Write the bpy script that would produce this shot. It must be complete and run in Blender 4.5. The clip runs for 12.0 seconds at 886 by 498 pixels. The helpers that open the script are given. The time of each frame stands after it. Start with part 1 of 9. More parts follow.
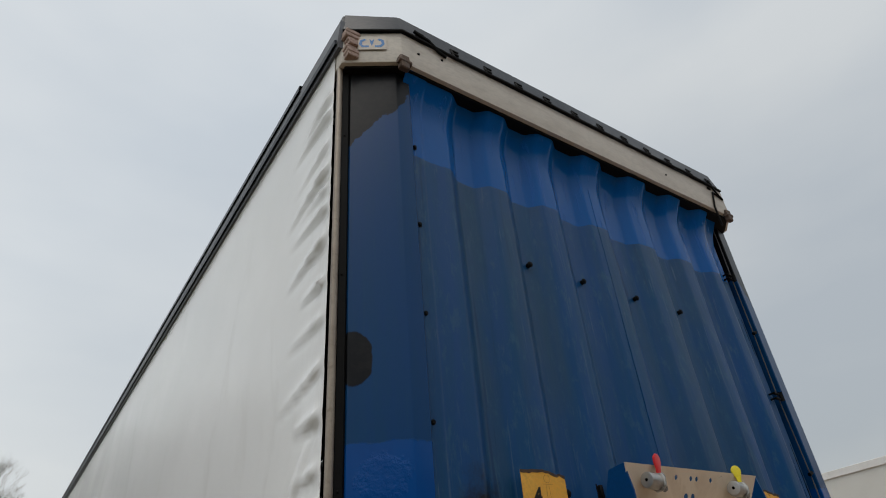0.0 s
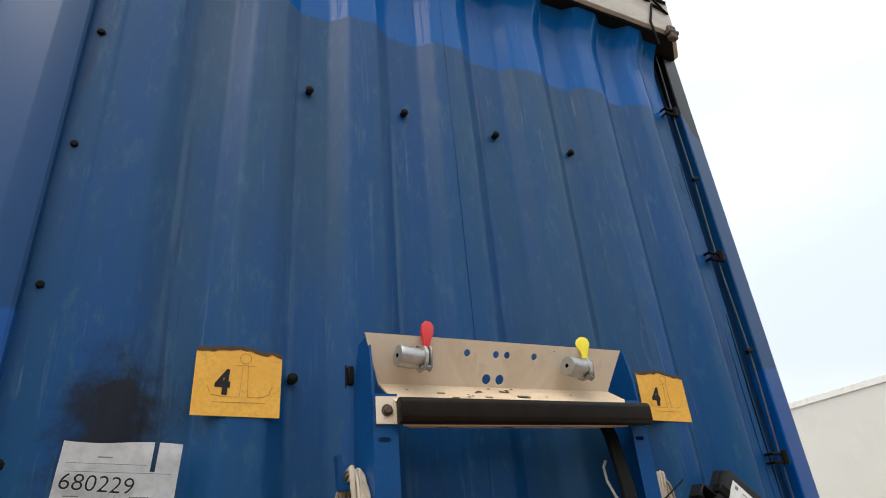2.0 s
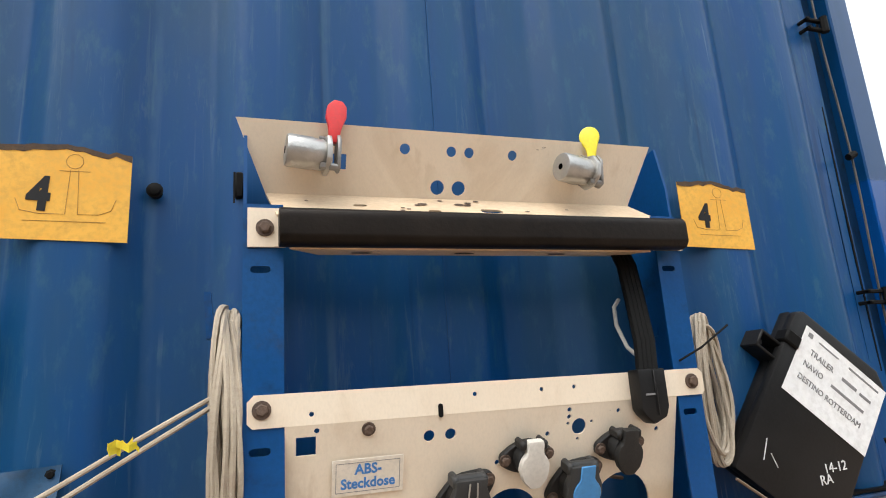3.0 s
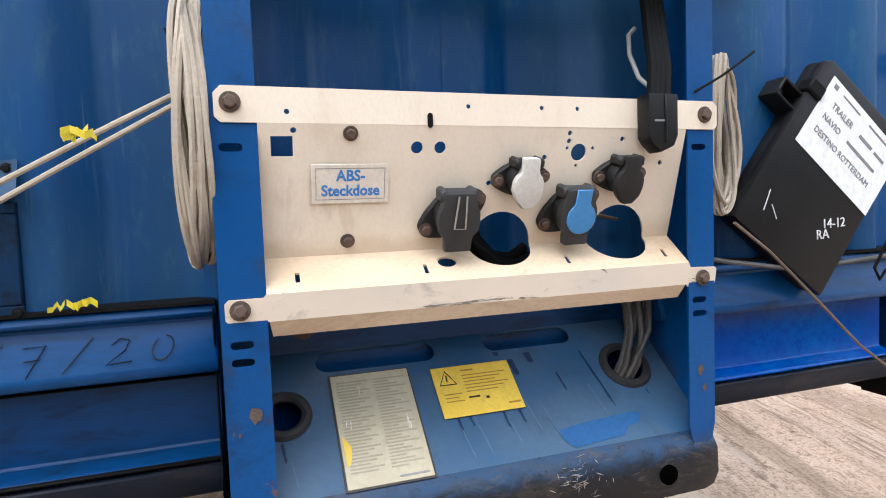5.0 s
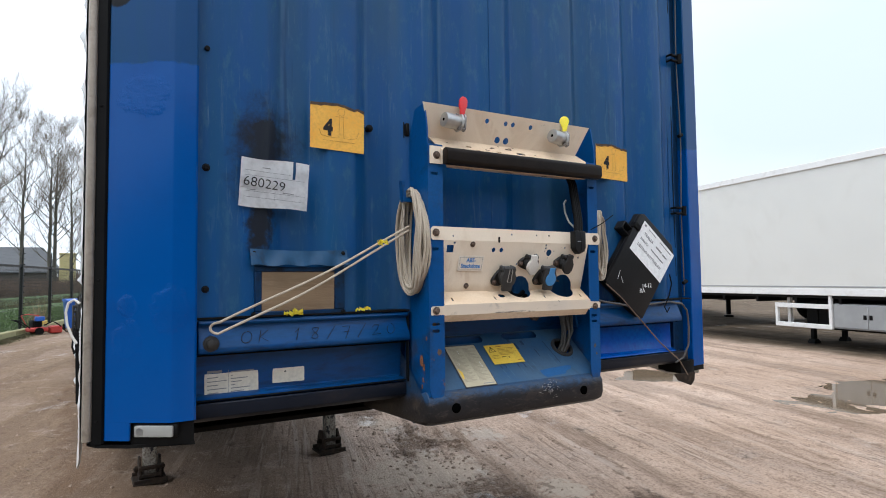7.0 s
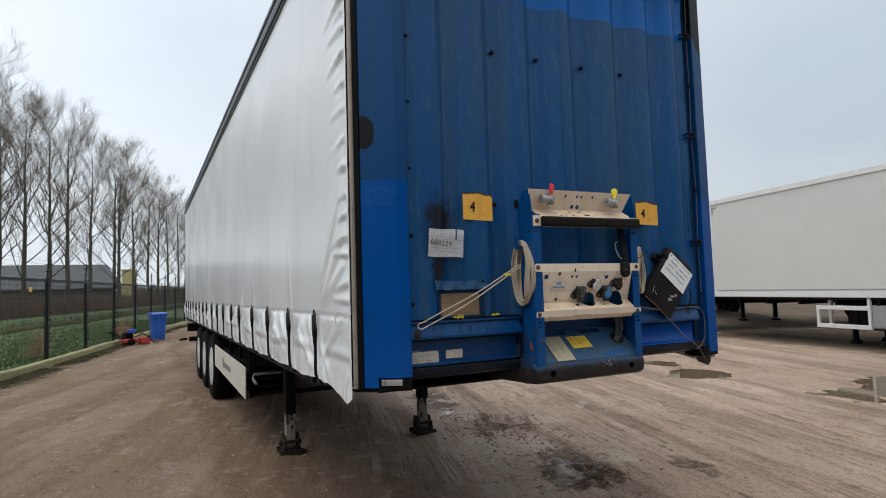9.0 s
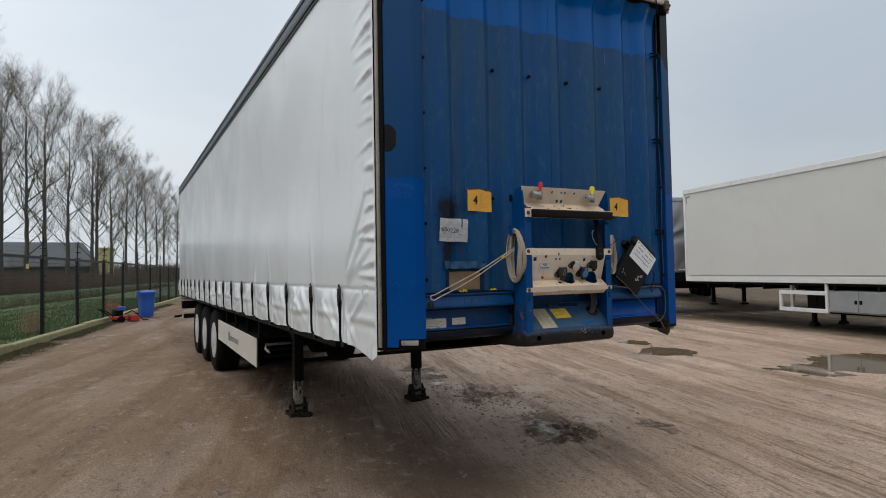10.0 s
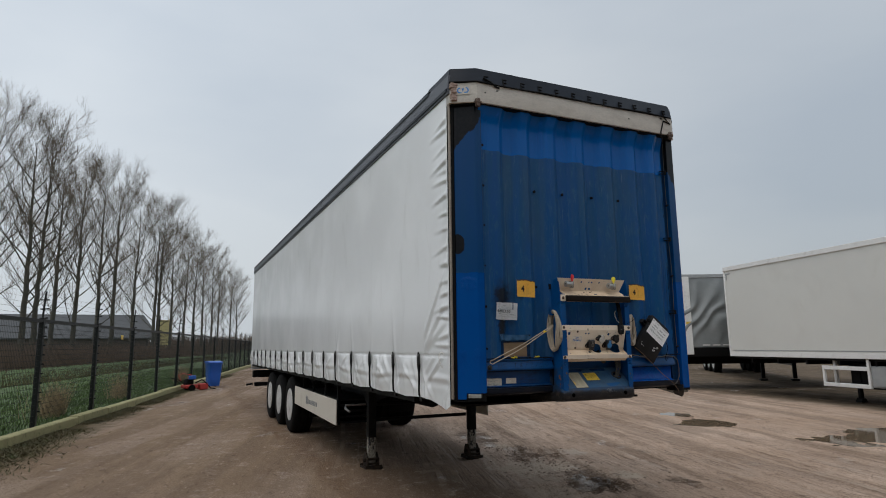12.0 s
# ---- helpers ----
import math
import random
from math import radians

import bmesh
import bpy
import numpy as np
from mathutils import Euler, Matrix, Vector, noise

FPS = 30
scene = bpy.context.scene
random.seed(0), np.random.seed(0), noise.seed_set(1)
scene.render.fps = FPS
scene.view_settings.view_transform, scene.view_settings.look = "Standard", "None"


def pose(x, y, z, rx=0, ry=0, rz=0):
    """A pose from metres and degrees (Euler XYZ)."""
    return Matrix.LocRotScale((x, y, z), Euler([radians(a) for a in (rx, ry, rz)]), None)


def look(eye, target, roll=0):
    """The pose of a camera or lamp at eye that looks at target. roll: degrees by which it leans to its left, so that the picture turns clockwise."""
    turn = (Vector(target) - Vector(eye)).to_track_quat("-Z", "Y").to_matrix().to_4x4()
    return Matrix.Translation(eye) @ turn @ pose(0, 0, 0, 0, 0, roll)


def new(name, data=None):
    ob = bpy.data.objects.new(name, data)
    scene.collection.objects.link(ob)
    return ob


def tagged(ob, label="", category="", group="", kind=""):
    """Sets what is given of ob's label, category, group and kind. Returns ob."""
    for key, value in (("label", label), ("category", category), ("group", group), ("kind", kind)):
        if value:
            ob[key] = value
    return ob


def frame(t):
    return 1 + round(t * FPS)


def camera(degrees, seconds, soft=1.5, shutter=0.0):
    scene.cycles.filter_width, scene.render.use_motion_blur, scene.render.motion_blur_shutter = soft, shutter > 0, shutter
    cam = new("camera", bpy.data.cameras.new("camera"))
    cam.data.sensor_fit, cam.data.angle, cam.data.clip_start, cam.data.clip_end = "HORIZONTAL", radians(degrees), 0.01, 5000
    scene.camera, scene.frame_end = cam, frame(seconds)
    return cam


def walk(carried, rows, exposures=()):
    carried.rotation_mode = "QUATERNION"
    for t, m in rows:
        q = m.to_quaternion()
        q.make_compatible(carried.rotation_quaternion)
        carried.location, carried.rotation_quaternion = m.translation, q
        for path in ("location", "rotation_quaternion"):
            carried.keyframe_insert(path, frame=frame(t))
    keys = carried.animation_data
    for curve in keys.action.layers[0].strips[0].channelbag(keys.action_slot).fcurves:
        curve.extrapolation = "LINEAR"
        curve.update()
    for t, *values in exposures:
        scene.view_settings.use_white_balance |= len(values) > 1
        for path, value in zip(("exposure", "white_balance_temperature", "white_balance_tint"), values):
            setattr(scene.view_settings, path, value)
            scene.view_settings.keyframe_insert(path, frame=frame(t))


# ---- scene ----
cam = camera(73.5, 12.0, 1.0)
PATH = [
    (0, (-1.922, -1.423, 1.769), (-0.925, -0.077, 2.862), -5.2),
    (0.5, (-1.598, -1.566, 1.755), (-0.919, -0.122, 2.96), -3.7),
    (1, (-1.267, -1.642, 1.785), (-0.573, -0.192, 2.974), -6.5),
    (1.5, (-0.986, -1.522, 1.748), (-0.15, -0.068, 2.839), -5.7),
    (2, (-0.745, -1.35, 1.755), (0.085, 0.239, 2.642), -5.0),
    (2.5, (-0.472, -1.194, 1.77), (0.141, 0.554, 2.524), -3.2),
    (2.7, (-0.375, -1.111, 1.787), (0.266, 0.683, 2.398), -4.5),
    (4.3, (-0.232, -0.844, 1.692), (0.354, 1.063, 1.833), -2.3),
    (4.5, (-0.23, -0.854, 1.676), (0.351, 1.058, 1.738), -2.6),
    (5, (-0.279, -0.911, 1.624), (0.35, 0.983, 1.495), -2.1),
    (5.5, (-0.529, -1.075, 1.583), (0.295, 0.741, 1.431), -1.7),
    (6, (-0.774, -1.302, 1.591), (0.109, 0.492, 1.559), -0.8),
    (6.5, (-0.994, -1.589, 1.588), (-0.09, 0.193, 1.692), 0.7),
    (7, (-1.25, -1.811, 1.612), (-0.232, -0.093, 1.713), -0.7),
    (7.2, (-1.382, -1.887, 1.615), (-0.382, -0.159, 1.726), -1.5),
    (8.8, (-2.076, -2.696, 1.657), (-1.15, -0.935, 1.858), -0.5),
    (9, (-2.179, -2.777, 1.668), (-1.284, -0.993, 1.8), -1.8),
    (9.5, (-2.403, -3.013, 1.671), (-1.503, -1.236, 1.854), -0.2),
    (10, (-2.632, -3.292, 1.649), (-1.679, -1.535, 1.721), -1.1),
    (10.5, (-2.885, -3.577, 1.64), (-1.96, -1.809, 1.781), -1.4),
    (11, (-3.089, -3.832, 1.667), (-2.208, -2.046, 1.855), -2.2),
    (11.5, (-3.196, -4.178, 1.652), (-2.366, -2.37, 1.863), -0.1),
    (12, (-3.34, -4.419, 1.625), (-2.531, -2.618, 1.945), -0.7),
]

# ---------------------------------------------------------------- light
# seconds, stops, kelvin, tint
EXPOSURES = [(0, -0.2, 6850, 10), (0.5, -0.38, 6830, 10), (1, -0.38, 6880, 10), (1.5, 0.12, 6800, 10), (2, 0.84, 6850, 10), (2.5, 1.28, 7000, 10), (4.3, 1.35, 6250, 12), (5, 1.52, 6220, 12), (5.5, 1.58, 6200, 12), (6, 1.46, 6200, 11), (6.5, 1.18, 6150, 10), (7.2, 0.79, 6220, 11), (8.8, 0.26, 6450, 10), (9.5, 0.12, 6500, 10), (10.5, -0.05, 6500, 10), (11, -0.04, 6500, 10), (11.5, -0.17, 6500, 10), (12, -0.22, 6500, 10)]

world = bpy.data.worlds.new("overcast_sky")
scene.world = world
world.use_nodes = True
wn, wl = world.node_tree.nodes, world.node_tree.links
wn.clear()
SUN_TO = Vector((-0.36, -0.20, 0.91)).normalized()      # the way to the sun behind the clouds
SUN_AZ, SUN_EL = math.atan2(SUN_TO.x, SUN_TO.y), math.asin(SUN_TO.z)
w_out = wn.new("ShaderNodeOutputWorld")
w_bg = wn.new("ShaderNodeBackground")
w_sky = wn.new("ShaderNodeTexSky")
w_sky.sky_type, w_sky.sun_disc = "NISHITA", False
w_sky.sun_elevation, w_sky.sun_rotation = SUN_EL, SUN_AZ
w_sky.air_density, w_sky.dust_density, w_sky.ozone_density = 1.4, 5.0, 1.0
w_co = wn.new("ShaderNodeTexCoord")
w_map = wn.new("ShaderNodeMapping")
w_map.inputs["Scale"].default_value = (1.0, 1.0, 2.6)
w_cloud = wn.new("ShaderNodeTexNoise")
w_cloud.inputs["Scale"].default_value, w_cloud.inputs["Detail"].default_value = 1.5, 5.0
w_cloud.inputs["Roughness"].default_value = 0.45
w_ramp = wn.new("ShaderNodeValToRGB")
w_ramp.color_ramp.elements[0].position, w_ramp.color_ramp.elements[0].color = 0.34, (4.55, 5.12, 5.75, 1)
w_ramp.color_ramp.elements[1].position, w_ramp.color_ramp.elements[1].color = 0.66, (5.85, 6.28, 6.65, 1)
# the cloud layer is thicker, and so darker, low in the east
w_dot = wn.new("ShaderNodeVectorMath")
w_dot.operation = "DOT_PRODUCT"
w_dot.inputs[1].default_value = (0.80, 0.25, -0.54)
w_rng = wn.new("ShaderNodeMapRange")
w_rng.inputs["From Min"].default_value, w_rng.inputs["From Max"].default_value = -0.1, 0.85
w_rng.inputs["To Min"].default_value, w_rng.inputs["To Max"].default_value = 1.0, 0.64
w_scale = wn.new("ShaderNodeVectorMath")
w_scale.operation = "SCALE"
w_mix = wn.new("ShaderNodeMix")
w_mix.data_type = "RGBA"
w_mix.inputs["Factor"].default_value = 0.86
wl.new(w_co.outputs["Generated"], w_map.inputs["Vector"])
wl.new(w_map.outputs["Vector"], w_cloud.inputs["Vector"])
wl.new(w_cloud.outputs["Fac"], w_ramp.inputs["Fac"])
wl.new(w_co.outputs["Generated"], w_dot.inputs[0])
wl.new(w_dot.outputs["Value"], w_rng.inputs["Value"])
wl.new(w_ramp.outputs["Color"], w_scale.inputs[0])
wl.new(w_rng.outputs["Result"], w_scale.inputs["Scale"])
wl.new(w_sky.outputs["Color"], w_mix.inputs["A"])
wl.new(w_scale.outputs["Vector"], w_mix.inputs["B"])
wl.new(w_mix.outputs["Result"], w_bg.inputs["Color"])
wl.new(w_bg.outputs["Background"], w_out.inputs["Surface"])
w_bg.inputs["Strength"].default_value = 0.15

sun = new("sun", bpy.data.lights.new("sun", "SUN"))
sun.data.energy, sun.data.angle, sun.data.color = 1.15, radians(50), (1.0, 0.98, 0.95)
sun.matrix_world = look(SUN_TO * 30, (0, 0, 0))
walk(cam, [(t, look(eye, target, roll)) for t, eye, target, roll in PATH], EXPOSURES)

# ---------------------------------------------------------------- node helpers
def nodes_of(name):
    m = bpy.data.materials.new(name)
    m.use_nodes = True
    nt = m.node_tree
    return m, nt, nt.nodes["Principled BSDF"]


def nd(nt, kind, **settings):
    n = nt.nodes.new("ShaderNode" + kind)
    for key, value in settings.items():
        n.inputs[key.replace("_", " ")].default_value = value
    return n


def mixc(nt, fac, a, b, mode="MIX"):
    """Colour mix; fac, a and b are numbers, colours or sockets."""
    n = nt.nodes.new("ShaderNodeMix")
    n.data_type, n.blend_type, n.clamp_factor = "RGBA", mode, True
    for key, v in (("Factor", fac), ("A", a), ("B", b)):
        if isinstance(v, bpy.types.NodeSocket):
            nt.links.new(v, n.inputs[key])
        else:
            n.inputs[key].default_value = v if isinstance(v, (int, float)) else (*v, 1)
    return n.outputs["Result"]


def mathn(nt, op, a, b=0.0, c=0.0, clamp=False):
    n = nt.nodes.new("ShaderNodeMath")
    n.operation, n.use_clamp = op, clamp
    for i, v in enumerate((a, b, c)):
        if isinstance(v, bpy.types.NodeSocket):
            nt.links.new(v, n.inputs[i])
        else:
            n.inputs[i].default_value = v
    return n.outputs["Value"]


def ramp(nt, v, lo, hi, smooth=True):
    n = nt.nodes.new("ShaderNodeMapRange")
    n.interpolation_type = "SMOOTHSTEP" if smooth else "LINEAR"
    n.inputs["From Min"].default_value, n.inputs["From Max"].default_value = lo, hi
    nt.links.new(v, n.inputs["Value"])
    return n.outputs["Result"]


def coords(nt, scale=(1, 1, 1)):
    co = nt.nodes.new("ShaderNodeTexCoord")
    mp = nt.nodes.new("ShaderNodeMapping")
    mp.inputs["Scale"].default_value = scale
    nt.links.new(co.outputs["Object"], mp.inputs["Vector"])
    return mp.outputs["Vector"]


def noise_of(nt, scale, detail=4.0, rough=0.55, stretch=(1, 1, 1), distort=0.0):
    n = nd(nt, "TexNoise", Scale=scale, Detail=detail, Roughness=rough, Distortion=distort)
    nt.links.new(coords(nt, stretch), n.inputs["Vector"])
    return n.outputs["Fac"]


def axes(nt):
    co = nt.nodes.new("ShaderNodeTexCoord")
    sp = nt.nodes.new("ShaderNodeSeparateXYZ")
    nt.links.new(co.outputs["Object"], sp.inputs["Vector"])
    return sp.outputs["X"], sp.outputs["Y"], sp.outputs["Z"]


def relief(nt, bsdf, height, strength=0.2, dist=0.01):
    b = nd(nt, "Bump", Strength=strength, Distance=dist)
    nt.links.new(height, b.inputs["Height"])
    nt.links.new(b.outputs["Normal"], bsdf.inputs["Normal"])


def surface(name, c1, c2, rough=0.55, metal=0.0, scale=6.0, fine=90.0, bump=0.12, stretch=(1, 1, 1), dirt=None, dirt_amount=0.35, rough_var=0.15, spec=0.5, grain_amount=1.0):
    """Two colours blended by broad and fine noise, optional dirt patches, uneven gloss and fine relief."""
    m, nt, b = nodes_of(name)
    broad = noise_of(nt, scale, 5, 0.6, stretch)
    grain = noise_of(nt, fine, 3, 0.6, stretch)
    col = mixc(nt, ramp(nt, broad, 0.32, 0.68), c1, c2)
    col = mixc(nt, mathn(nt, "MULTIPLY", ramp(nt, grain, 0.35, 0.75), grain_amount), col, tuple(v * 0.82 for v in c2))
    if dirt:
        patch = noise_of(nt, scale * 1.9, 7, 0.68, stretch, 0.4)
        col = mixc(nt, mathn(nt, "MULTIPLY", ramp(nt, patch, 0.50, 0.72), dirt_amount), col, dirt)
    nt.links.new(col, b.inputs["Base Color"])
    nt.links.new(mathn(nt, "MULTIPLY_ADD", broad, rough_var * 2, rough - rough_var), b.inputs["Roughness"])
    b.inputs["Metallic"].default_value = metal
    b.inputs["Specular IOR Level"].default_value = spec
    if bump:
        relief(nt, b, grain, bump, 0.004)
    return m


# ---------------------------------------------------------------- materials
FRESH = (0.0002, 0.097, 0.355)
FADED_A, FADED_B = (0.0002, 0.053, 0.188), (0.0010, 0.058, 0.156)


def faded_blue(nt):
    """Old blue paint, chalky in long upright streaks."""
    streak = noise_of(nt, 9.0, 6, 0.7, (1, 1, 0.10))
    fine = noise_of(nt, 60.0, 4, 0.6, (1, 1, 0.06))
    blotch = noise_of(nt, 2.2, 4, 0.55)
    col = mixc(nt, ramp(nt, streak, 0.36, 0.70), FADED_A, FADED_B)
    col = mixc(nt, mathn(nt, "MULTIPLY", ramp(nt, fine, 0.58, 0.80), 0.45), col, (0.018, 0.082, 0.172))
    col = mixc(nt, mathn(nt, "MULTIPLY", ramp(nt, blotch, 0.45, 0.70), 0.55), col, (0.0002, 0.056, 0.178))
    return col, streak, fine


def make_panel_paint():
    m, nt, b = nodes_of("front_wall_paint")
    col, streak, fine = faded_blue(nt)
    x, y, z = axes(nt)
    run = ramp(nt, noise_of(nt, 34.0, 3, 0.6, (1, 1, 0.025)), 0.60, 0.70)
    col = mixc(nt, mathn(nt, "MULTIPLY", run, mathn(nt, "MULTIPLY", ramp(nt, noise_of(nt, 3.0, 4, 0.6), 0.45, 0.62), 0.5)), col, (0.11, 0.18, 0.25))
    chalk = mathn(nt, "MULTIPLY", ramp(nt, noise_of(nt, 5.2, 3, 0.5, (1, 1, 0.035)), 0.47, 0.60), ramp(nt, noise_of(nt, 2.4, 5, 0.65, (1, 1, 0.5)), 0.34, 0.58))
    col = mixc(nt, mathn(nt, "MULTIPLY", chalk, 0.50), col, (0.024, 0.068, 0.118))
    mottle = noise_of(nt, 30.0, 5, 0.7, (1, 1, 0.4))
    col = mixc(nt, mathn(nt, "MULTIPLY", ramp(nt, mottle, 0.52, 0.70), 0.55), col, (0.026, 0.098, 0.172))
    smear = ramp(nt, noise_of(nt, 48.0, 5, 0.72, (1, 1, 0.11), 0.5), 0.56, 0.66)
    col = mixc(nt, mathn(nt, "MULTIPLY", smear, mathn(nt, "MULTIPLY", ramp(nt, noise_of(nt, 2.0, 4, 0.6), 0.42, 0.60), 0.42)), col, (0.060, 0.125, 0.190))
    drip_line = ramp(nt, noise_of(nt, 70.0, 2, 0.5, (1, 1, 0.016), 0.1), 0.685, 0.71)
    col = mixc(nt, mathn(nt, "MULTIPLY", drip_line, mathn(nt, "MULTIPLY", ramp(nt, noise_of(nt, 3.5, 3, 0.5), 0.52, 0.62), 0.30)), col, (0.16, 0.24, 0.33))
    drop = ramp(nt, noise_of(nt, 22.0, 4, 0.6, (1, 1, 0.05)), 0.62, 0.72)
    col = mixc(nt, mathn(nt, "MULTIPLY", drop, 0.5), col, (0.001, 0.022, 0.080))
    # paint worn pale along the folds of the sheet
    worn = None
    for e in (-0.745, -0.46, -0.17, 0.155, 0.495, 0.79):
        q = mathn(nt, "SUBTRACT", 1.0, ramp(nt, mathn(nt, "ABSOLUTE", mathn(nt, "ADD", mathn(nt, "MULTIPLY_ADD", noise_of(nt, 3.0, 2, 0.5), 0.02, x), -e - 0.012)), 0.003, 0.012))
        worn = q if worn is None else mathn(nt, "MAXIMUM", worn, q)
    worn = mathn(nt, "MULTIPLY", worn, ramp(nt, noise_of(nt, 6.0, 5, 0.65, (1, 1, 0.3)), 0.42, 0.62))
    col = mixc(nt, mathn(nt, "MULTIPLY", worn, 0.5), col, (0.045, 0.115, 0.215))
    wob = noise_of(nt, 7.0, 3, 0.5)
    edge = mathn(nt, "ADD", z, mathn(nt, "MULTIPLY", wob, 0.035))
    fresh = ramp(nt, edge, 3.326, 3.332)
    drip = ramp(nt, noise_of(nt, 30.0, 4, 0.6, (1, 1, 0.07), 0.3), 0.58, 0.65)
    newc = mixc(nt, mathn(nt, "MULTIPLY", drip, 0.55), FRESH, (0.004, 0.105, 0.42))
    col = mixc(nt, fresh, col, newc)
    # scorched patch above and below the paper
    scorch = None
    smoke = mathn(nt, "MULTIPLY", noise_of(nt, 19.0, 6, 0.72), 0.17)
    for sx, sz, kx, kz, lo, hi in ((-0.80, 2.00, 1.0, 0.62, 0.115, 0.220), (-0.80, 2.045, 1.6, 0.9, 0.135, 0.175), (-0.815, 1.79, 1.6, 0.55, 0.115, 0.170)):
        dx = mathn(nt, "MULTIPLY", mathn(nt, "ADD", x, -sx), kx)
        dz = mathn(nt, "MULTIPLY", mathn(nt, "ADD", z, -sz), kz)
        d = mathn(nt, "SQRT", mathn(nt, "ADD", mathn(nt, "MULTIPLY", dx, dx), mathn(nt, "MULTIPLY", dz, dz)))
        q = mathn(nt, "SUBTRACT", 1.0, ramp(nt, mathn(nt, "ADD", d, smoke), lo, hi))
        scorch = q if scorch is None else mathn(nt, "MAXIMUM", scorch, q)
    col = mixc(nt, mathn(nt, "MULTIPLY", scorch, 0.94), col, (0.006, 0.006, 0.007))
    nt.links.new(col, b.inputs["Base Color"])
    r = mathn(nt, "MULTIPLY_ADD", streak, 0.24, 0.28)
    r = mathn(nt, "ADD", r, mathn(nt, "MULTIPLY", fresh, -0.26))
    nt.links.new(mathn(nt, "MULTIPLY_ADD", fresh, -0.09, 0.26), b.inputs["Specular IOR Level"])
    nt.links.new(r, b.inputs["Roughness"])
    relief(nt, b, mathn(nt, "ADD", noise_of(nt, 14.0, 4, 0.6, (1, 1, 0.35)), mathn(nt, "MULTIPLY", mathn(nt, "MULTIPLY", drip, fresh), 0.9)), 0.22, 0.01)
    return m


def make_post_paint():
    m, nt, b = nodes_of("corner_post_paint")
    col, streak, fine = faded_blue(nt)
    x, y, z = axes(nt)
    wob = noise_of(nt, 9.0, 5, 0.65)
    low = mathn(nt, "ADD", z, mathn(nt, "MULTIPLY", wob, 0.06))
    fresh = mathn(nt, "SUBTRACT", 1.0, ramp(nt, low, 2.245, 2.255))
    col = mixc(nt, 0.38, col, (0.0004, 0.028, 0.100))
    rust = noise_of(nt, 30.0, 5, 0.7)
    new_c = mixc(nt, mathn(nt, "MULTIPLY", ramp(nt, noise_of(nt, 5.0, 4, 0.6), 0.45, 0.75), 0.5), (0.0002, 0.062, 0.262), (0.0008, 0.044, 0.205))
    col = mixc(nt, fresh, col, new_c)
    # bare grey primer at the top where the paint came off
    slope = mathn(nt, "ADD", z, mathn(nt, "MULTIPLY", mathn(nt, "ABSOLUTE", x), 1.35))
    slope = mathn(nt, "ADD", slope, mathn(nt, "MULTIPLY", noise_of(nt, 11.0, 5, 0.6), 0.16))
    bare = ramp(nt, slope, 5.015, 5.022)
    dz = mathn(nt, "MULTIPLY", mathn(nt, "ADD", z, -2.47), 0.55)
    dx = mathn(nt, "ADD", x, 1.20)
    d = mathn(nt, "SQRT", mathn(nt, "ADD", mathn(nt, "MULTIPLY", dx, dx), mathn(nt, "MULTIPLY", dz, dz)))
    d = mathn(nt, "ADD", d, mathn(nt, "MULTIPLY", wob, 0.03))
    spot = mathn(nt, "SUBTRACT", 1.0, ramp(nt, d, 0.058, 0.062))
    bare = mathn(nt, "MAXIMUM", bare, spot)
    col = mixc(nt, bare, col, mixc(nt, ramp(nt, rust, 0.4, 0.7), (0.004, 0.005, 0.007), (0.010, 0.010, 0.011)))
    nt.links.new(col, b.inputs["Base Color"])
    r = mathn(nt, "MULTIPLY_ADD", streak, 0.2, 0.24)
    r = mathn(nt, "ADD", r, mathn(nt, "MULTIPLY", fresh, -0.14))
    nt.links.new(mathn(nt, "MULTIPLY_ADD", bare, -0.05, 0.22), b.inputs["Specular IOR Level"])
    nt.links.new(r, b.inputs["Roughness"])
    # lumpy repaired patches low on the post
    lump = None
    for cx, cz, rx, rz in ((1.13, 2.13, 0.060, 0.060), (1.065, 1.54, 0.045, 0.065), (1.165, 1.55, 0.022, 0.03), (1.165, 1.45, 0.035, 0.06)):
        ex = mathn(nt, "MULTIPLY", mathn(nt, "ADD", mathn(nt, "ABSOLUTE", x), -cx), 1 / rx)
        ez = mathn(nt, "MULTIPLY", mathn(nt, "ADD", z, -cz), 1 / rz)
        q = mathn(nt, "ADD", mathn(nt, "ADD", mathn(nt, "MULTIPLY", ex, ex), mathn(nt, "MULTIPLY", ez, ez)), mathn(nt, "MULTIPLY", noise_of(nt, 24.0, 4, 0.7), 2.6))
        q = mathn(nt, "SUBTRACT", 1.0, ramp(nt, q, 1.7, 2.5))
        lump = q if lump is None else mathn(nt, "MAXIMUM", lump, q)
    lump = mathn(nt, "MULTIPLY", lump, noise_of(nt, 42.0, 4, 0.65))
    relief(nt, b, mathn(nt, "MULTIPLY", lump, fresh), 0.26, 0.008)
    return m


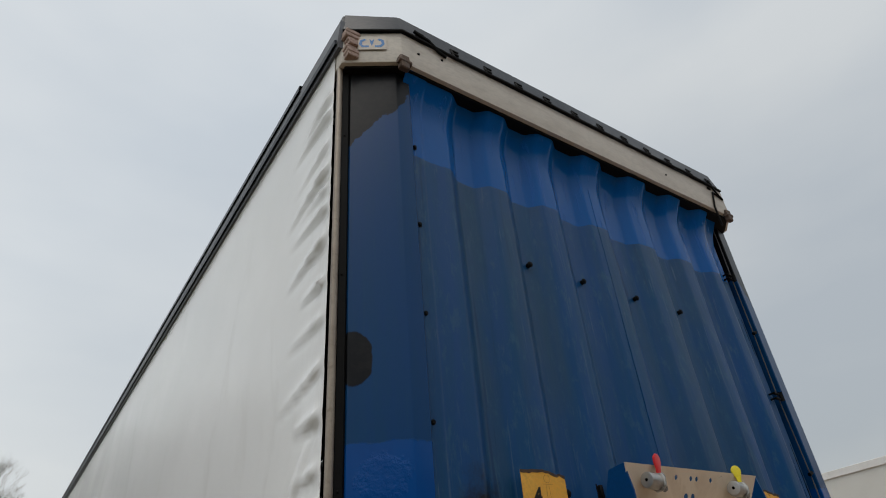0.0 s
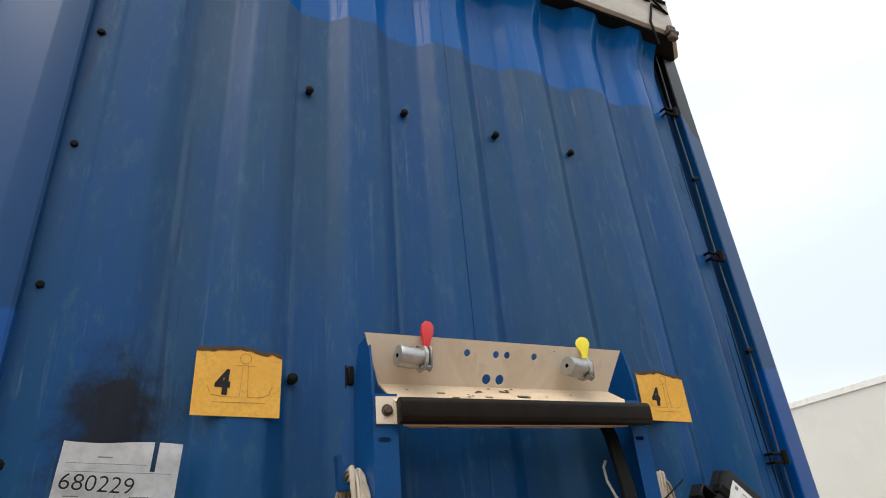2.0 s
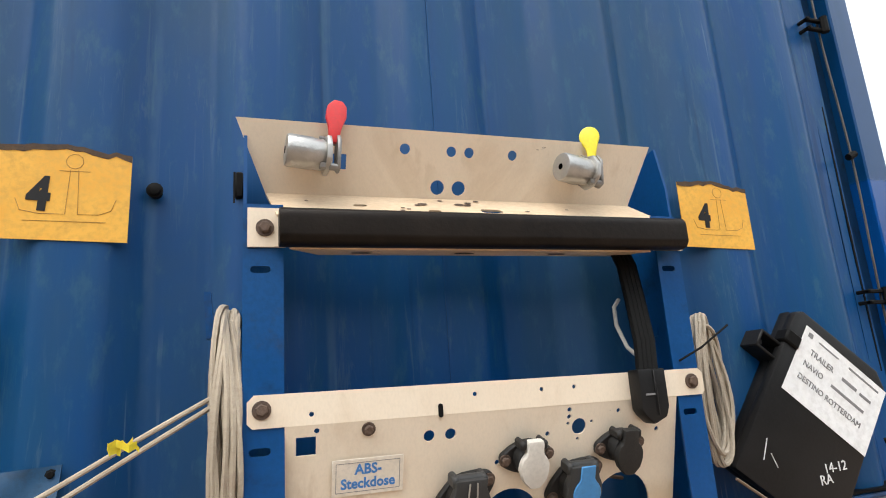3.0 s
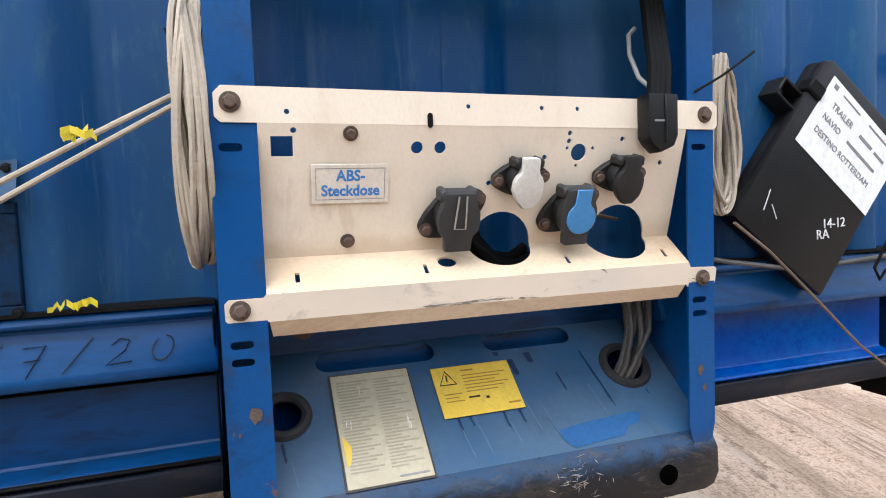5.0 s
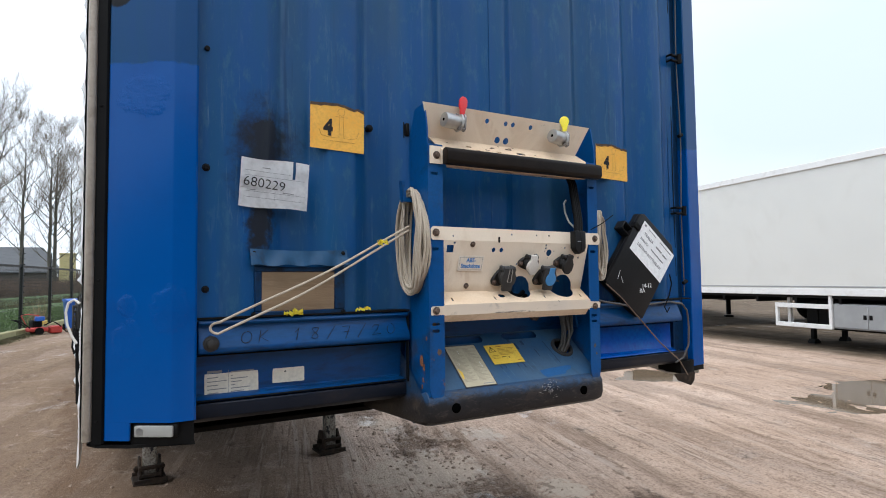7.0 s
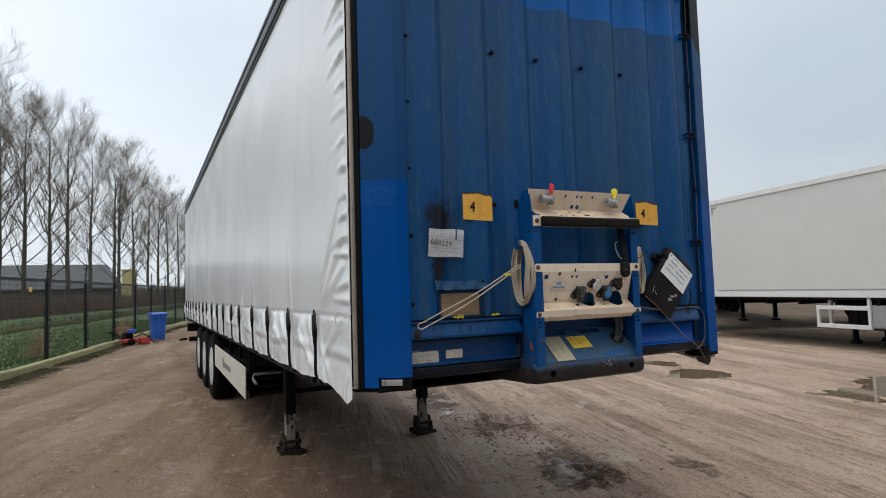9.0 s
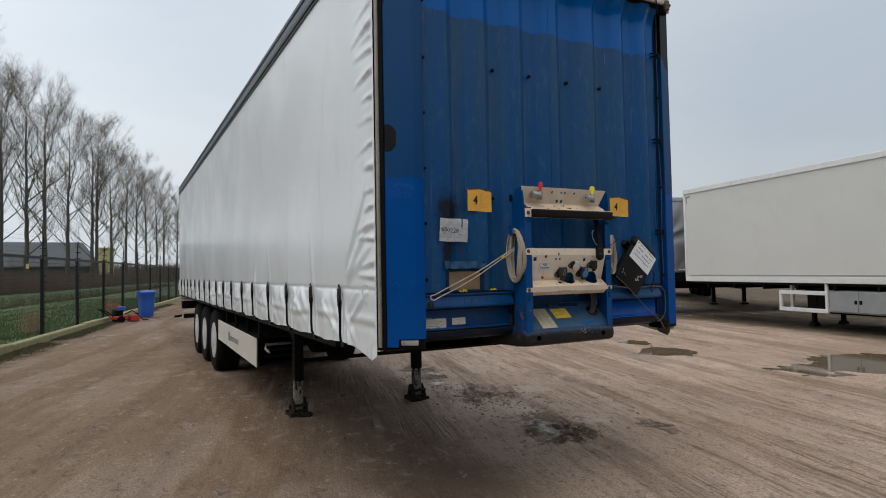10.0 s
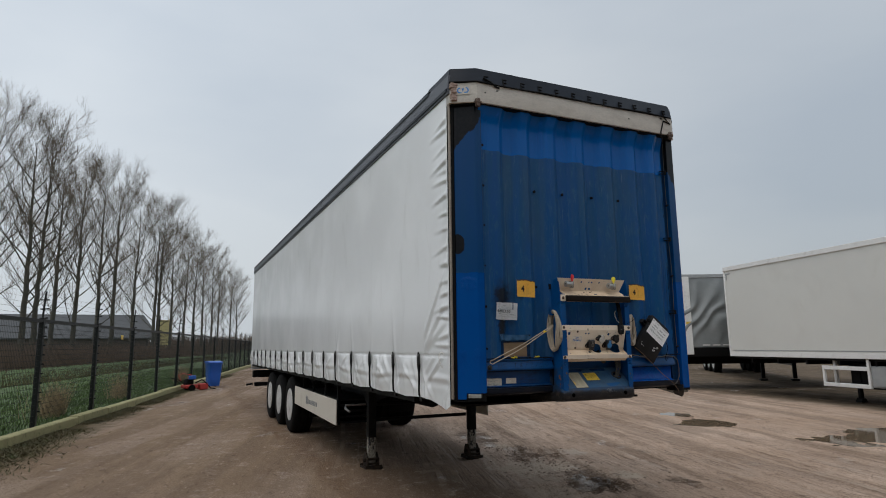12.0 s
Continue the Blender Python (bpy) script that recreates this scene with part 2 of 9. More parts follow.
def make_curtain():
    m, nt, b = nodes_of("white_tarpaulin")
    broad = noise_of(nt, 1.1, 4, 0.5)
    stain = noise_of(nt, 3.0, 7, 0.7, (1, 1, 0.35), 0.6)
    x, y, z = axes(nt)
    col = mixc(nt, ramp(nt, broad, 0.35, 0.7), (0.74, 0.745, 0.745), (0.80, 0.805, 0.805))
    col = mixc(nt, mathn(nt, "MULTIPLY", ramp(nt, stain, 0.52, 0.78), 0.22), col, (0.42, 0.40, 0.37))
    nt.links.new(col, b.inputs["Base Color"])
    nt.links.new(mathn(nt, "MULTIPLY_ADD", broad, 0.14, 0.12), b.inputs["Roughness"])
    b.inputs["Specular IOR Level"].default_value = 0.65
    relief(nt, b, noise_of(nt, 350.0, 2, 0.5), 0.05, 0.002)
    return m


def lane_coords(nt, scale=(1, 1, 1)):
    """Ground coordinates turned so that y runs along the tyre tracks."""
    co = nt.nodes.new("ShaderNodeTexCoord")
    mp = nt.nodes.new("ShaderNodeMapping")
    mp.inputs["Rotation"].default_value = (0, 0, radians(16.6))
    mp2 = nt.nodes.new("ShaderNodeMapping")
    mp2.inputs["Scale"].default_value = scale
    nt.links.new(co.outputs["Object"], mp.inputs["Vector"])
    nt.links.new(mp.outputs["Vector"], mp2.inputs["Vector"])
    return mp2.outputs["Vector"]


def lane_noise(nt, scale, detail, rough, stretch):
    n = nd(nt, "TexNoise", Scale=scale, Detail=detail, Roughness=rough)
    nt.links.new(lane_coords(nt, stretch), n.inputs["Vector"])
    return n.outputs["Fac"]


def make_ground():
    m, nt, b = nodes_of("wet_dirt")
    x, y, z = axes(nt)
    big = noise_of(nt, 0.20, 5, 0.55)
    track = lane_noise(nt, 1.0, 7, 0.66, (1.6, 0.12, 1))
    fine_track = lane_noise(nt, 7.0, 5, 0.65, (1.5, 0.06, 1))
    mid = noise_of(nt, 2.2, 8, 0.72)
    grit = noise_of(nt, 48.0, 4, 0.75)
    ragged = mathn(nt, "ADD", mathn(nt, "MULTIPLY", noise_of(nt, 0.55, 6, 0.65), 1.7), mathn(nt, "MULTIPLY", track, 0.9))
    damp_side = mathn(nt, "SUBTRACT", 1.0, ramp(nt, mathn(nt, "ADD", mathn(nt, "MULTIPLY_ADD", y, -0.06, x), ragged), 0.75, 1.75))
    # rain off the trailer's side leaves a ragged, sharp line between dry and wet
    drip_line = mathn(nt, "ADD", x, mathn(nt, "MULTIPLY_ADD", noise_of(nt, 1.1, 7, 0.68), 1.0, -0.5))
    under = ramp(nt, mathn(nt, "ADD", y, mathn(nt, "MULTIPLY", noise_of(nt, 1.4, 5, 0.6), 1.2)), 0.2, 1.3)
    # wet dirt, with the shade under the trailer painted into its colour
    soak_shade = mathn(nt, "MULTIPLY", mathn(nt, "MULTIPLY", damp_side, under), ramp(nt, drip_line, -1.46, -1.22))
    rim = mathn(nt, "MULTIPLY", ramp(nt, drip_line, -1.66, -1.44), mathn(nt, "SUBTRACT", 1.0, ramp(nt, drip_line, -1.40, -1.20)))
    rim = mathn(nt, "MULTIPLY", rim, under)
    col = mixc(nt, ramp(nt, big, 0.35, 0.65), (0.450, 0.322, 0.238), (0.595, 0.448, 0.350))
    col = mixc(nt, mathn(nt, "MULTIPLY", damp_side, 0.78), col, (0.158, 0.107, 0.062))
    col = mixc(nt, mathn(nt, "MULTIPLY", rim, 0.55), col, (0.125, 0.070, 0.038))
    col = mixc(nt, mathn(nt, "MULTIPLY", soak_shade, 0.46), col, (0.085, 0.050, 0.031))
    col = mixc(nt, mathn(nt, "MULTIPLY", ramp(nt, track, 0.46, 0.58), 0.50), col, (0.145, 0.098, 0.068))
    col = mixc(nt, mathn(nt, "MULTIPLY", ramp(nt, fine_track, 0.50, 0.62), mathn(nt, "MULTIPLY", ramp(nt, noise_of(nt, 0.9, 4, 0.6), 0.42, 0.60), 0.44)), col, (0.125, 0.080, 0.052))
    col = mixc(nt, mathn(nt, "MULTIPLY", ramp(nt, mid, 0.54, 0.66), 0.5), col, (0.41, 0.33, 0.275))
    # tyre lanes with rows of lug prints
    sp = nt.nodes.new("ShaderNodeSeparateXYZ")
    nt.links.new(lane_coords(nt), sp.inputs["Vector"])
    across = mathn(nt, "ADD", sp.outputs["X"], mathn(nt, "MULTIPLY", noise_of(nt, 0.16, 2, 0.5), 1.6))
    lane_mask = ramp(nt, noise_of(nt, 0.35, 3, 0.5), 0.42, 0.60)
    lane = ramp(nt, mathn(nt, "ABSOLUTE", mathn(nt, "SINE", mathn(nt, "MULTIPLY", across, 2.1))), 0.60, 0.74)
    lugs = mathn(nt, "SINE", mathn(nt, "ADD", mathn(nt, "MULTIPLY", sp.outputs["Y"], 60.0), mathn(nt, "MULTIPLY", across, 9.0)))
    grooves = mathn(nt, "SINE", mathn(nt, "MULTIPLY", across, 130.0))
    print_mask = mathn(nt, "MULTIPLY", lane, ramp(nt, noise_of(nt, 0.7, 4, 0.6), 0.44, 0.56))
    tread = mathn(nt, "MULTIPLY", ramp(nt, mathn(nt, "MULTIPLY_ADD", grooves, 0.3, lugs), 0.0, 0.9), print_mask)
    col = mixc(nt, mathn(nt, "MULTIPLY", mathn(nt, "MULTIPLY", lane, lane_mask), 0.30), col, (0.43, 0.34, 0.28))
    col = mixc(nt, mathn(nt, "MULTIPLY", tread, 0.16), col, (0.30, 0.22, 0.165))
    # pale grit and chips
    vor = nd(nt, "TexVoronoi", Scale=34.0, Randomness=1.0)
    nt.links.new(coords(nt, (1, 0.8, 1)), vor.inputs["Vector"])
    tone = nt.nodes.new("ShaderNodeSeparateColor")
    nt.links.new(vor.outputs["Color"], tone.inputs["Color"])
    chip = mathn(nt, "MULTIPLY", mathn(nt, "SUBTRACT", 1.0, ramp(nt, vor.outputs["Distance"], 0.14, 0.26)), ramp(nt, mid, 0.47, 0.56))
    chip = mathn(nt, "MULTIPLY", chip, ramp(nt, tone.outputs["Red"], 0.45, 0.50))
    col = mixc(nt, mathn(nt, "MULTIPLY", chip, 0.7), col, mixc(nt, tone.outputs["Green"], (0.16, 0.115, 0.08), (0.52, 0.43, 0.34)))
    col = mixc(nt, mathn(nt, "MULTIPLY", ramp(nt, grit, 0.48, 0.60), 0.50), col, (0.12, 0.078, 0.052))
    speck = noise_of(nt, 120.0, 3, 0.8)
    col = mixc(nt, mathn(nt, "MULTIPLY", ramp(nt, speck, 0.56, 0.66), 0.45), col, (0.50, 0.40, 0.30))
    crack = noise_of(nt, 17.0, 6, 0.75, (1, 0.6, 1), 0.8)
    col = mixc(nt, mathn(nt, "MULTIPLY", ramp(nt, crack, 0.54, 0.64), 0.45), col, (0.12, 0.078, 0.052))
    # olive moss and grime where nothing drives, with the box trailer's shade painted in
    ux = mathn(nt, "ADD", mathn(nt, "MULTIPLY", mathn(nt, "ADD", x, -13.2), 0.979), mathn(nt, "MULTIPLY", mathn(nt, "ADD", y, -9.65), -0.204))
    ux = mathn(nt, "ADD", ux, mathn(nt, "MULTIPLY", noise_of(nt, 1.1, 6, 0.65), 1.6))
    moss_shade = mathn(nt, "MULTIPLY", ramp(nt, ux, -0.3, 0.8), mathn(nt, "SUBTRACT", 1.0, ramp(nt, ux, 34.0, 40.0)))
    col = mixc(nt, mathn(nt, "MULTIPLY", moss_shade, 0.8), col, mixc(nt, ramp(nt, mid, 0.42, 0.60), (0.026, 0.022, 0.010), (0.080, 0.060, 0.036)))
    # churned mud and thin standing water
    mud = None
    for cx, cy, rx, ry in ((1.58, 3.62, 0.22, 0.6), (1.25, 1.60, 0.26, 0.6), (1.7, 5.4, 0.3, 0.8), (2.3, 1.2, 0.16, 0.4)):
        dx = mathn(nt, "MULTIPLY", mathn(nt, "ADD", mathn(nt, "MULTIPLY_ADD", y, -0.297, x), 0.297 * cy - cx), 1 / rx)
        dy = mathn(nt, "MULTIPLY", mathn(nt, "ADD", y, -cy), 1 / ry)
        d = mathn(nt, "ADD", mathn(nt, "MULTIPLY", dx, dx), mathn(nt, "MULTIPLY", dy, dy))
        g = mathn(nt, "SUBTRACT", 1.0, ramp(nt, d, 0.0, 2.4, False))
        mud = g if mud is None else mathn(nt, "MAXIMUM", mud, g)
    churn = mathn(nt, "MULTIPLY", ramp(nt, mathn(nt, "ADD", mathn(nt, "MULTIPLY", mud, 0.21), mathn(nt, "ADD", mathn(nt, "MULTIPLY", mid, 0.9), mathn(nt, "MULTIPLY", fine_track, 0.35))), 0.74, 0.86), 1.0)
    wet = ramp(nt, mathn(nt, "ADD", mathn(nt, "MULTIPLY", mud, 0.19), lane_noise(nt, 0.8, 6, 0.62, (1.4, 0.4, 1))), 0.55, 0.66)
    pool = mathn(nt, "MULTIPLY", wet, mathn(nt, "SUBTRACT", 1.0, ramp(nt, mid, 0.41, 0.52)))
    col = mixc(nt, mathn(nt, "MULTIPLY", wet, 0.26), col, (0.130, 0.074, 0.041))
    # pale silt; the sky's sheen on thin water is painted into it
    silt_sheen = mathn(nt, "MULTIPLY", pool, ramp(nt, lane_noise(nt, 2.6, 5, 0.65, (1.3, 0.35, 1)), 0.47, 0.58))
    # torn, uneven lug marks in the churned spots
    lump = noise_of(nt, 13.0, 5, 0.6, (1, 1, 1), 1.4)
    ribs = ramp(nt, mathn(nt, "MULTIPLY_ADD", mathn(nt, "SINE", mathn(nt, "ADD", mathn(nt, "MULTIPLY", sp.outputs["Y"], 48.0), mathn(nt, "MULTIPLY", lump, 16.0))), 0.13, lump), 0.40, 0.60)
    # long thin scrapes left by tyres
    scrape = lane_noise(nt, 15.0, 5, 0.7, (1.5, 0.045, 1))
    rut = lane_noise(nt, 4.2, 5, 0.62, (1.5, 0.05, 1))
    busy = ramp(nt, noise_of(nt, 0.33, 3, 0.55), 0.40, 0.58)
    busy = mathn(nt, "MULTIPLY", busy, ramp(nt, x, -1.8, 0.6))
    busy = mathn(nt, "MULTIPLY", busy, mathn(nt, "MULTIPLY_ADD", ramp(nt, x, 3.4, 6.0), -0.75, 1.0))
    yard = ramp(nt, x, -1.6, 0.4)
    col = mixc(nt, mathn(nt, "MULTIPLY", busy, mathn(nt, "MULTIPLY", ramp(nt, scrape, 0.54, 0.60), 0.58)), col, (0.105, 0.066, 0.042))
    col = mixc(nt, mathn(nt, "MULTIPLY", busy, mathn(nt, "MULTIPLY", ramp(nt, rut, 0.55, 0.60), 0.55)), col, (0.50, 0.405, 0.33))
    hair = lane_noise(nt, 30.0, 5, 0.7, (1.5, 0.06, 1))
    col = mixc(nt, mathn(nt, "MULTIPLY", ramp(nt, hair, 0.50, 0.62), mathn(nt, "MULTIPLY", mathn(nt, "MULTIPLY", ramp(nt, noise_of(nt, 0.6, 4, 0.6), 0.38, 0.55), yard), 0.30)), col, (0.085, 0.056, 0.040))
    churn = mathn(nt, "MULTIPLY", churn, mathn(nt, "MULTIPLY_ADD", ribs, 0.70, 0.30))
    col = mixc(nt, mathn(nt, "MULTIPLY", churn, 0.55), col, (0.115, 0.064, 0.032))
    # black torn-up mud, and pale dried silt with wet sky sheen painted in
    for cx, cy, rx, ry, tone_c, k in ((1.28, 1.45, 0.36, 0.36, (0.052, 0.027, 0.012), 0.82), (1.72, 3.30, 0.15, 0.34, (0.075, 0.040, 0.018), 0.80), (1.84, 1.70, 0.17, 0.26, (0.47, 0.385, 0.30), 0.75), (0.80, 1.95, 0.25, 0.20, (0.42, 0.34, 0.265), 0.5), (1.52, 4.35, 0.20, 0.35, (0.46, 0.375, 0.29), 0.55), (2.3, 3.4, 0.16, 0.30, (0.50, 0.43, 0.36), 0.6), (1.20, 2.60, 0.50, 0.60, (0.52, 0.425, 0.33), 0.60), (0.55, 1.35, 0.35, 0.35, (0.46, 0.375, 0.29), 0.45)):
        dx = mathn(nt, "MULTIPLY", mathn(nt, "ADD", x, -cx), 1 / rx)
        dy = mathn(nt, "MULTIPLY", mathn(nt, "ADD", y, -cy), 1 / ry)
        d = mathn(nt, "ADD", mathn(nt, "MULTIPLY", dx, dx), mathn(nt, "MULTIPLY", dy, dy))
        d = mathn(nt, "ADD", d, mathn(nt, "MULTIPLY_ADD", mathn(nt, "ADD", mid, mathn(nt, "MULTIPLY", lump, 0.5)), 7.0, -5.2))
        col = mixc(nt, mathn(nt, "MULTIPLY", mathn(nt, "SUBTRACT", 1.0, ramp(nt, d, 0.5, 1.3)), k), col, tone_c)
    # trodden crumbs of dry and wet earth
    crumb = noise_of(nt, 6.5, 8, 0.78, (1, 0.55, 1), 0.3)
    col = mixc(nt, mathn(nt, "MULTIPLY", ramp(nt, crumb, 0.57, 0.63), 0.50), col, (0.075, 0.048, 0.030))
    col = mixc(nt, mathn(nt, "MULTIPLY", mathn(nt, "SUBTRACT", 1.0, ramp(nt, crumb, 0.34, 0.42)), 0.40), col, (0.50, 0.405, 0.32))
    # moss that creeps out from the kerb
    off = mathn(nt, "ADD", mathn(nt, "MULTIPLY_ADD", y, -0.207, x), mathn(nt, "MULTIPLY_ADD", noise_of(nt, 1.3, 7, 0.7), 2.6, 7.45 - 1.3))
    off = mathn(nt, "ADD", off, mathn(nt, "MULTIPLY", y, 0.035))
    moss = mathn(nt, "SUBTRACT", 1.0, ramp(nt, off, 0.55, 1.35))
    col = mixc(nt, mathn(nt, "MULTIPLY", moss, 0.85), col, mixc(nt, ramp(nt, grit, 0.42, 0.58), (0.030, 0.034, 0.010), (0.085, 0.066, 0.032)))
    col = mixc(nt, mathn(nt, "MULTIPLY", silt_sheen, 0.42), col, (0.44, 0.355, 0.275))
    nt.links.new(col, b.inputs["Base Color"])
    r = mathn(nt, "MULTIPLY_ADD", wet, -0.12, 0.86)
    nt.links.new(mathn(nt, "MULTIPLY_ADD", pool, -0.48, r, True), b.inputs["Roughness"])
    nt.links.new(mathn(nt, "MULTIPLY_ADD", pool, 0.16, 0.09), b.inputs["Specular IOR Level"])
    h = mathn(nt, "ADD", mathn(nt, "MULTIPLY", mid, 0.55), mathn(nt, "MULTIPLY", grit, 0.22))
    h = mathn(nt, "ADD", h, mathn(nt, "MULTIPLY", chip, 0.08))
    h = mathn(nt, "MULTIPLY_ADD", fine_track, 0.16, h)
    h = mathn(nt, "MULTIPLY_ADD", tread, 0.05, h)
    h = mathn(nt, "MULTIPLY_ADD", churn, 0.60, h)
    h = mathn(nt, "MULTIPLY_ADD", mathn(nt, "MULTIPLY", scrape, busy), -0.22, h)
    h = mathn(nt, "MULTIPLY_ADD", crack, -0.20, h)
    h = mathn(nt, "MULTIPLY_ADD", hair, -0.16, h)
    h = mathn(nt, "MULTIPLY", h, mathn(nt, "MULTIPLY_ADD", pool, -0.92, 1.0))
    relief(nt, b, h, 1.0, 0.065)
    return m


def make_scuffed():
    """Cream edge with grey handling dirt and a few sharp black smears."""
    m, nt, b = nodes_of("scuffed_cream_edge")
    col = mixc(nt, ramp(nt, noise_of(nt, 5.0, 4, 0.6), 0.35, 0.68), (0.74, 0.63, 0.50), (0.66, 0.58, 0.485))
    grime = noise_of(nt, 17.0, 6, 0.72, (0.5, 1, 1), 0.5)
    col = mixc(nt, mathn(nt, "MULTIPLY", ramp(nt, grime, 0.54, 0.66), 0.45), col, (0.30, 0.265, 0.225))
    smear = noise_of(nt, 21.0, 5, 0.62, (0.42, 1, 1.5), 0.9)
    col = mixc(nt, mathn(nt, "MULTIPLY", ramp(nt, smear, 0.635, 0.67), 0.8), col, (0.05, 0.042, 0.036))
    nt.links.new(col, b.inputs["Base Color"])
    nt.links.new(mathn(nt, "MULTIPLY_ADD", grime, 0.3, 0.32), b.inputs["Roughness"])
    relief(nt, b, grime, 0.1, 0.003)
    return m


def make_leg_tube():
    """Black paint flaking off a grey, muddy steel tube, worst at the bottom."""
    m, nt, b = nodes_of("flaking_leg_paint")
    x, y, z = axes(nt)
    flake = noise_of(nt, 26.0, 6, 0.7, (1, 1, 0.5))
    gone = ramp(nt, mathn(nt, "MULTIPLY_ADD", z, -0.55, flake), 0.28, 0.33)
    bare = mixc(nt, ramp(nt, noise_of(nt, 40.0, 5, 0.7), 0.40, 0.66), (0.30, 0.275, 0.235), (0.11, 0.085, 0.062))
    col = mixc(nt, gone, (0.014, 0.014, 0.015), bare)
    nt.links.new(col, b.inputs["Base Color"])
    b.inputs["Roughness"].default_value = 0.6
    b.inputs["Specular IOR Level"].default_value = 0.3
    relief(nt, b, mathn(nt, "MULTIPLY_ADD", gone, -0.6, flake), 0.5, 0.006)
    return m


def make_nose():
    """Blue paint on the top of the nose, chipped tar-black paint round its front, darker towards the underside."""
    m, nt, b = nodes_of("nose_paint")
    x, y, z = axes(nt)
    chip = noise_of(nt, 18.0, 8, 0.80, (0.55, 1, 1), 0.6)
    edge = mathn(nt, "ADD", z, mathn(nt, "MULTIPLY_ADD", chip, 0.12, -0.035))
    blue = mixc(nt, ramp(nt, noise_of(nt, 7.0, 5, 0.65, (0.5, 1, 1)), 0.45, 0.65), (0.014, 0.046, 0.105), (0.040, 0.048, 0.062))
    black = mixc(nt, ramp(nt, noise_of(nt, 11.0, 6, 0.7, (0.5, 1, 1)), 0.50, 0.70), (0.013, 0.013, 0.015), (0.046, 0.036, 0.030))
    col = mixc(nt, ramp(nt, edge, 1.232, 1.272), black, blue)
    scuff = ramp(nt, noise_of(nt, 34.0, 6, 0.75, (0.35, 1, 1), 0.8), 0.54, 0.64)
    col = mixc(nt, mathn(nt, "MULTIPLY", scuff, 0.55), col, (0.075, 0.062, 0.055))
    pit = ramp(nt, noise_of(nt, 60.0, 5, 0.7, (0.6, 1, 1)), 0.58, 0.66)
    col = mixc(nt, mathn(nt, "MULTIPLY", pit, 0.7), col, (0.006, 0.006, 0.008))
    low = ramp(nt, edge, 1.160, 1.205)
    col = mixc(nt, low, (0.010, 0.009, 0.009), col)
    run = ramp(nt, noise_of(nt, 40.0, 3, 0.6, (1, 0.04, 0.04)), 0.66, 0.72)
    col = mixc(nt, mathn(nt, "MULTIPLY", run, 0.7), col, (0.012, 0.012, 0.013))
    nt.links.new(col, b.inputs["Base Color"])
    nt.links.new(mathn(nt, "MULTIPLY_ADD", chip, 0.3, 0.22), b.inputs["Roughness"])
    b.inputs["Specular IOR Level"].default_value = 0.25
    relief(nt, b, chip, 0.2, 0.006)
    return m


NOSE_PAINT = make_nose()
PANEL_PAINT, POST_PAINT, CURTAIN, DIRT = make_panel_paint(), make_post_paint(), make_curtain(), make_ground()
def make_frame_paint():
    """Blue console paint, rubbed and rust-stained towards its foot."""
    m = surface("console_blue_paint", (0.0005, 0.055, 0.200), (0.002, 0.067, 0.222), 0.34, 0, 5, 120, 0.08, dirt=(0.006, 0.016, 0.040), dirt_amount=0.6, spec=0.25)
    nt = m.node_tree
    b = next(n for n in nt.nodes if n.type == "BSDF_PRINCIPLED")
    col = b.inputs["Base Color"].links[0].from_socket
    x, y, z = axes(nt)
    patch = noise_of(nt, 20.0, 6, 0.68, (1, 1, 0.7), 0.4)
    low = mathn(nt, "SUBTRACT", 1.0, ramp(nt, z, 1.20, 1.46))
    grime = ramp(nt, mathn(nt, "MULTIPLY_ADD", low, 0.16, noise_of(nt, 9.0, 6, 0.7)), 0.56, 0.72)
    col = mixc(nt, mathn(nt, "MULTIPLY", grime, 0.6), col, (0.035, 0.036, 0.042))
    rust = ramp(nt, mathn(nt, "MULTIPLY_ADD", low, 0.13, patch), 0.705, 0.745)
    col = mixc(nt, mathn(nt, "MULTIPLY", rust, 0.85), col, mixc(nt, ramp(nt, noise_of(nt, 70.0, 3, 0.6), 0.4, 0.6), (0.060, 0.030, 0.022), (0.150, 0.070, 0.040)))
    nt.links.new(col, b.inputs["Base Color"])
    return m


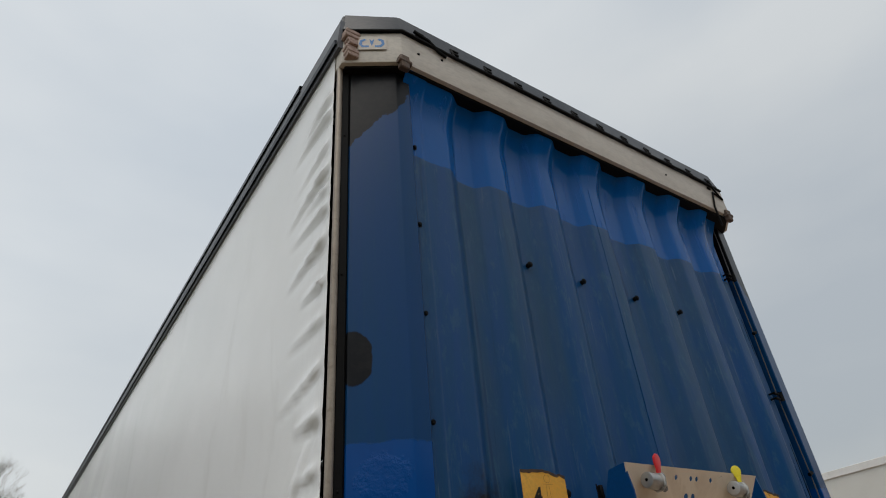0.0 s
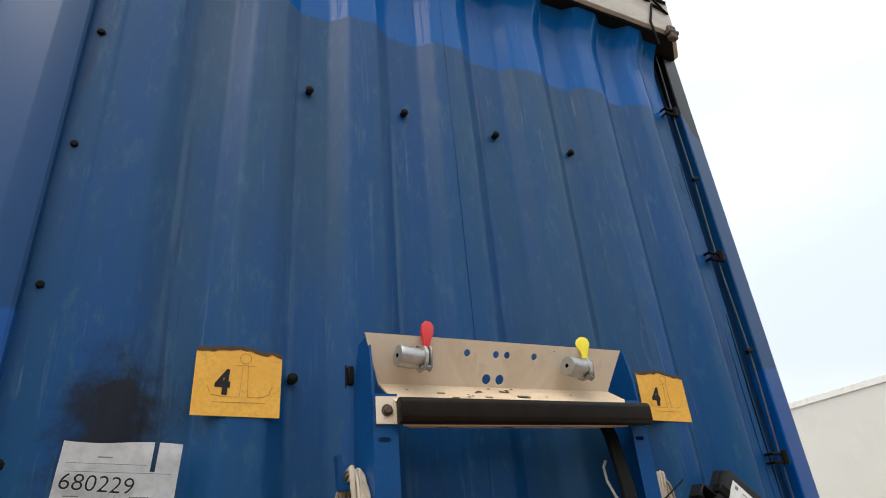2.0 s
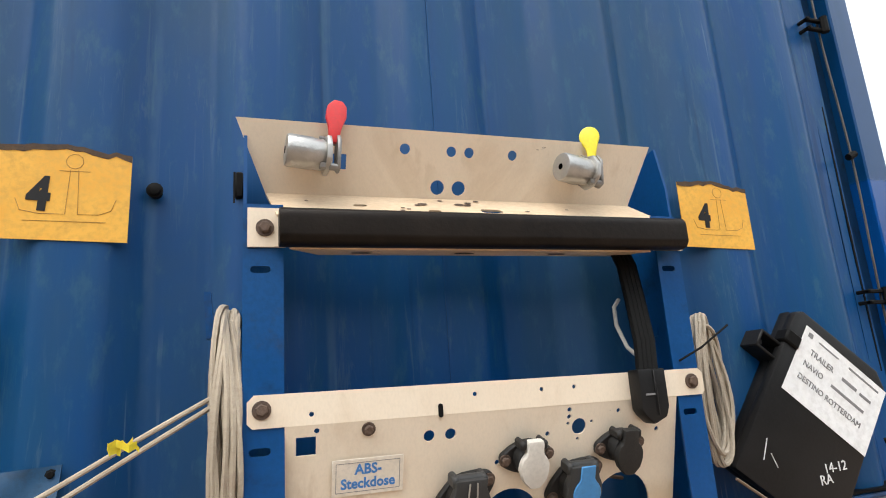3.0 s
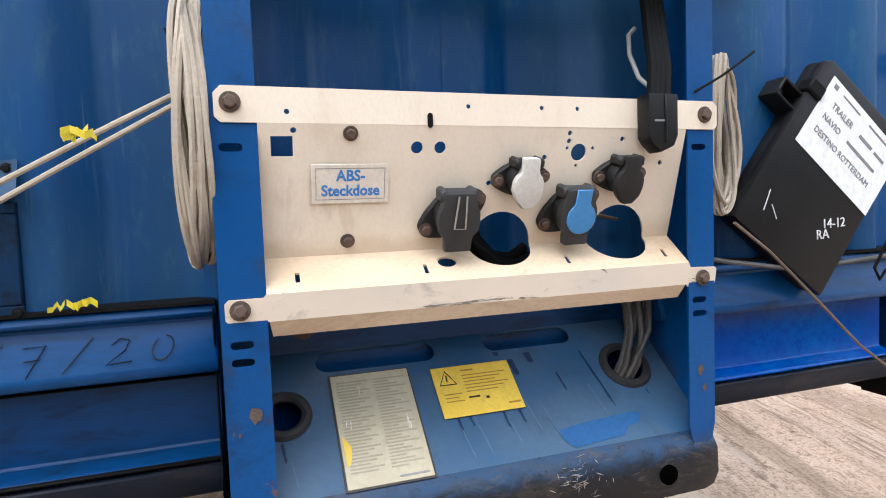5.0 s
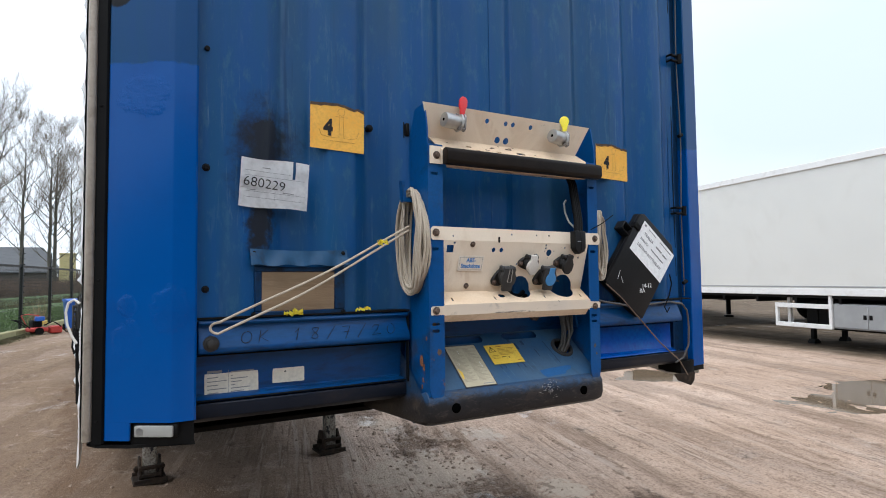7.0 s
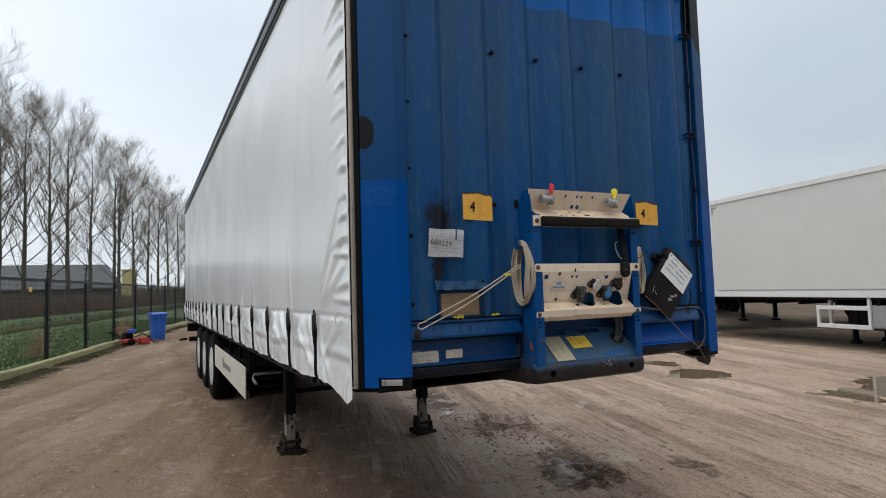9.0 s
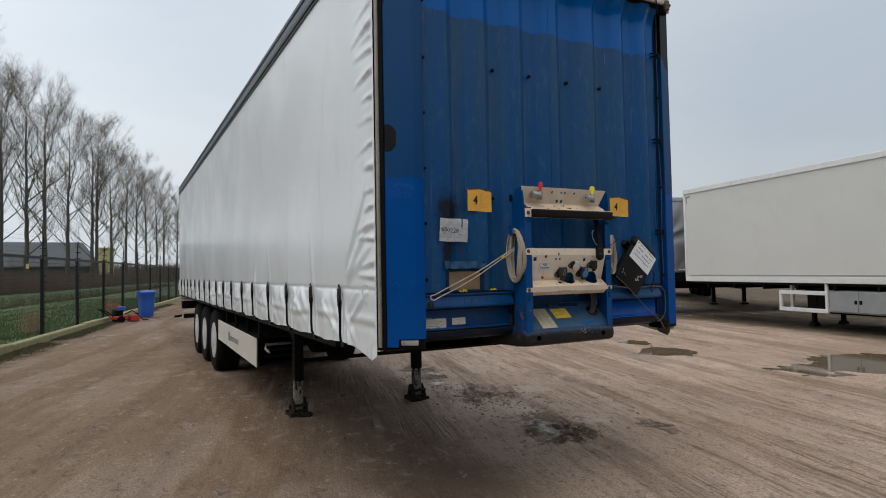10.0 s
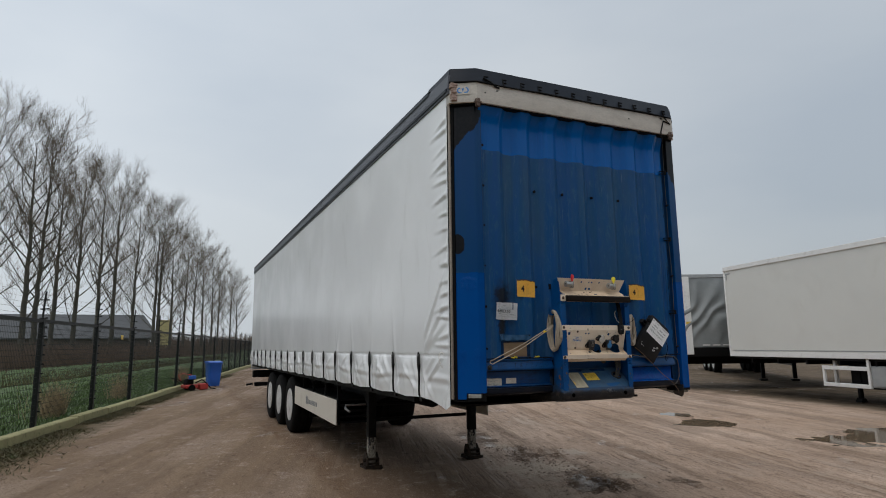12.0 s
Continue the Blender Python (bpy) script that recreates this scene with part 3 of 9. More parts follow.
FRAME_BLUE = make_frame_paint()
NEW_BLUE = surface("fresh_blue_paint", FRESH, (0.001, 0.056, 0.32), 0.20, 0, 4, 70, 0.05, spec=0.22)
BEAM_BLUE = surface("crossbeam_blue_paint", (0.0005, 0.050, 0.190), (0.003, 0.058, 0.182), 0.34, 0, 4, 60, 0.1, (0.5, 1, 2), dirt=(0.007, 0.012, 0.022), dirt_amount=0.75, spec=0.25)
def make_cream():
    """Cream powder coat with brown water stains that gather along the lower fold and run down in faint lines."""
    m = surface("cream_powder_coat", (0.735, 0.605, 0.465), (0.78, 0.675, 0.54), 0.45, 0, 2.5, 300, 0.015, (1, 1, 0.5), dirt=(0.52, 0.38, 0.245), dirt_amount=0.45, grain_amount=0.35)
    nt = m.node_tree
    b = next(n for n in nt.nodes if n.type == "BSDF_PRINCIPLED")
    col = b.inputs["Base Color"].links[0].from_socket
    x, y, z = axes(nt)
    wave = mathn(nt, "MULTIPLY_ADD", noise_of(nt, 11.0, 5, 0.65), 0.07, -0.035)
    band = mathn(nt, "SUBTRACT", 1.0, ramp(nt, mathn(nt, "ABSOLUTE", mathn(nt, "ADD", mathn(nt, "ADD", z, wave), -1.565)), 0.004, 0.040))
    col = mixc(nt, mathn(nt, "MULTIPLY", band, 0.42), col, (0.46, 0.31, 0.165))
    runs = mathn(nt, "MULTIPLY", ramp(nt, noise_of(nt, 30.0, 4, 0.6, (1, 1, 0.06)), 0.56, 0.68), ramp(nt, noise_of(nt, 5.0, 3, 0.5), 0.45, 0.6))
    col = mixc(nt, mathn(nt, "MULTIPLY", runs, 0.30), col, (0.47, 0.33, 0.20))
    nick = ramp(nt, noise_of(nt, 75.0, 3, 0.6, (0.5, 1, 1), 1.2), 0.74, 0.77)
    col = mixc(nt, mathn(nt, "MULTIPLY", nick, 0.7), col, (0.16, 0.105, 0.07))
    nt.links.new(col, b.inputs["Base Color"])
    return m


CREAM = make_cream()
CREAM_STAINED = surface("stained_cream_coat", (0.72, 0.57, 0.41), (0.62, 0.45, 0.29), 0.5, 0, 5, 200, 0.03, (0.6, 1, 1), dirt=(0.34, 0.20, 0.10), dirt_amount=0.55, grain_amount=0.4)
SCUFFED = make_scuffed()
SHELF_BLUE = surface("worn_shelf_paint", (0.016, 0.070, 0.160), (0.048, 0.094, 0.155), 0.36, 0, 4.5, 90, 0.08, (1, 1, 1), dirt=(0.030, 0.040, 0.058), dirt_amount=0.6, spec=0.22, grain_amount=0.5)
CABLE_GREY = surface("grey_cable_sheath", (0.040, 0.038, 0.035), (0.085, 0.078, 0.070), 0.5, 0, 30, 200, 0.05)
HEADER = surface("header_offwhite_paint", (0.50, 0.46, 0.40), (0.57, 0.53, 0.47), 0.5, 0, 2.5, 90, 0.06, (0.4, 1, 1), dirt=(0.27, 0.23, 0.19), dirt_amount=0.45)
TARP_DARK = surface("dark_blue_roof_tarp", (0.003, 0.006, 0.013), (0.007, 0.012, 0.022), 0.40, 0, 4, 60, 0.2, spec=0.25)
ROOF_SIDE = surface("grey_side_rail", (0.070, 0.076, 0.090), (0.105, 0.112, 0.128), 0.5, 0.1, 3, 70, 0.1)
BLACK = surface("black_steel", (0.002, 0.002, 0.0022), (0.0045, 0.0044, 0.0043), 0.65, 0, 6, 80, 0.2, dirt=(0.010, 0.0085, 0.007), dirt_amount=0.5, spec=0.15)
MUDDY = surface("muddy_black_steel", (0.005, 0.0048, 0.0046), (0.011, 0.010, 0.0085), 0.7, 0, 5, 60, 0.35, dirt=(0.05, 0.038, 0.028), dirt_amount=0.5, spec=0.2)
LEG_MUD = make_leg_tube()
FOOT_RUST = surface("rusted_foot_steel", (0.010, 0.008, 0.007), (0.032, 0.021, 0.014), 0.8, 0.1, 14, 120, 0.6, dirt=(0.11, 0.078, 0.054), dirt_amount=0.5, spec=0.2)
RUBBER = surface("tyre_rubber", (0.003, 0.003, 0.003), (0.006, 0.0058, 0.0055), 0.85, 0, 7, 60, 0.3, dirt=(0.02, 0.016, 0.013), dirt_amount=0.4, spec=0.12)
SEAL = surface("black_seal_rubber", (0.0025, 0.0025, 0.0028), (0.0055, 0.0054, 0.0053), 0.6, 0, 8, 70, 0.15, spec=0.12)
# near-black colour that stands for the shade inside holes, slots and bores
HOLE = surface("dark_opening", (0.001, 0.001, 0.001), (0.0015, 0.0015, 0.0015), 0.9, 0, 8, 70, 0, spec=0.0)
# darkened blue: grime on the hatch frame, painted shade in the post's channel
GRIMY_SHADE_BLUE = surface("grimy_shade_blue_paint", (0.002, 0.024, 0.080), (0.005, 0.030, 0.076), 0.5, 0, 9, 70, 0.1, dirt=(0.006, 0.007, 0.010), dirt_amount=0.85, spec=0.15)
PLASTIC = surface("black_plastic", (0.007, 0.007, 0.0075), (0.013, 0.013, 0.0135), 0.42, 0, 6, 160, 0.05, spec=0.2)
LID_GREY = surface("grey_lid_plastic", (0.026, 0.027, 0.028), (0.040, 0.040, 0.040), 0.5, 0, 20, 200, 0.12, spec=0.3)
SOCKET = surface("grey_socket_plastic", (0.011, 0.011, 0.0115), (0.022, 0.021, 0.020), 0.55, 0, 20, 200, 0.15, spec=0.3)
BAR = surface("worn_black_bar", (0.0060, 0.0045, 0.0036), (0.014, 0.010, 0.0075), 0.45, 0, 9, 120, 0.12, dirt=(0.022, 0.016, 0.012), dirt_amount=0.4, spec=0.14)
BUMPER = surface("scuffed_dark_steel", (0.003, 0.007, 0.016), (0.009, 0.013, 0.022), 0.42, 0.0, 6, 70, 0.25, (0.5, 1, 1), dirt=(0.045, 0.034, 0.028), dirt_amount=0.35, spec=0.18)
STEEL = surface("aluminium_casting", (0.38, 0.38, 0.37), (0.52, 0.51, 0.49), 0.42, 0.85, 25, 200, 0.2)
ZINC = surface("dull_zinc", (0.20, 0.20, 0.20), (0.32, 0.31, 0.30), 0.5, 0.8, 20, 150, 0.2, dirt=(0.14, 0.09, 0.06), dirt_amount=0.5)
RUSTY = surface("rusty_bolt_steel", (0.07, 0.055, 0.048), (0.15, 0.10, 0.075), 0.7, 0.4, 40, 220, 0.4)
BUCKLE = surface("dark_worn_buckle", (0.012, 0.012, 0.012), (0.030, 0.028, 0.026), 0.5, 0.3, 30, 180, 0.3)
RUST_PALE = surface("pale_rust", (0.30, 0.20, 0.16), (0.42, 0.31, 0.26), 0.75, 0, 40, 160, 0.5, dirt=(0.12, 0.06, 0.04), dirt_amount=0.7)
RIM_STEEL = surface("silver_rim_paint", (0.55, 0.55, 0.54), (0.66, 0.66, 0.64), 0.4, 0.2, 9, 80, 0.1, dirt=(0.16, 0.13, 0.10), dirt_amount=0.5)
SKIRT = surface("dusty_cream_skirt", (0.58, 0.53, 0.45), (0.64, 0.59, 0.51), 0.5, 0, 1.2, 60, 0.03, dirt=(0.36, 0.29, 0.22), dirt_amount=0.4)
RUST_RED = surface("orange_rust", (0.16, 0.055, 0.022), (0.26, 0.10, 0.045), 0.85, 0, 60, 240, 0.5, dirt=(0.05, 0.02, 0.012), dirt_amount=0.6)
RED = surface("red_lever_plastic", (0.62, 0.02, 0.025), (0.70, 0.04, 0.04), 0.38, 0, 20, 200, 0.05)
YELLOW = surface("yellow_plastic", (0.80, 0.66, 0.02), (0.86, 0.74, 0.05), 0.40, 0, 20, 200, 0.05)
PLATE_YELLOW = surface("orange_yellow_sheet", (0.74, 0.36, 0.035), (0.80, 0.43, 0.06), 0.55, 0, 8, 120, 0.06, dirt=(0.40, 0.20, 0.03), dirt_amount=0.35)
LABEL_YELLOW = surface("yellow_label", (0.66, 0.43, 0.035), (0.74, 0.50, 0.06), 0.45, 0, 18, 150, 0.04, dirt=(0.35, 0.25, 0.06))
LABEL_PALE = surface("pale_printed_label", (0.72, 0.64, 0.53), (0.77, 0.70, 0.60), 0.4, 0, 20, 150, 0.02)
PAPER = surface("creased_white_paper", (0.74, 0.75, 0.76), (0.80, 0.80, 0.80), 0.7, 0, 12, 60, 0.15)
LABEL_OLD = surface("yellowed_label", (0.39, 0.335, 0.225), (0.45, 0.395, 0.275), 0.5, 0, 14, 120, 0.08, dirt=(0.27, 0.225, 0.145), dirt_amount=0.4)
STICKER = surface("white_sticker", (0.62, 0.57, 0.46), (0.68, 0.63, 0.53), 0.45, 0, 14, 100, 0.05, dirt=(0.40, 0.37, 0.31), dirt_amount=0.4)
CORD = surface("dirty_brown_cord", (0.13, 0.085, 0.06), (0.20, 0.14, 0.10), 0.85, 0, 14, 240, 0.3)
CONDUIT = surface("dark_grey_sheath", (0.045, 0.043, 0.042), (0.085, 0.08, 0.075), 0.5, 0, 14, 160, 0.15)
ROPE = surface("cream_rope", (0.36, 0.300, 0.228), (0.49, 0.420, 0.33), 0.85, 0, 14, 240, 0.4, dirt=(0.30, 0.23, 0.17), dirt_amount=0.5)
INK = surface("black_ink", (0.006, 0.006, 0.007), (0.010, 0.010, 0.011), 0.6, 0, 30, 200, 0, spec=0.3)
OCHRE_INK = surface("brown_print", (0.30, 0.15, 0.02), (0.36, 0.18, 0.03), 0.6, 0, 30, 200, 0)
POLE = surface("tan_metal_pole", (0.24, 0.20, 0.16), (0.33, 0.285, 0.235), 0.45, 0.4, 10, 120, 0.1, dirt=(0.10, 0.07, 0.05), dirt_amount=0.5)
GREY_INK = surface("grey_print", (0.16, 0.16, 0.17), (0.22, 0.22, 0.22), 0.6, 0, 30, 200, 0)
BLUE_INK = surface("blue_print", (0.03, 0.18, 0.50), (0.05, 0.22, 0.55), 0.5, 0, 30, 200, 0)
CHALK = surface("white_marker", (0.6, 0.6, 0.6), (0.7, 0.7, 0.7), 0.8, 0, 60, 200, 0)
BLUE_CAP = surface("light_blue_plastic", (0.03, 0.20, 0.46), (0.05, 0.24, 0.52), 0.45, 0, 20, 180, 0.06)
WHITE_CAP = surface("white_plastic", (0.56, 0.53, 0.48), (0.63, 0.60, 0.55), 0.4, 0, 20, 180, 0.05)
NEWER_BLUE = surface("touch_up_blue_paint", (0.012, 0.078, 0.215), (0.018, 0.086, 0.220), 0.4, 0, 20, 150, 0.03, spec=0.2)
TORN = surface("torn_brown_edge", (0.035, 0.020, 0.012), (0.085, 0.048, 0.024), 0.8, 0, 60, 200, 0.2)
OIL = surface("dark_oily_paint", (0.003, 0.018, 0.060), (0.006, 0.024, 0.070), 0.35, 0, 30, 200, 0, spec=0.3)
PALE_RUN = surface("dried_pale_run", (0.052, 0.115, 0.185), (0.066, 0.128, 0.195), 0.5, 0, 30, 200, 0, spec=0.25)
FADED_PRINT = surface("faded_print", (0.27, 0.235, 0.165), (0.32, 0.28, 0.20), 0.6, 0, 40, 200, 0)
GLUE = surface("dirty_glue_edge", (0.030, 0.026, 0.026), (0.050, 0.042, 0.038), 0.7, 0, 30, 200, 0.1)
GREY_RUBBER = surface("dusty_grommet_rubber", (0.016, 0.016, 0.018), (0.034, 0.033, 0.033), 0.7, 0, 30, 200, 0.15, spec=0.25)
FLAP = surface("blue_rubber_flap", (0.004, 0.044, 0.112), (0.012, 0.058, 0.125), 0.5, 0, 9, 120, 0.1, dirt=(0.010, 0.018, 0.030), dirt_amount=0.6, spec=0.25)
PLYWOOD = surface("weathered_plywood", (0.150, 0.098, 0.052), (0.25, 0.170, 0.098), 0.75, 0, 7, 80, 0.25, (0.25, 1, 2.2), dirt=(0.20, 0.14, 0.09), dirt_amount=0.5)
WHITE_PANEL = surface("white_grp_panel", (0.60, 0.60, 0.565), (0.64, 0.64, 0.60), 0.38, 0, 0.6, 60, 0.02, dirt=(0.48, 0.47, 0.43), dirt_amount=0.3)
WHITE_TRIM = surface("white_aluminium_trim", (0.70, 0.70, 0.68), (0.75, 0.75, 0.73), 0.4, 0.0, 3, 60, 0.03, dirt=(0.42, 0.40, 0.36), dirt_amount=0.4)
GREY_TARP = surface("grey_tarpaulin", (0.19, 0.205, 0.205), (0.25, 0.265, 0.265), 0.4, 0, 2, 60, 0.08)
GREY_BOX = surface("grey_steel_cabinet", (0.28, 0.29, 0.29), (0.34, 0.35, 0.35), 0.45, 0.2, 4, 80, 0.06)
CONCRETE = surface("mossy_concrete_kerb", (0.27, 0.245, 0.115), (0.38, 0.345, 0.175), 0.85, 0, 4, 50, 0.5, dirt=(0.10, 0.11, 0.035), dirt_amount=0.75)
FENCE = surface("dark_green_fence_steel", (0.004, 0.005, 0.005), (0.008, 0.010, 0.009), 0.55, 0, 6, 80, 0.1, spec=0.3)
BARK = surface("grey_poplar_bark", (0.045, 0.042, 0.034), (0.080, 0.073, 0.058), 0.9, 0, 3, 14, 0.6, (1, 1, 0.3), dirt=(0.07, 0.075, 0.045), dirt_amount=0.5)
TWIG = surface("bare_twigs", (0.100, 0.080, 0.060), (0.150, 0.120, 0.090), 0.9, 0, 0.6, 10, 0)
REED = surface("dead_brown_brush", (0.085, 0.058, 0.042), (0.15, 0.105, 0.075), 0.9, 0, 0.5, 12, 0)
GRASS = surface("wet_winter_grass", (0.038, 0.082, 0.013), (0.070, 0.118, 0.026), 0.75, 0, 0.6, 14, 0.3, dirt=(0.08, 0.085, 0.03), dirt_amount=0.3)
WEED = surface("withered_weeds", (0.048, 0.046, 0.016), (0.105, 0.082, 0.038), 0.85, 0, 1.5, 40, 0, dirt=(0.045, 0.075, 0.014), dirt_amount=0.8)
STRAW = surface("dry_straw", (0.27, 0.195, 0.105), (0.38, 0.285, 0.165), 0.85, 0, 5, 40, 0)
SLATE = surface("dark_barn_roof", (0.055, 0.060, 0.066), (0.08, 0.085, 0.09), 0.7, 0, 0.3, 3, 0.2)
BARN_WALL = surface("dark_barn_wall", (0.06, 0.05, 0.045), (0.09, 0.075, 0.065), 0.85, 0, 0.5, 4, 0.2)
TANK = surface("ochre_container", (0.36, 0.30, 0.13), (0.42, 0.36, 0.18), 0.6, 0, 1, 8, 0.1)
BIN_BLUE = surface("blue_bin_plastic", (0.012, 0.09, 0.40), (0.02, 0.11, 0.45), 0.42, 0, 5, 80, 0.08, dirt=(0.03, 0.05, 0.12))
RED_PAINT = surface("red_machine_paint", (0.36, 0.02, 0.015), (0.45, 0.04, 0.03), 0.5, 0, 8, 60, 0.15, dirt=(0.08, 0.03, 0.02), dirt_amount=0.6)


def make_water():
    m, nt, b = nodes_of("puddle_water")
    b.inputs["Base Color"].default_value = (0.135, 0.098, 0.064, 1)
    b.inputs["Specular IOR Level"].default_value = 0.22
    b.inputs["Roughness"].default_value = 0.05
    b.inputs["IOR"].default_value = 1.33
    relief(nt, b, noise_of(nt, 9.0, 2, 0.5), 0.02, 0.01)
    return m


WATER = make_water()


def make_lens(name, col):
    m, nt, b = nodes_of(name)
    b.inputs["Base Color"].default_value = (*col, 1)
    b.inputs["Roughness"].default_value = 0.12
    b.inputs["Transmission Weight"].default_value = 0.3
    return m


LENS = make_lens("clear_lamp_lens", (0.42, 0.42, 0.39))


# ---------------------------------------------------------------- mesh helpers
def bm_new():
    return bmesh.new()


def box(bm, x0, x1, y0, y1, z0, z1, bevel=0.0, seg=1):
    vs = [bm.verts.new((x, y, z)) for x in (x0, x1) for y in (y0, y1) for z in (z0, z1)]
    fs = [bm.faces.new([vs[i] for i in q]) for q in ((0, 1, 3, 2), (4, 6, 7, 5), (0, 4, 5, 1), (2, 3, 7, 6), (0, 2, 6, 4), (1, 5, 7, 3))]
    if bevel:
        es = list({e for f in fs for e in f.edges})
        bmesh.ops.bevel(bm, geom=es, offset=bevel, segments=seg, affect="EDGES", profile=0.6)
    return bm


def prism(bm, pts, axis, a0, a1, bevel=0.0, seg=1):
    """A polygon of 2D points, drawn out along an axis: 'x' takes (y, z), 'y' takes (x, z), 'z' takes (x, y)."""
    def at(p, a):
        return {"x": (a, p[0], p[1]), "y": (p[0], a, p[1]), "z": (p[0], p[1], a)}[axis]
    lo = [bm.verts.new(at(p, a0)) for p in pts]
    hi = [bm.verts.new(at(p, a1)) for p in pts]
    fs = [bm.faces.new(lo), bm.faces.new(hi[::-1])]
    n = len(pts)
    for i in range(n):
        fs.append(bm.faces.new((lo[i], hi[i], hi[(i + 1) % n], lo[(i + 1) % n])))
    bmesh.ops.recalc_face_normals(bm, faces=fs)
    if bevel:
        es = list({e for f in fs for e in f.edges})
        bmesh.ops.bevel(bm, geom=es, offset=bevel, segments=seg, affect="EDGES", profile=0.6)
    return bm


def ring_at(bm, c, u, v, r, n, r2=None):
    r2 = r if r2 is None else r2
    return [bm.verts.new(c + u * (r * math.cos(2 * math.pi * i / n)) + v * (r2 * math.sin(2 * math.pi * i / n))) for i in range(n)]


def tube(bm, pts, r, n=8, closed=False, caps=True, radii=None):
    """A round tube along a line of points."""
    pts = [Vector(p) for p in pts]
    rings, ref = [], None
    k = len(pts)
    for i, p in enumerate(pts):
        if closed:
            d = pts[(i + 1) % k] - pts[i - 1]
        else:
            d = pts[min(i + 1, k - 1)] - pts[max(i - 1, 0)]
        d.normalize()
        if ref is None:
            ref = d.orthogonal().normalized()
        u = (ref - d * ref.dot(d))
        u = u.normalized() if u.length > 1e-5 else d.orthogonal().normalized()
        ref = u
        rr = radii[i] if radii else r
        rings.append(ring_at(bm, p, u, d.cross(u), rr, n))
    for i in range(k if closed else k - 1):
        a, b = rings[i], rings[(i + 1) % k]
        for j in range(n):
            bm.faces.new((a[j], a[(j + 1) % n], b[(j + 1) % n], b[j]))
    if caps and not closed:
        bm.faces.new(rings[0][::-1])
        bm.faces.new(rings[-1])
    return bm


def cyl(bm, p0, p1, r, n=14, r2=None):
    return tube(bm, (p0, p1), r, n, radii=(r, r if r2 is None else r2))


def lathe(bm, prof, origin, axis, n=24):
    """Turns (radius, distance along the axis) into a round body."""
    o, d = Vector(origin), Vector(axis).normalized()
    u = d.orthogonal().normalized()
    v = d.cross(u)
    rings = [ring_at(bm, o + d * h, u, v, max(r, 1e-4), n) for r, h in prof]
    for a, b in zip(rings, rings[1:]):
        for j in range(n):
            bm.faces.new((a[j], a[(j + 1) % n], b[(j + 1) % n], b[j]))
    bm.faces.new(rings[0][::-1])
    bm.faces.new(rings[-1])
    return bm


def circle_pts(cx, cy, r, n=20, r2=None, a0=0.0, a1=360.0):
    r2 = r if r2 is None else r2
    full = abs(a1 - a0) >= 359.9
    k = n if full else n + 1
    return [(cx + r * math.cos(radians(a0 + (a1 - a0) * i / n)), cy + r2 * math.sin(radians(a0 + (a1 - a0) * i / n))) for i in range(k)]


def slot_pts(cx, cy, w, h, n=6):
    r = h / 2
    return [(cx + (w / 2 - r) + r * math.cos(radians(-90 + 180 * i / n)), cy + r * math.sin(radians(-90 + 180 * i / n))) for i in range(n + 1)] + \
           [(cx - (w / 2 - r) + r * math.cos(radians(90 + 180 * i / n)), cy + r * math.sin(radians(90 + 180 * i / n))) for i in range(n + 1)]


def plate(bm, outline, holes, place, thick):
    """A sheet with openings: outline and holes are 2D loops; place(u, v) gives the point, thick its depth as a vector."""
    t = bmesh.new()
    edges = []
    for loop in [outline] + list(holes):
        vs = [t.verts.new((p[0], p[1], 0)) for p in loop]
        edges += [t.edges.new((vs[i], vs[(i + 1) % len(vs)])) for i in range(len(vs))]
    bmesh.ops.triangle_fill(t, edges=edges, use_beauty=True, use_dissolve=False)
    t.verts.ensure_lookup_table()
    front = [bm.verts.new(place(v.co.x, v.co.y)) for v in t.verts]
    off = Vector(thick)
    back = [bm.verts.new(v.co + off) for v in front]
    t.verts.index_update()
    for f in t.faces:
        ids = [v.index for v in f.verts]
        bm.faces.new([front[i] for i in ids])
        bm.faces.new([back[i] for i in ids][::-1])
    for e in t.edges:
        if len(e.link_faces) == 1:
            a, b = e.verts[0].index, e.verts[1].index
            bm.faces.new((front[a], front[b], back[b], back[a]))
    t.free()
    bmesh.ops.recalc_face_normals(bm, faces=bm.faces[:])
    return bm


def mesh_of(name, bm, material, smooth=40):
    me = bpy.data.meshes.new(name)
    bm.normal_update()
    bm.to_mesh(me)
    bm.free()
    for m in (material if isinstance(material, (list, tuple)) else [material]):
        me.materials.append(m)
    if smooth:
        me.shade_smooth()
        me.set_sharp_from_angle(angle=radians(smooth))
    return me


def part(name, bm, material, parent, label="", smooth=40):
    ob = new(name, mesh_of(name, bm, material, smooth))
    ob.parent = parent
    if label:
        tagged(ob, label)
    return ob


def thing(name, label, category, group="", at=(0, 0, 0), turn=0.0):
    ob = new(name)
    ob.empty_display_size = 0.1
    ob.matrix_basis = pose(*at, 0, 0, turn)
    return tagged(ob, label, category, group)


def solid(name, bm, material, label, category, group="", kind="", smooth=40):
    ob = new(name, mesh_of(name, bm, material, smooth))
    return tagged(ob, label, category, group, kind)


def text_mesh(text, size, depth=0.0006, bold=0.0):
    cu = bpy.data.curves.new("lettering", "FONT")
    cu.body, cu.size, cu.extrude, cu.offset = text, size, depth, bold
    cu.align_x, cu.align_y = "CENTER", "CENTER"
    cu.resolution_u = 3
    ob = new("lettering", cu)
    me = bpy.data.meshes.new_from_object(ob.evaluated_get(bpy.context.evaluated_depsgraph_get()))
    bpy.data.objects.remove(ob)
    bpy.data.curves.remove(cu)
    return me


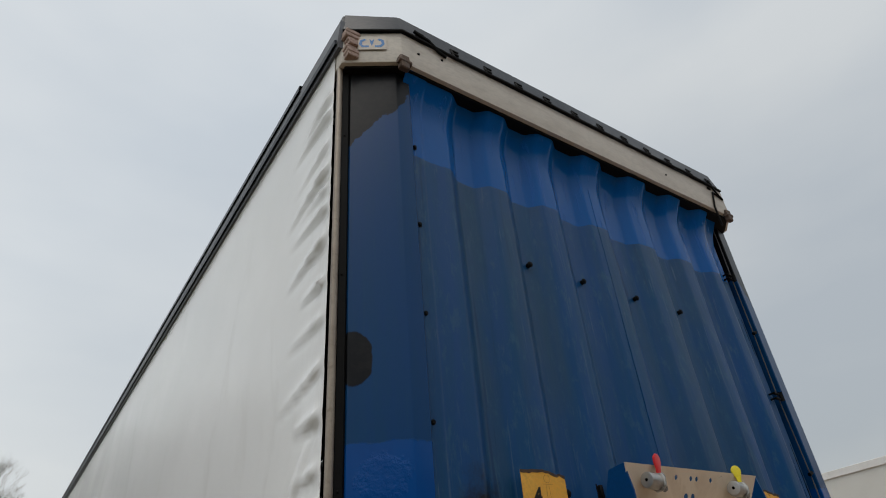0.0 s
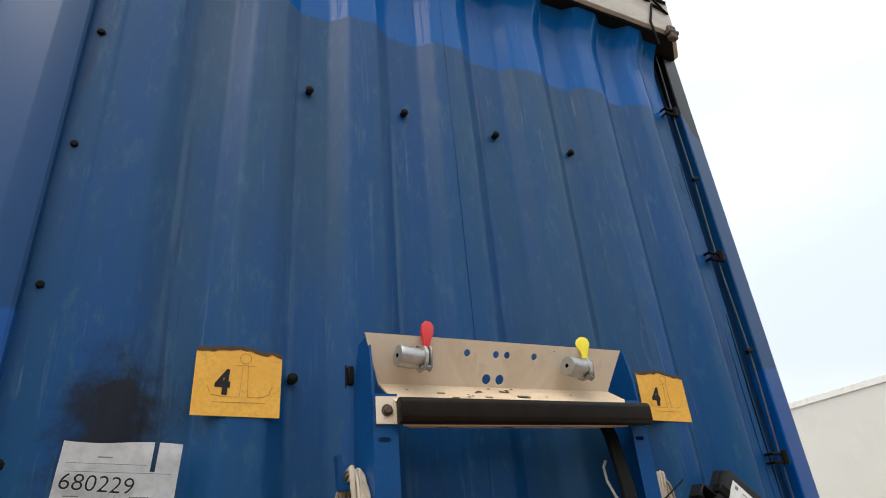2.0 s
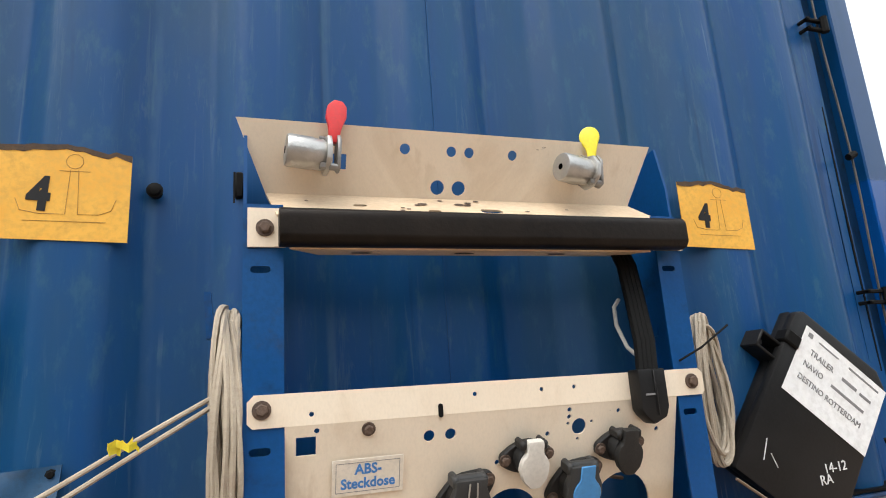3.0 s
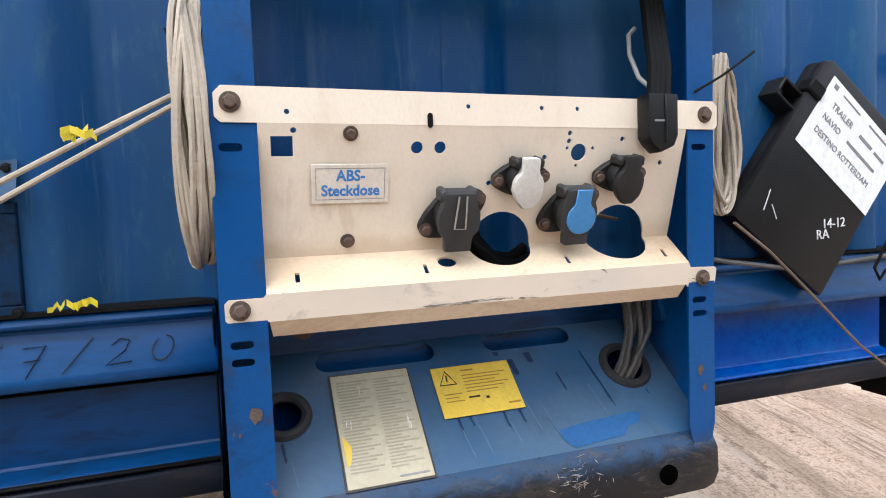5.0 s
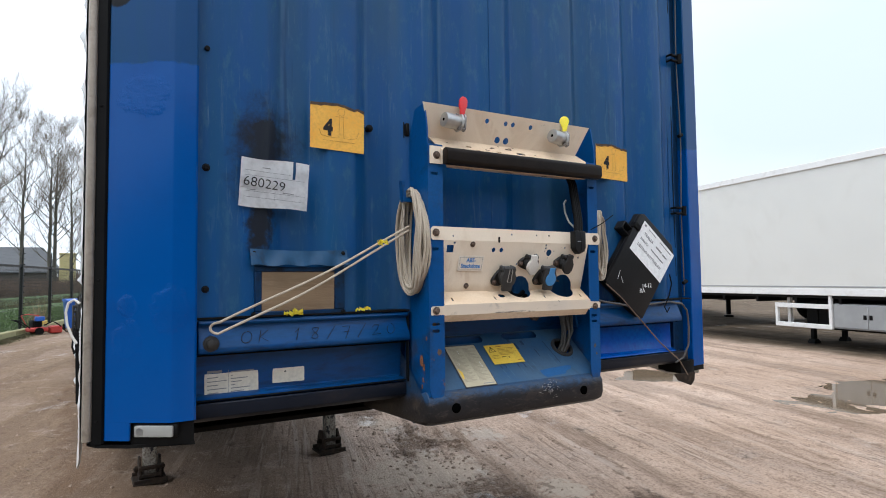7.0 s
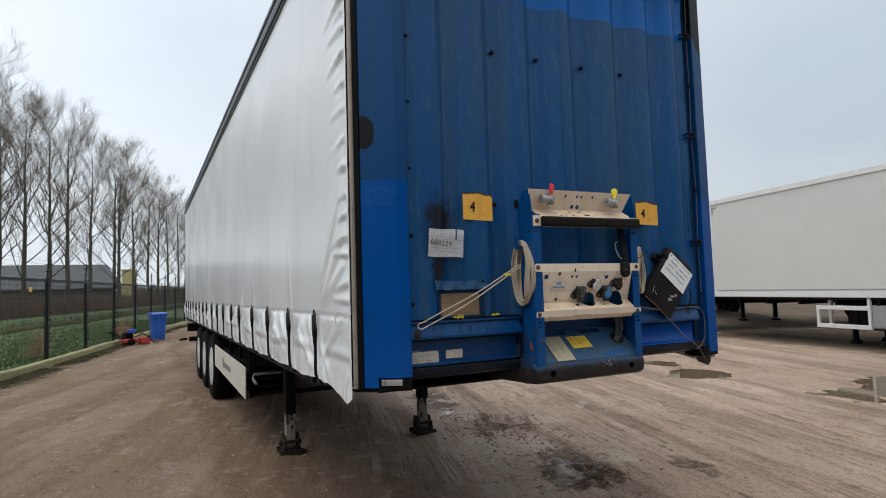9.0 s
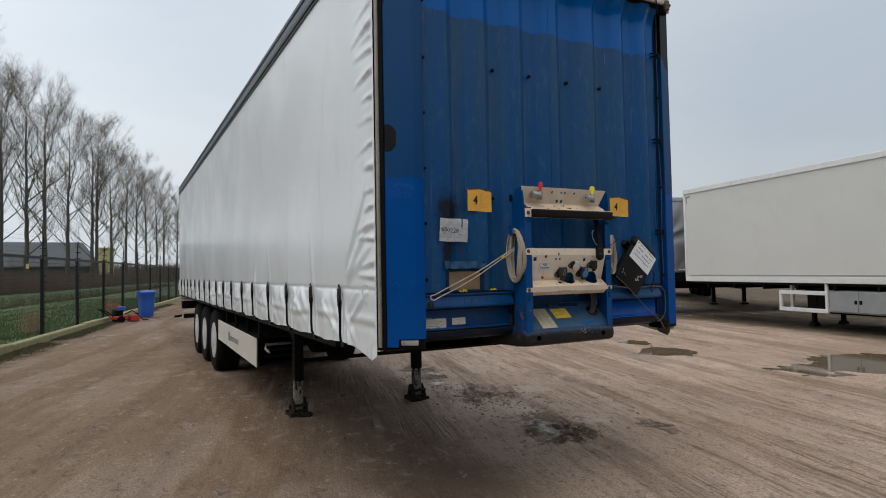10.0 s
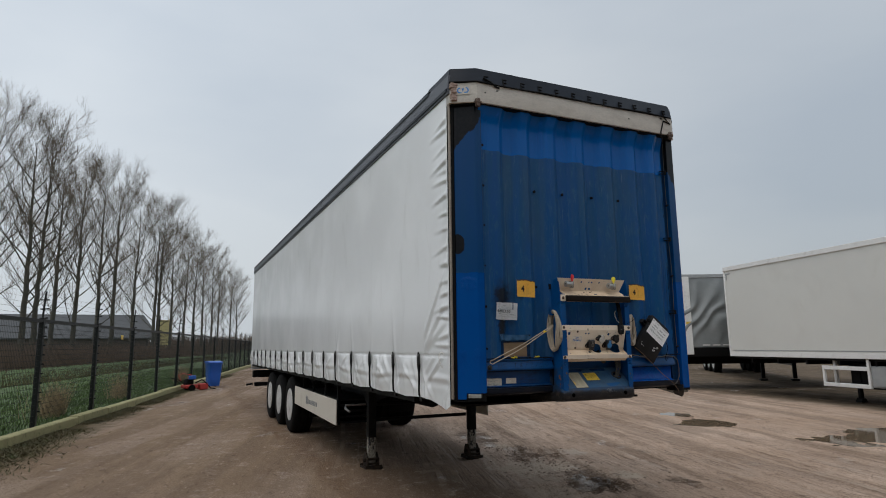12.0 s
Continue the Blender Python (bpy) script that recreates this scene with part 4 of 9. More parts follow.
def lettering(text, size, m, material, parent, bold=0.0, name="lettering"):
    """Raised print: m places its centre, with its plane's x and y along the writing."""
    bpy.context.view_layer.update()
    me = text_mesh(text, size, 0.0006, bold)
    me.name = name
    me.materials.clear()
    me.materials.append(material)
    ob = new(name, me)
    ob.parent = parent
    ob.matrix_basis = m
    return ob


def bars(parent, m, rows, width, height, material, name="print_bar"):
    """Lines of small print that cannot be read, as plain bars. rows: (start, end, y) as shares of the width and height."""
    few = len(rows) <= 12
    bm = bm_new()
    for i, (a, b, y, h) in enumerate(rows):
        box(bm, (a - 0.5) * width, (b - 0.5) * width, (y - 0.5) * height - h / 2, (y - 0.5) * height + h / 2, 0, 0.0006)
        if few or i == len(rows) - 1:
            ob = new(name, mesh_of(name, bm, material, 0))
            ob.parent, ob.matrix_basis = parent, m
            bm = bm_new()


def on_front(x, y, z, spin=0.0):
    return pose(x, y, z, 90, 0, 0) @ pose(0, 0, 0, 0, 0, spin)

# ---------------------------------------------------------------- ground
KERB0, KERB_S = -7.45, 0.207                       # kerb line: x = KERB0 + KERB_S * y


def kerb_x(y):
    return KERB0 + KERB_S * y


PUDDLES = [(6.83, 4.97, 0.70, 0.70), (7.47, 6.50, 0.50, 0.46), (8.05, 2.05, 1.30, 0.85)]


def ground_base(x, y):
    near = max(0.0, 1.0 - math.hypot(x - 1, y - 3) / 30.0)
    z = 0.012 * noise.fractal(Vector((x * 0.55, y * 0.30, 1.7)), 1.0, 2.0, 4)
    z += 0.012 * near * noise.fractal(Vector((x * 2.6, y * 1.7, 5.1)), 1.0, 2.0, 4)
    across, along = 0.958 * x - 0.286 * y, 0.286 * x + 0.958 * y
    rut = math.sin(across * 2.1 + 1.5 * noise.noise(Vector((x * 0.2, y * 0.15, 3))))
    near2 = max(0.0, 1.0 - math.hypot(x - 1, y - 3) / 14.0)
    z += 0.020 * near2 * noise.fractal(Vector((across * 3.2, along * 0.35, 2.2)), 0.9, 2.0, 4)
    z += 0.010 * near2 * noise.fractal(Vector((x * 8.0, y * 6.0, 7.7)), 0.9, 2.0, 3)
    # torn-up mud and a dug rut with a raised lip
    for cx, cy, r, torn, dug in ((1.28, 1.45, 0.48, 0.060, 0.0), (1.60, 3.55, 0.40, 0.035, 0.045), (0.55, 1.35, 0.40, 0.035, 0.0)):
        d = math.hypot((x - cx) / r, (y - cy) / (r * 1.15))
        if d < 2.0:
            z += torn * math.exp(-d * d) * noise.fractal(Vector((across * 9.0, along * 5.0, 4.4)), 0.9, 2.0, 3)
            z += dug * (0.75 * math.exp(-((d - 1.0) / 0.22) ** 2) - math.exp(-(d / 0.7) ** 2))
    return z + (0.010 * near * rut if x > 1.6 else 0.0)


def ground_z(x, y):
    z = ground_base(x, y)
    if x < kerb_x(y) - 0.6:
        return z - 1.4 * min(1.0, (kerb_x(y) - 0.6 - x) / 3.0)          # the sheet dips away under the field
    for px, py, rx, ry in PUDDLES:
        d = ((x - px) / rx) ** 2 + ((y - py) / ry) ** 2
        if d < 5:
            d *= 1.0 + 0.7 * noise.fractal(Vector((x * 1.9, y * 1.9, 9.0)), 1.0, 2.0, 3)
            z -= 0.085 * math.exp(-max(d, 0.0) * 1.3)
    return z


def graded(lo, hi, f0, f1, fine, far):
    """Grid lines: fine between f0 and f1, then ever wider."""
    vals = [f0 + fine * i for i in range(int((f1 - f0) / fine) + 1)]
    step, v = fine, vals[-1]
    while v < hi:
        step *= far
        v += step
        vals.append(v)
    step, v = fine, f0
    while v > lo:
        step *= far
        v -= step
        vals.insert(0, v)
    return vals


def build_ground():
    xs, ys = graded(-900, 900, -6.5, 9.0, 0.055, 1.13), graded(-200, 1500, -1.0, 9.5, 0.055, 1.09)
    verts = [(x, y, ground_z(x, y) if (-40 < x < 60 and -30 < y < 90) else (0.0 if x > kerb_x(y) - 0.6 else -1.4)) for y in ys for x in xs]
    w = len(xs)
    faces = [(j * w + i, j * w + i + 1, (j + 1) * w + i + 1, (j + 1) * w + i) for j in range(len(ys) - 1) for i in range(w - 1)]
    me = bpy.data.meshes.new("ground")
    me.from_pydata(verts, [], faces)
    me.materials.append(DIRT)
    me.shade_smooth()
    return tagged(new("ground", me), "wet brown dirt yard with ruts, grit and tyre tracks", "ground", kind="structure")


build_ground()

for px, py, rx, ry in PUDDLES:
    bm = bm_new()
    vs = [bm.verts.new((px + rx * 1.5 * math.cos(a), py + ry * 1.5 * math.sin(a), ground_base(px, py) - 0.036)) for a in [2 * math.pi * i / 32 for i in range(32)]]
    bm.faces.new(vs)
    solid("puddle", bm, WATER, "shallow muddy rain puddle in the dirt", "water", kind="structure", smooth=0)

# grass field past the kerb
def build_grass():
    us = [0.30 + 0.5 * i for i in range(24)] + [12.5 + 2.2 * i for i in range(22)] + [62, 80, 110, 160, 260, 450]
    vs = [-40 + 1.6 * i for i in range(100)] + [125 + 12 * i for i in range(16)] + [360, 460, 620, 900]
    verts, faces = [], []
    for v in vs:
        for u in us:
            x = kerb_x(v) - u
            z = 0.10 + 0.05 * noise.fractal(Vector((x * 0.6, v * 0.6, 2)), 1, 2, 3)
            z += -0.55 * math.exp(-((u - 10.5) / 1.7) ** 2) + 0.12 * math.exp(-((u - 15.5) / 2.5) ** 2)      # the ditch
            verts.append((x, v, z))
    w = len(us)
    faces = [(j * w + i, (j + 1) * w + i, (j + 1) * w + i + 1, j * w + i + 1) for j in range(len(vs) - 1) for i in range(w - 1)]
    me = bpy.data.meshes.new("field")
    me.from_pydata(verts, [], faces)
    me.materials.append(GRASS)
    me.shade_smooth()
    return tagged(new("field", me), "wet green winter grass field with a ditch", "grass field", kind="structure")


build_grass()


def build_blades(name, count, where, height, material, label, category, lean=0.5, width=0.012):
    """Loose blades, three corners each, in one mesh."""
    rnd = random.Random(name)
    verts, faces = [], []
    for _ in range(count):
        x, y, z = where(rnd)
        a, h = rnd.uniform(0, 6.283), height * rnd.uniform(0.45, 1.15)
        dx, dy = math.cos(a) * width, math.sin(a) * width
        lx, ly = rnd.gauss(0, lean) * h, rnd.gauss(0, lean) * h
        k = len(verts)
        verts += [(x - dx, y - dy, z), (x + dx, y + dy, z), (x + lx, y + ly, z + h)]
        faces.append((k, k + 1, k + 2))
    me = bpy.data.meshes.new(name)
    me.from_pydata(verts, [], faces)
    me.materials.append(material)
    return tagged(new(name, me), label, category, kind="stuff")


def grass_spot(rnd):
    y = rnd.uniform(4, 44)
    u = 0.32 + abs(rnd.gauss(0, 3.2))
    x = kerb_x(y) - u
    return x, y, 0.08 - 0.5 * math.exp(-((u - 10.5) / 1.7) ** 2)


def weed_spot(rnd):
    while True:
        y = rnd.uniform(3, 34)
        if noise.noise(Vector((0, y * 0.9, 3))) + rnd.uniform(-0.3, 0.3) > 0.0:
            wide = 0.18 + 0.42 * max(0.0, min(1.0, (11.0 - y) / 6.0)) * rnd.random()
            return kerb_x(y) + 0.02 + abs(rnd.gauss(0, wide)), y, 0.0


def brush_spot(rnd):
    y = rnd.uniform(20, 190)
    u = rnd.gauss(19.5, 1.6)
    return kerb_x(y) - u, y, 0.0


def tuft_spot(rnd):
    y = rnd.choice((12.2, 12.2, 17.0, 26.0)) + rnd.gauss(0, 0.22)
    return kerb_x(y) - 0.75 - abs(rnd.gauss(0, 0.2)), y, 0.1


build_blades("grass_blades", 26000, grass_spot, 0.16, GRASS, "wet green grass blades", "grass", 0.45, 0.012)
build_blades("weeds", 34000, weed_spot, 0.055, WEED, "dark withered weeds and moss along the kerb", "weeds", 1.3, 0.013)


def ditch_spot(rnd):
    y = rnd.uniform(14, 120)
    u = rnd.gauss(10.9, 1.15)
    return kerb_x(y) - u, y, 0.06 - 0.55 * math.exp(-((u - 10.5) / 1.7) ** 2)


build_blades("ditch_reeds", 26000, ditch_spot, 0.34, WEED, "dark withered reeds along the ditch", "reeds", 0.5, 0.02)
build_blades("dead_stalks", 1100, tuft_spot, 0.85, STRAW, "tuft of dry straw-coloured stalks", "weeds", 0.22, 0.006)
build_blades("brushwood", 42000, brush_spot, 2.3, REED, "dense brown leafless brushwood under the trees", "hedge", 0.22, 0.02)


def build_clods(name, count, where, size, material, label, category, flat=0.6):
    """Small uneven lumps, each a bent six-cornered body, in one mesh."""
    rnd = random.Random(name)
    verts, faces = [], []
    for _ in range(count):
        x, y = where(rnd)
        z = ground_z(x, y)
        r = size * rnd.uniform(0.35, 1.0) ** 1.5
        a = rnd.uniform(0, 6.283)
        k = len(verts)
        for i in range(5):
            t = a + 1.2566 * i
            q = r * rnd.uniform(0.7, 1.15)
            verts.append((x + q * math.cos(t), y + q * math.sin(t), z - 0.004))
        for i in range(4):
            t = a + 0.5 + 1.571 * i
            q = r * rnd.uniform(0.35, 0.65)
            verts.append((x + q * math.cos(t), y + q * math.sin(t), z + r * flat * rnd.uniform(0.6, 1.1)))
        for i in range(5):
            j = min(3, int(i * 0.8))
            faces.append((k + i, k + (i + 1) % 5, k + 5 + j))
            j2 = min(3, int(((i + 1) % 5) * 0.8))
            if j2 != j:
                faces.append((k + (i + 1) % 5, k + 5 + j2, k + 5 + j))
        faces.append((k + 5, k + 6, k + 7, k + 8))
    me = bpy.data.meshes.new(name)
    me.from_pydata(verts, [], faces)
    me.materials.append(material)
    return tagged(new(name, me), label, category, kind="stuff")


def clod_spot(rnd):
    if rnd.random() < 0.30:
        return rnd.gauss(1.5, 0.35), rnd.gauss(2.9, 1.0)
    return rnd.uniform(-4.5, 8.5), rnd.uniform(-1.5, 11)


def chip_spot(rnd):
    while True:
        y = rnd.uniform(-2.0, 24)
        x = kerb_x(y) + 0.2 + rnd.uniform(0, 4.6 + 0.1 * y)
        if x < -1.5 and noise.noise(Vector((x * 0.6, y * 0.4, 8))) + rnd.uniform(-0.4, 0.4) > -0.05:
            return x, y


CLOD = surface("mud_clods", (0.22, 0.155, 0.11), (0.34, 0.25, 0.185), 0.85, 0, 3, 30, 0.4, dirt=(0.34, 0.26, 0.20), dirt_amount=0.5)
CHIPS = surface("wood_chips", (0.13, 0.09, 0.055), (0.24, 0.175, 0.115), 0.85, 0, 2, 40, 0.3, dirt=(0.07, 0.05, 0.035), dirt_amount=0.6)
build_clods("mud_clods", 1300, clod_spot, 0.026, CLOD, "crumbled lumps of mud on the dirt", "mud")
build_clods("wood_chips", 4200, chip_spot, 0.019, CHIPS, "scattered wood chips and grit on the dirt", "debris", 0.35)


def build_kerb():
    bm = bm_new()
    y, rnd = -6.0, random.Random(5)
    while y < 62:
        n = 1.9
        x0, x1 = kerb_x(y), kerb_x(y + n - 0.015)
        j = rnd.uniform(-0.012, 0.012)
        hs = 0.19 + rnd.uniform(-0.012, 0.012)
        vs = []
        for yy, xx in ((y, x0), (y + n - 0.015, x1)):
            vs.append([bm.verts.new((xx + j + a, yy, b)) for a, b in ((0, -0.1), (0, hs - 0.02), (-0.02, hs), (-0.19, hs), (-0.20, hs - 0.02), (-0.20, -0.1))])
        for i in range(5):
            bm.faces.new((vs[0][i], vs[1][i], vs[1][i + 1], vs[0][i + 1]))
        bm.faces.new(vs[0])
        bm.faces.new(vs[1][::-1])
        y += n
    bmesh.ops.recalc_face_normals(bm, faces=bm.faces[:])
    return solid("kerb", bm, CONCRETE, "yellowish mossy concrete kerb along the fence", "kerb", kind="structure")


build_kerb()

# unseen dark wall added south of the yard to darken reflections in the paint
solid("unseen_wall_south", box(bm_new(), -46, 52, -17.6, -17.0, -0.2, 6.8, 0.03), BARN_WALL, "unseen dark wall added to darken reflections", "wall", kind="structure")

# ---------------------------------------------------------------- fence
FENCE_H, BAY = 2.2, 3.05


def build_fence():
    rnd = random.Random(3)
    ang = math.degrees(math.atan2(KERB_S, 1))
    step = math.hypot(BAY, BAY * KERB_S)
    fence = thing("mesh_fence", "dark steel mesh fence with electric wire posts", "fence")
    bm = bm_new()
    box(bm, -0.045, 0.045, -0.045, 0.045, 0, 2.25, 0.006)
    tube(bm, ((0, 0, 2.2), (0.01, 0, 2.5), (0.03, 0, 2.78)), 0.02, 6)
    post0 = mesh_of("post", bm, FENCE)
    bm = bm_new()
    cyl(bm, (-0.075, 0, 0), (0.075, 0, 0), 0.012, 6)
    cyl(bm, (0.055, 0, -0.012), (0.055, 0, 0.016), 0.02, 6)
    peg0 = mesh_of("insulator", bm, FENCE)
    bm = bm_new()
    box(bm, -0.028, 0.028, 0, step, 2.165, 2.225)
    rail0 = mesh_of("top_rail", bm, FENCE)

    def wires(bm):
        def stick(p, q, r):
            p, q = Vector(p), Vector(q)
            d = (q - p).normalized()
            u = d.orthogonal().normalized()
            v = d.cross(u)
            a = [bm.verts.new(p + (u * math.cos(t) + v * math.sin(t)) * r) for t in (0, 2.09, 4.19)]
            b = [bm.verts.new(q + (u * math.cos(t) + v * math.sin(t)) * r) for t in (0, 2.09, 4.19)]
            for i in range(3):
                bm.faces.new((a[i], a[(i + 1) % 3], b[(i + 1) % 3], b[i]))
        for i in range(1, int(step / 0.06)):
            stick((0, i * 0.06, 0.12), (0, i * 0.06, 2.18), 0.0030)
        for i in range(20):
            stick((0.006, 0, 0.16 + i * 0.105), (0.006, step, 0.16 + i * 0.105), 0.0046)
        for i in range(5):
            stick((0.07, 0, 2.30 + i * 0.10), (0.07, step, 2.30 + i * 0.10), 0.0022)
        return bm
    mesh0 = mesh_of("wire_mesh", wires(bm_new()), FENCE, 0)
    for i in range(-4, 17):
        y = 9.6 + BAY * i
        x = kerb_x(y) - 0.28
        m = pose(x, y, 0, 0, 0, -ang)
        p = new("post", post0)
        p.parent, p.matrix_basis = fence, m @ pose(0, 0, 0, rnd.uniform(-0.6, 0.6), rnd.uniform(-0.6, 0.6), 0)
        for k in range(13):
            o = new("insulator", peg0)
            o.parent, o.matrix_basis = p, pose(0.02, 0, 0.45 + 0.18 * k)
        for nm, me in (("top_rail", rail0), ("wire_mesh", mesh0)):
            o = new(nm, me)
            o.parent, o.matrix_basis = fence, m
    # small yellow warning sign on the wires
    bm = bm_new()
    box(bm, -0.004, 0.004, -0.09, 0.09, -0.06, 0.06, 0.002)
    s = part("warning_sign", bm, LABEL_YELLOW, fence, "small yellow warning sign")
    s.matrix_basis = pose(kerb_x(14.6) - 0.26, 14.6, 1.95, 0, 0, -ang)


build_fence()

# ---------------------------------------------------------------- trees
def tree_meshes(seed, height):
    rnd = random.Random(seed)
    wood, twigs = bm_new(), ([], [])

    def sideways(lift):
        a = rnd.uniform(0, 6.283)
        return Vector((math.cos(a), math.sin(a), lift)).normalized()

    def twig(p, d, n, r, depth, step):
        vs, fs = twigs
        pts = [p]
        for _ in range(n):
            d = (d + Vector((rnd.gauss(0, 0.14), rnd.gauss(0, 0.14), rnd.gauss(0.04, 0.12)))).normalized()
            pts.append(pts[-1] + d * step * rnd.uniform(0.7, 1.3))
        k0 = len(vs)
        for i, q in enumerate(pts):
            rr = r * (1 - 0.75 * i / n)
            a = rnd.uniform(0, 2)
            for t in (0, 2.094, 4.189):
                vs.append((q.x + rr * math.cos(a + t), q.y + rr * math.sin(a + t), q.z + rr * 0.3 * math.sin(t)))
        for i in range(n):
            for j in range(3):
                b = k0 + 3 * i
                fs.append((b + j, b + (j + 1) % 3, b + 3 + (j + 1) % 3, b + 3 + j))
        if depth:
            for q in pts[1:]:
                twig(q, (d * 0.8 + sideways(0.4) * 0.7).normalized(), 2, r * 0.72, depth - 1, step * 0.8)

    def limb(p, d, length, r, level):
        n = 7 if level == 0 else 4
        pts, rad = [p], [r]
        for i in range(n):
            d = (d + Vector((rnd.gauss(0, 0.075), rnd.gauss(0, 0.075), 0.048 + rnd.gauss(0, 0.05)))).normalized()
            pts.append(pts[-1] + d * length / n)
            rad.append(r * (1 - 0.82 * (i + 1) / n))
        tube(wood, pts, r, 6 if level == 0 else 4, radii=rad)
        for i in range(1, n + 1):
            if (level == 0 and i > 1 and rnd.random() < 0.85) or (level == 1 and i > 1 and rnd.random() < 0.42):
                limb(pts[i], (d * 0.80 + sideways(0.30) * 0.62).normalized(), length * rnd.uniform(0.28, 0.48) * (1.15 - 0.45 * i / n), max(0.014, rad[i] * 0.64), level + 1)
            if (level > 0 or i > 3) and rnd.random() < 0.95:
                twig(pts[i], (d * 0.75 + sideways(0.40) * 0.62).normalized(), 3, 0.0110, 1, 0.38)

    pts, rad = [], []
    n = 18
    lean_x, lean_y = rnd.gauss(0, 0.25), rnd.gauss(0, 0.25)
    for i in range(n + 1):
        f = i / n
        pts.append(Vector((lean_x * f * f + rnd.gauss(0, 0.035), lean_y * f * f + rnd.gauss(0, 0.035), -0.2 + height * 0.90 * f)))
        rad.append(0.30 * (1 - f) ** 0.9 + 0.016 + (0.12 if i == 0 else 0))
    tube(wood, pts, 0.3, 9, radii=rad)
    for i in range(4, n + 1):
        f = i / n
        for _ in range(1 if i < 7 else 2):
            lift = 0.72 + 0.75 * f + rnd.uniform(-0.25, 0.25)
            ln = height * (0.060 + 0.205 * math.sin(math.pi * min(1.0, 0.12 + 0.74 * f))) * rnd.uniform(0.75, 1.2)
            limb(pts[i] + Vector((0, 0, rnd.uniform(-0.6, 0.3) if i < n else 0)), sideways(lift), ln, min(0.062, rad[i] * 0.40) + 0.011, 0)
    me = bpy.data.meshes.new("crown")
    me.from_pydata(twigs[0], [], twigs[1])
    me.materials.append(TWIG)
    return mesh_of("trunk", wood, BARK, 60), me


TREE_KINDS = [tree_meshes(s, 24.6) for s in (11, 12, 13)]
rnd_t = random.Random(8)
for i, y in enumerate([46, 51.5, 57, 60.5, 65, 70.3, 76.4, 83, 91.7, 101, 104, 113, 122, 131, 142, 155, 170, 188, 210]):
    x = -27.6 + 0.207 * y + rnd_t.uniform(-0.5, 0.5)
    tree = thing("poplar_tree", "tall bare poplar with upswept leafless branches", "tree", "row of bare poplars behind the fence", (x, y, 0), rnd_t.uniform(0, 360))
    s = rnd_t.uniform(0.94, 1.05) * (0.87 + 0.13 * min(1.0, (y - 46) / 50.0))
    for nm, me in zip(("trunk", "crown"), TREE_KINDS[i % 3]):
        o = new(nm, me)
        o.parent, o.matrix_basis = tree, Matrix.Diagonal((s, s, s, 1))

# far barn, container and distant wood line
def build_barn():
    b = thing("barn", "low dark barn with a grey slate roof", "barn", at=(-24.0, 140, 0))
    bm = bm_new()
    box(bm, -22, 15.0, 0, 14, 0, 4.2)
    part("wall", bm, BARN_WALL, b)
    bm = bm_new()
    prism(bm, ((-0.6, 4.0), (7, 9.2), (14.6, 4.0), (14.6, 3.8), (-0.6, 3.8)), "x", -23, 17.5)
    bmesh.ops.translate(bm, verts=[v for v in bm.verts if v.co.x > 0 and v.co.z > 6], vec=(-3.5, 0, 0))
    part("roof", bm, SLATE, b)


build_barn()
bm = bm_new()
box(bm, -6.8, -4.0, 138, 140.5, 0, 7.4, 0.2)
box(bm, -6.9, -3.9, 137.9, 140.6, 7.4, 7.7, 0.05)
solid("storage_silo", bm, TANK, "ochre square storage silo beyond the fence", "silo")


def wood_spot(rnd):
    a = rnd.uniform(-0.62, 0.30)
    r = rnd.uniform(330, 460)
    return r * math.sin(a), r * math.cos(a), 0.0


build_blades("distant_wood", 16000, wood_spot, 9.0, REED, "distant grey-brown leafless wood on the horizon", "woods", 0.16, 0.35)

# ---------------------------------------------------------------- the blue and white trailer
X0, LEN, TOP = 1.275, 13.95, 4.0
trailer = thing("semi_trailer", "white curtainside trailer with a weathered blue steel front wall", "trailer")

# --- corrugated front wall
EDGES = (-0.80, -0.515, -0.225, 0.10, 0.44, 0.735, 0.985)
PROUD, DEEP = -0.008, 0.034
prof = [(-1.03, -0.012), (-0.935, -0.012), (-0.925, PROUD)]
for i, e in enumerate(EDGES):
    prof += [(e, PROUD), (e + 0.055, DEEP)]
    if i + 1 < len(EDGES):
        w = EDGES[i + 1] - e - 0.055
        prof += [(e + 0.055 + w * 0.40, DEEP), (e + 0.055 + w * 0.40 + 0.05, PROUD)]
prof += [(1.12, DEEP)]
# rounded folds
fold = []
for i, (x, y) in enumerate(prof):
    if 0 < i < len(prof) - 1:
        a, c, b = Vector(prof[i - 1]), Vector((x, y)), Vector(prof[i + 1])
        k = min(0.011, (a - c).length * 0.4, (b - c).length * 0.4)
        p, q = c + (a - c).normalized() * k, c + (b - c).normalized() * k
        fold += [tuple(p), tuple((p + q) / 4 + c / 2), tuple(q)]
    else:
        fold.append((x, y))
bm = bm_new()
zs = [1.50 + 2.00 * i / 26 for i in range(27)] + [3.53, 3.56, 3.59, 3.62, 3.65, 3.68, 3.71, 3.74, 3.90]
grid = []
for z in zs:
    row = []
    for x, y in fold:
        dent = 0.004 * noise.noise(Vector((x * 2.2, z * 1.4, 4))) + 0.0015 * noise.noise(Vector((x * 8, z * 6, 9)))
        lean = 0.072 * min(1.0, max(0.0, (z - 3.53) / 0.18)) ** 2          # the sheet is drawn forward under the header beam
        row.append(bm.verts.new((x, y + dent - lean, z)))
    grid.append(row)
for r0, r1 in zip(grid, grid[1:]):
    for i in range(len(fold) - 1):
        bm.faces.new((r0[i], r0[i + 1], r1[i + 1], r1[i]))
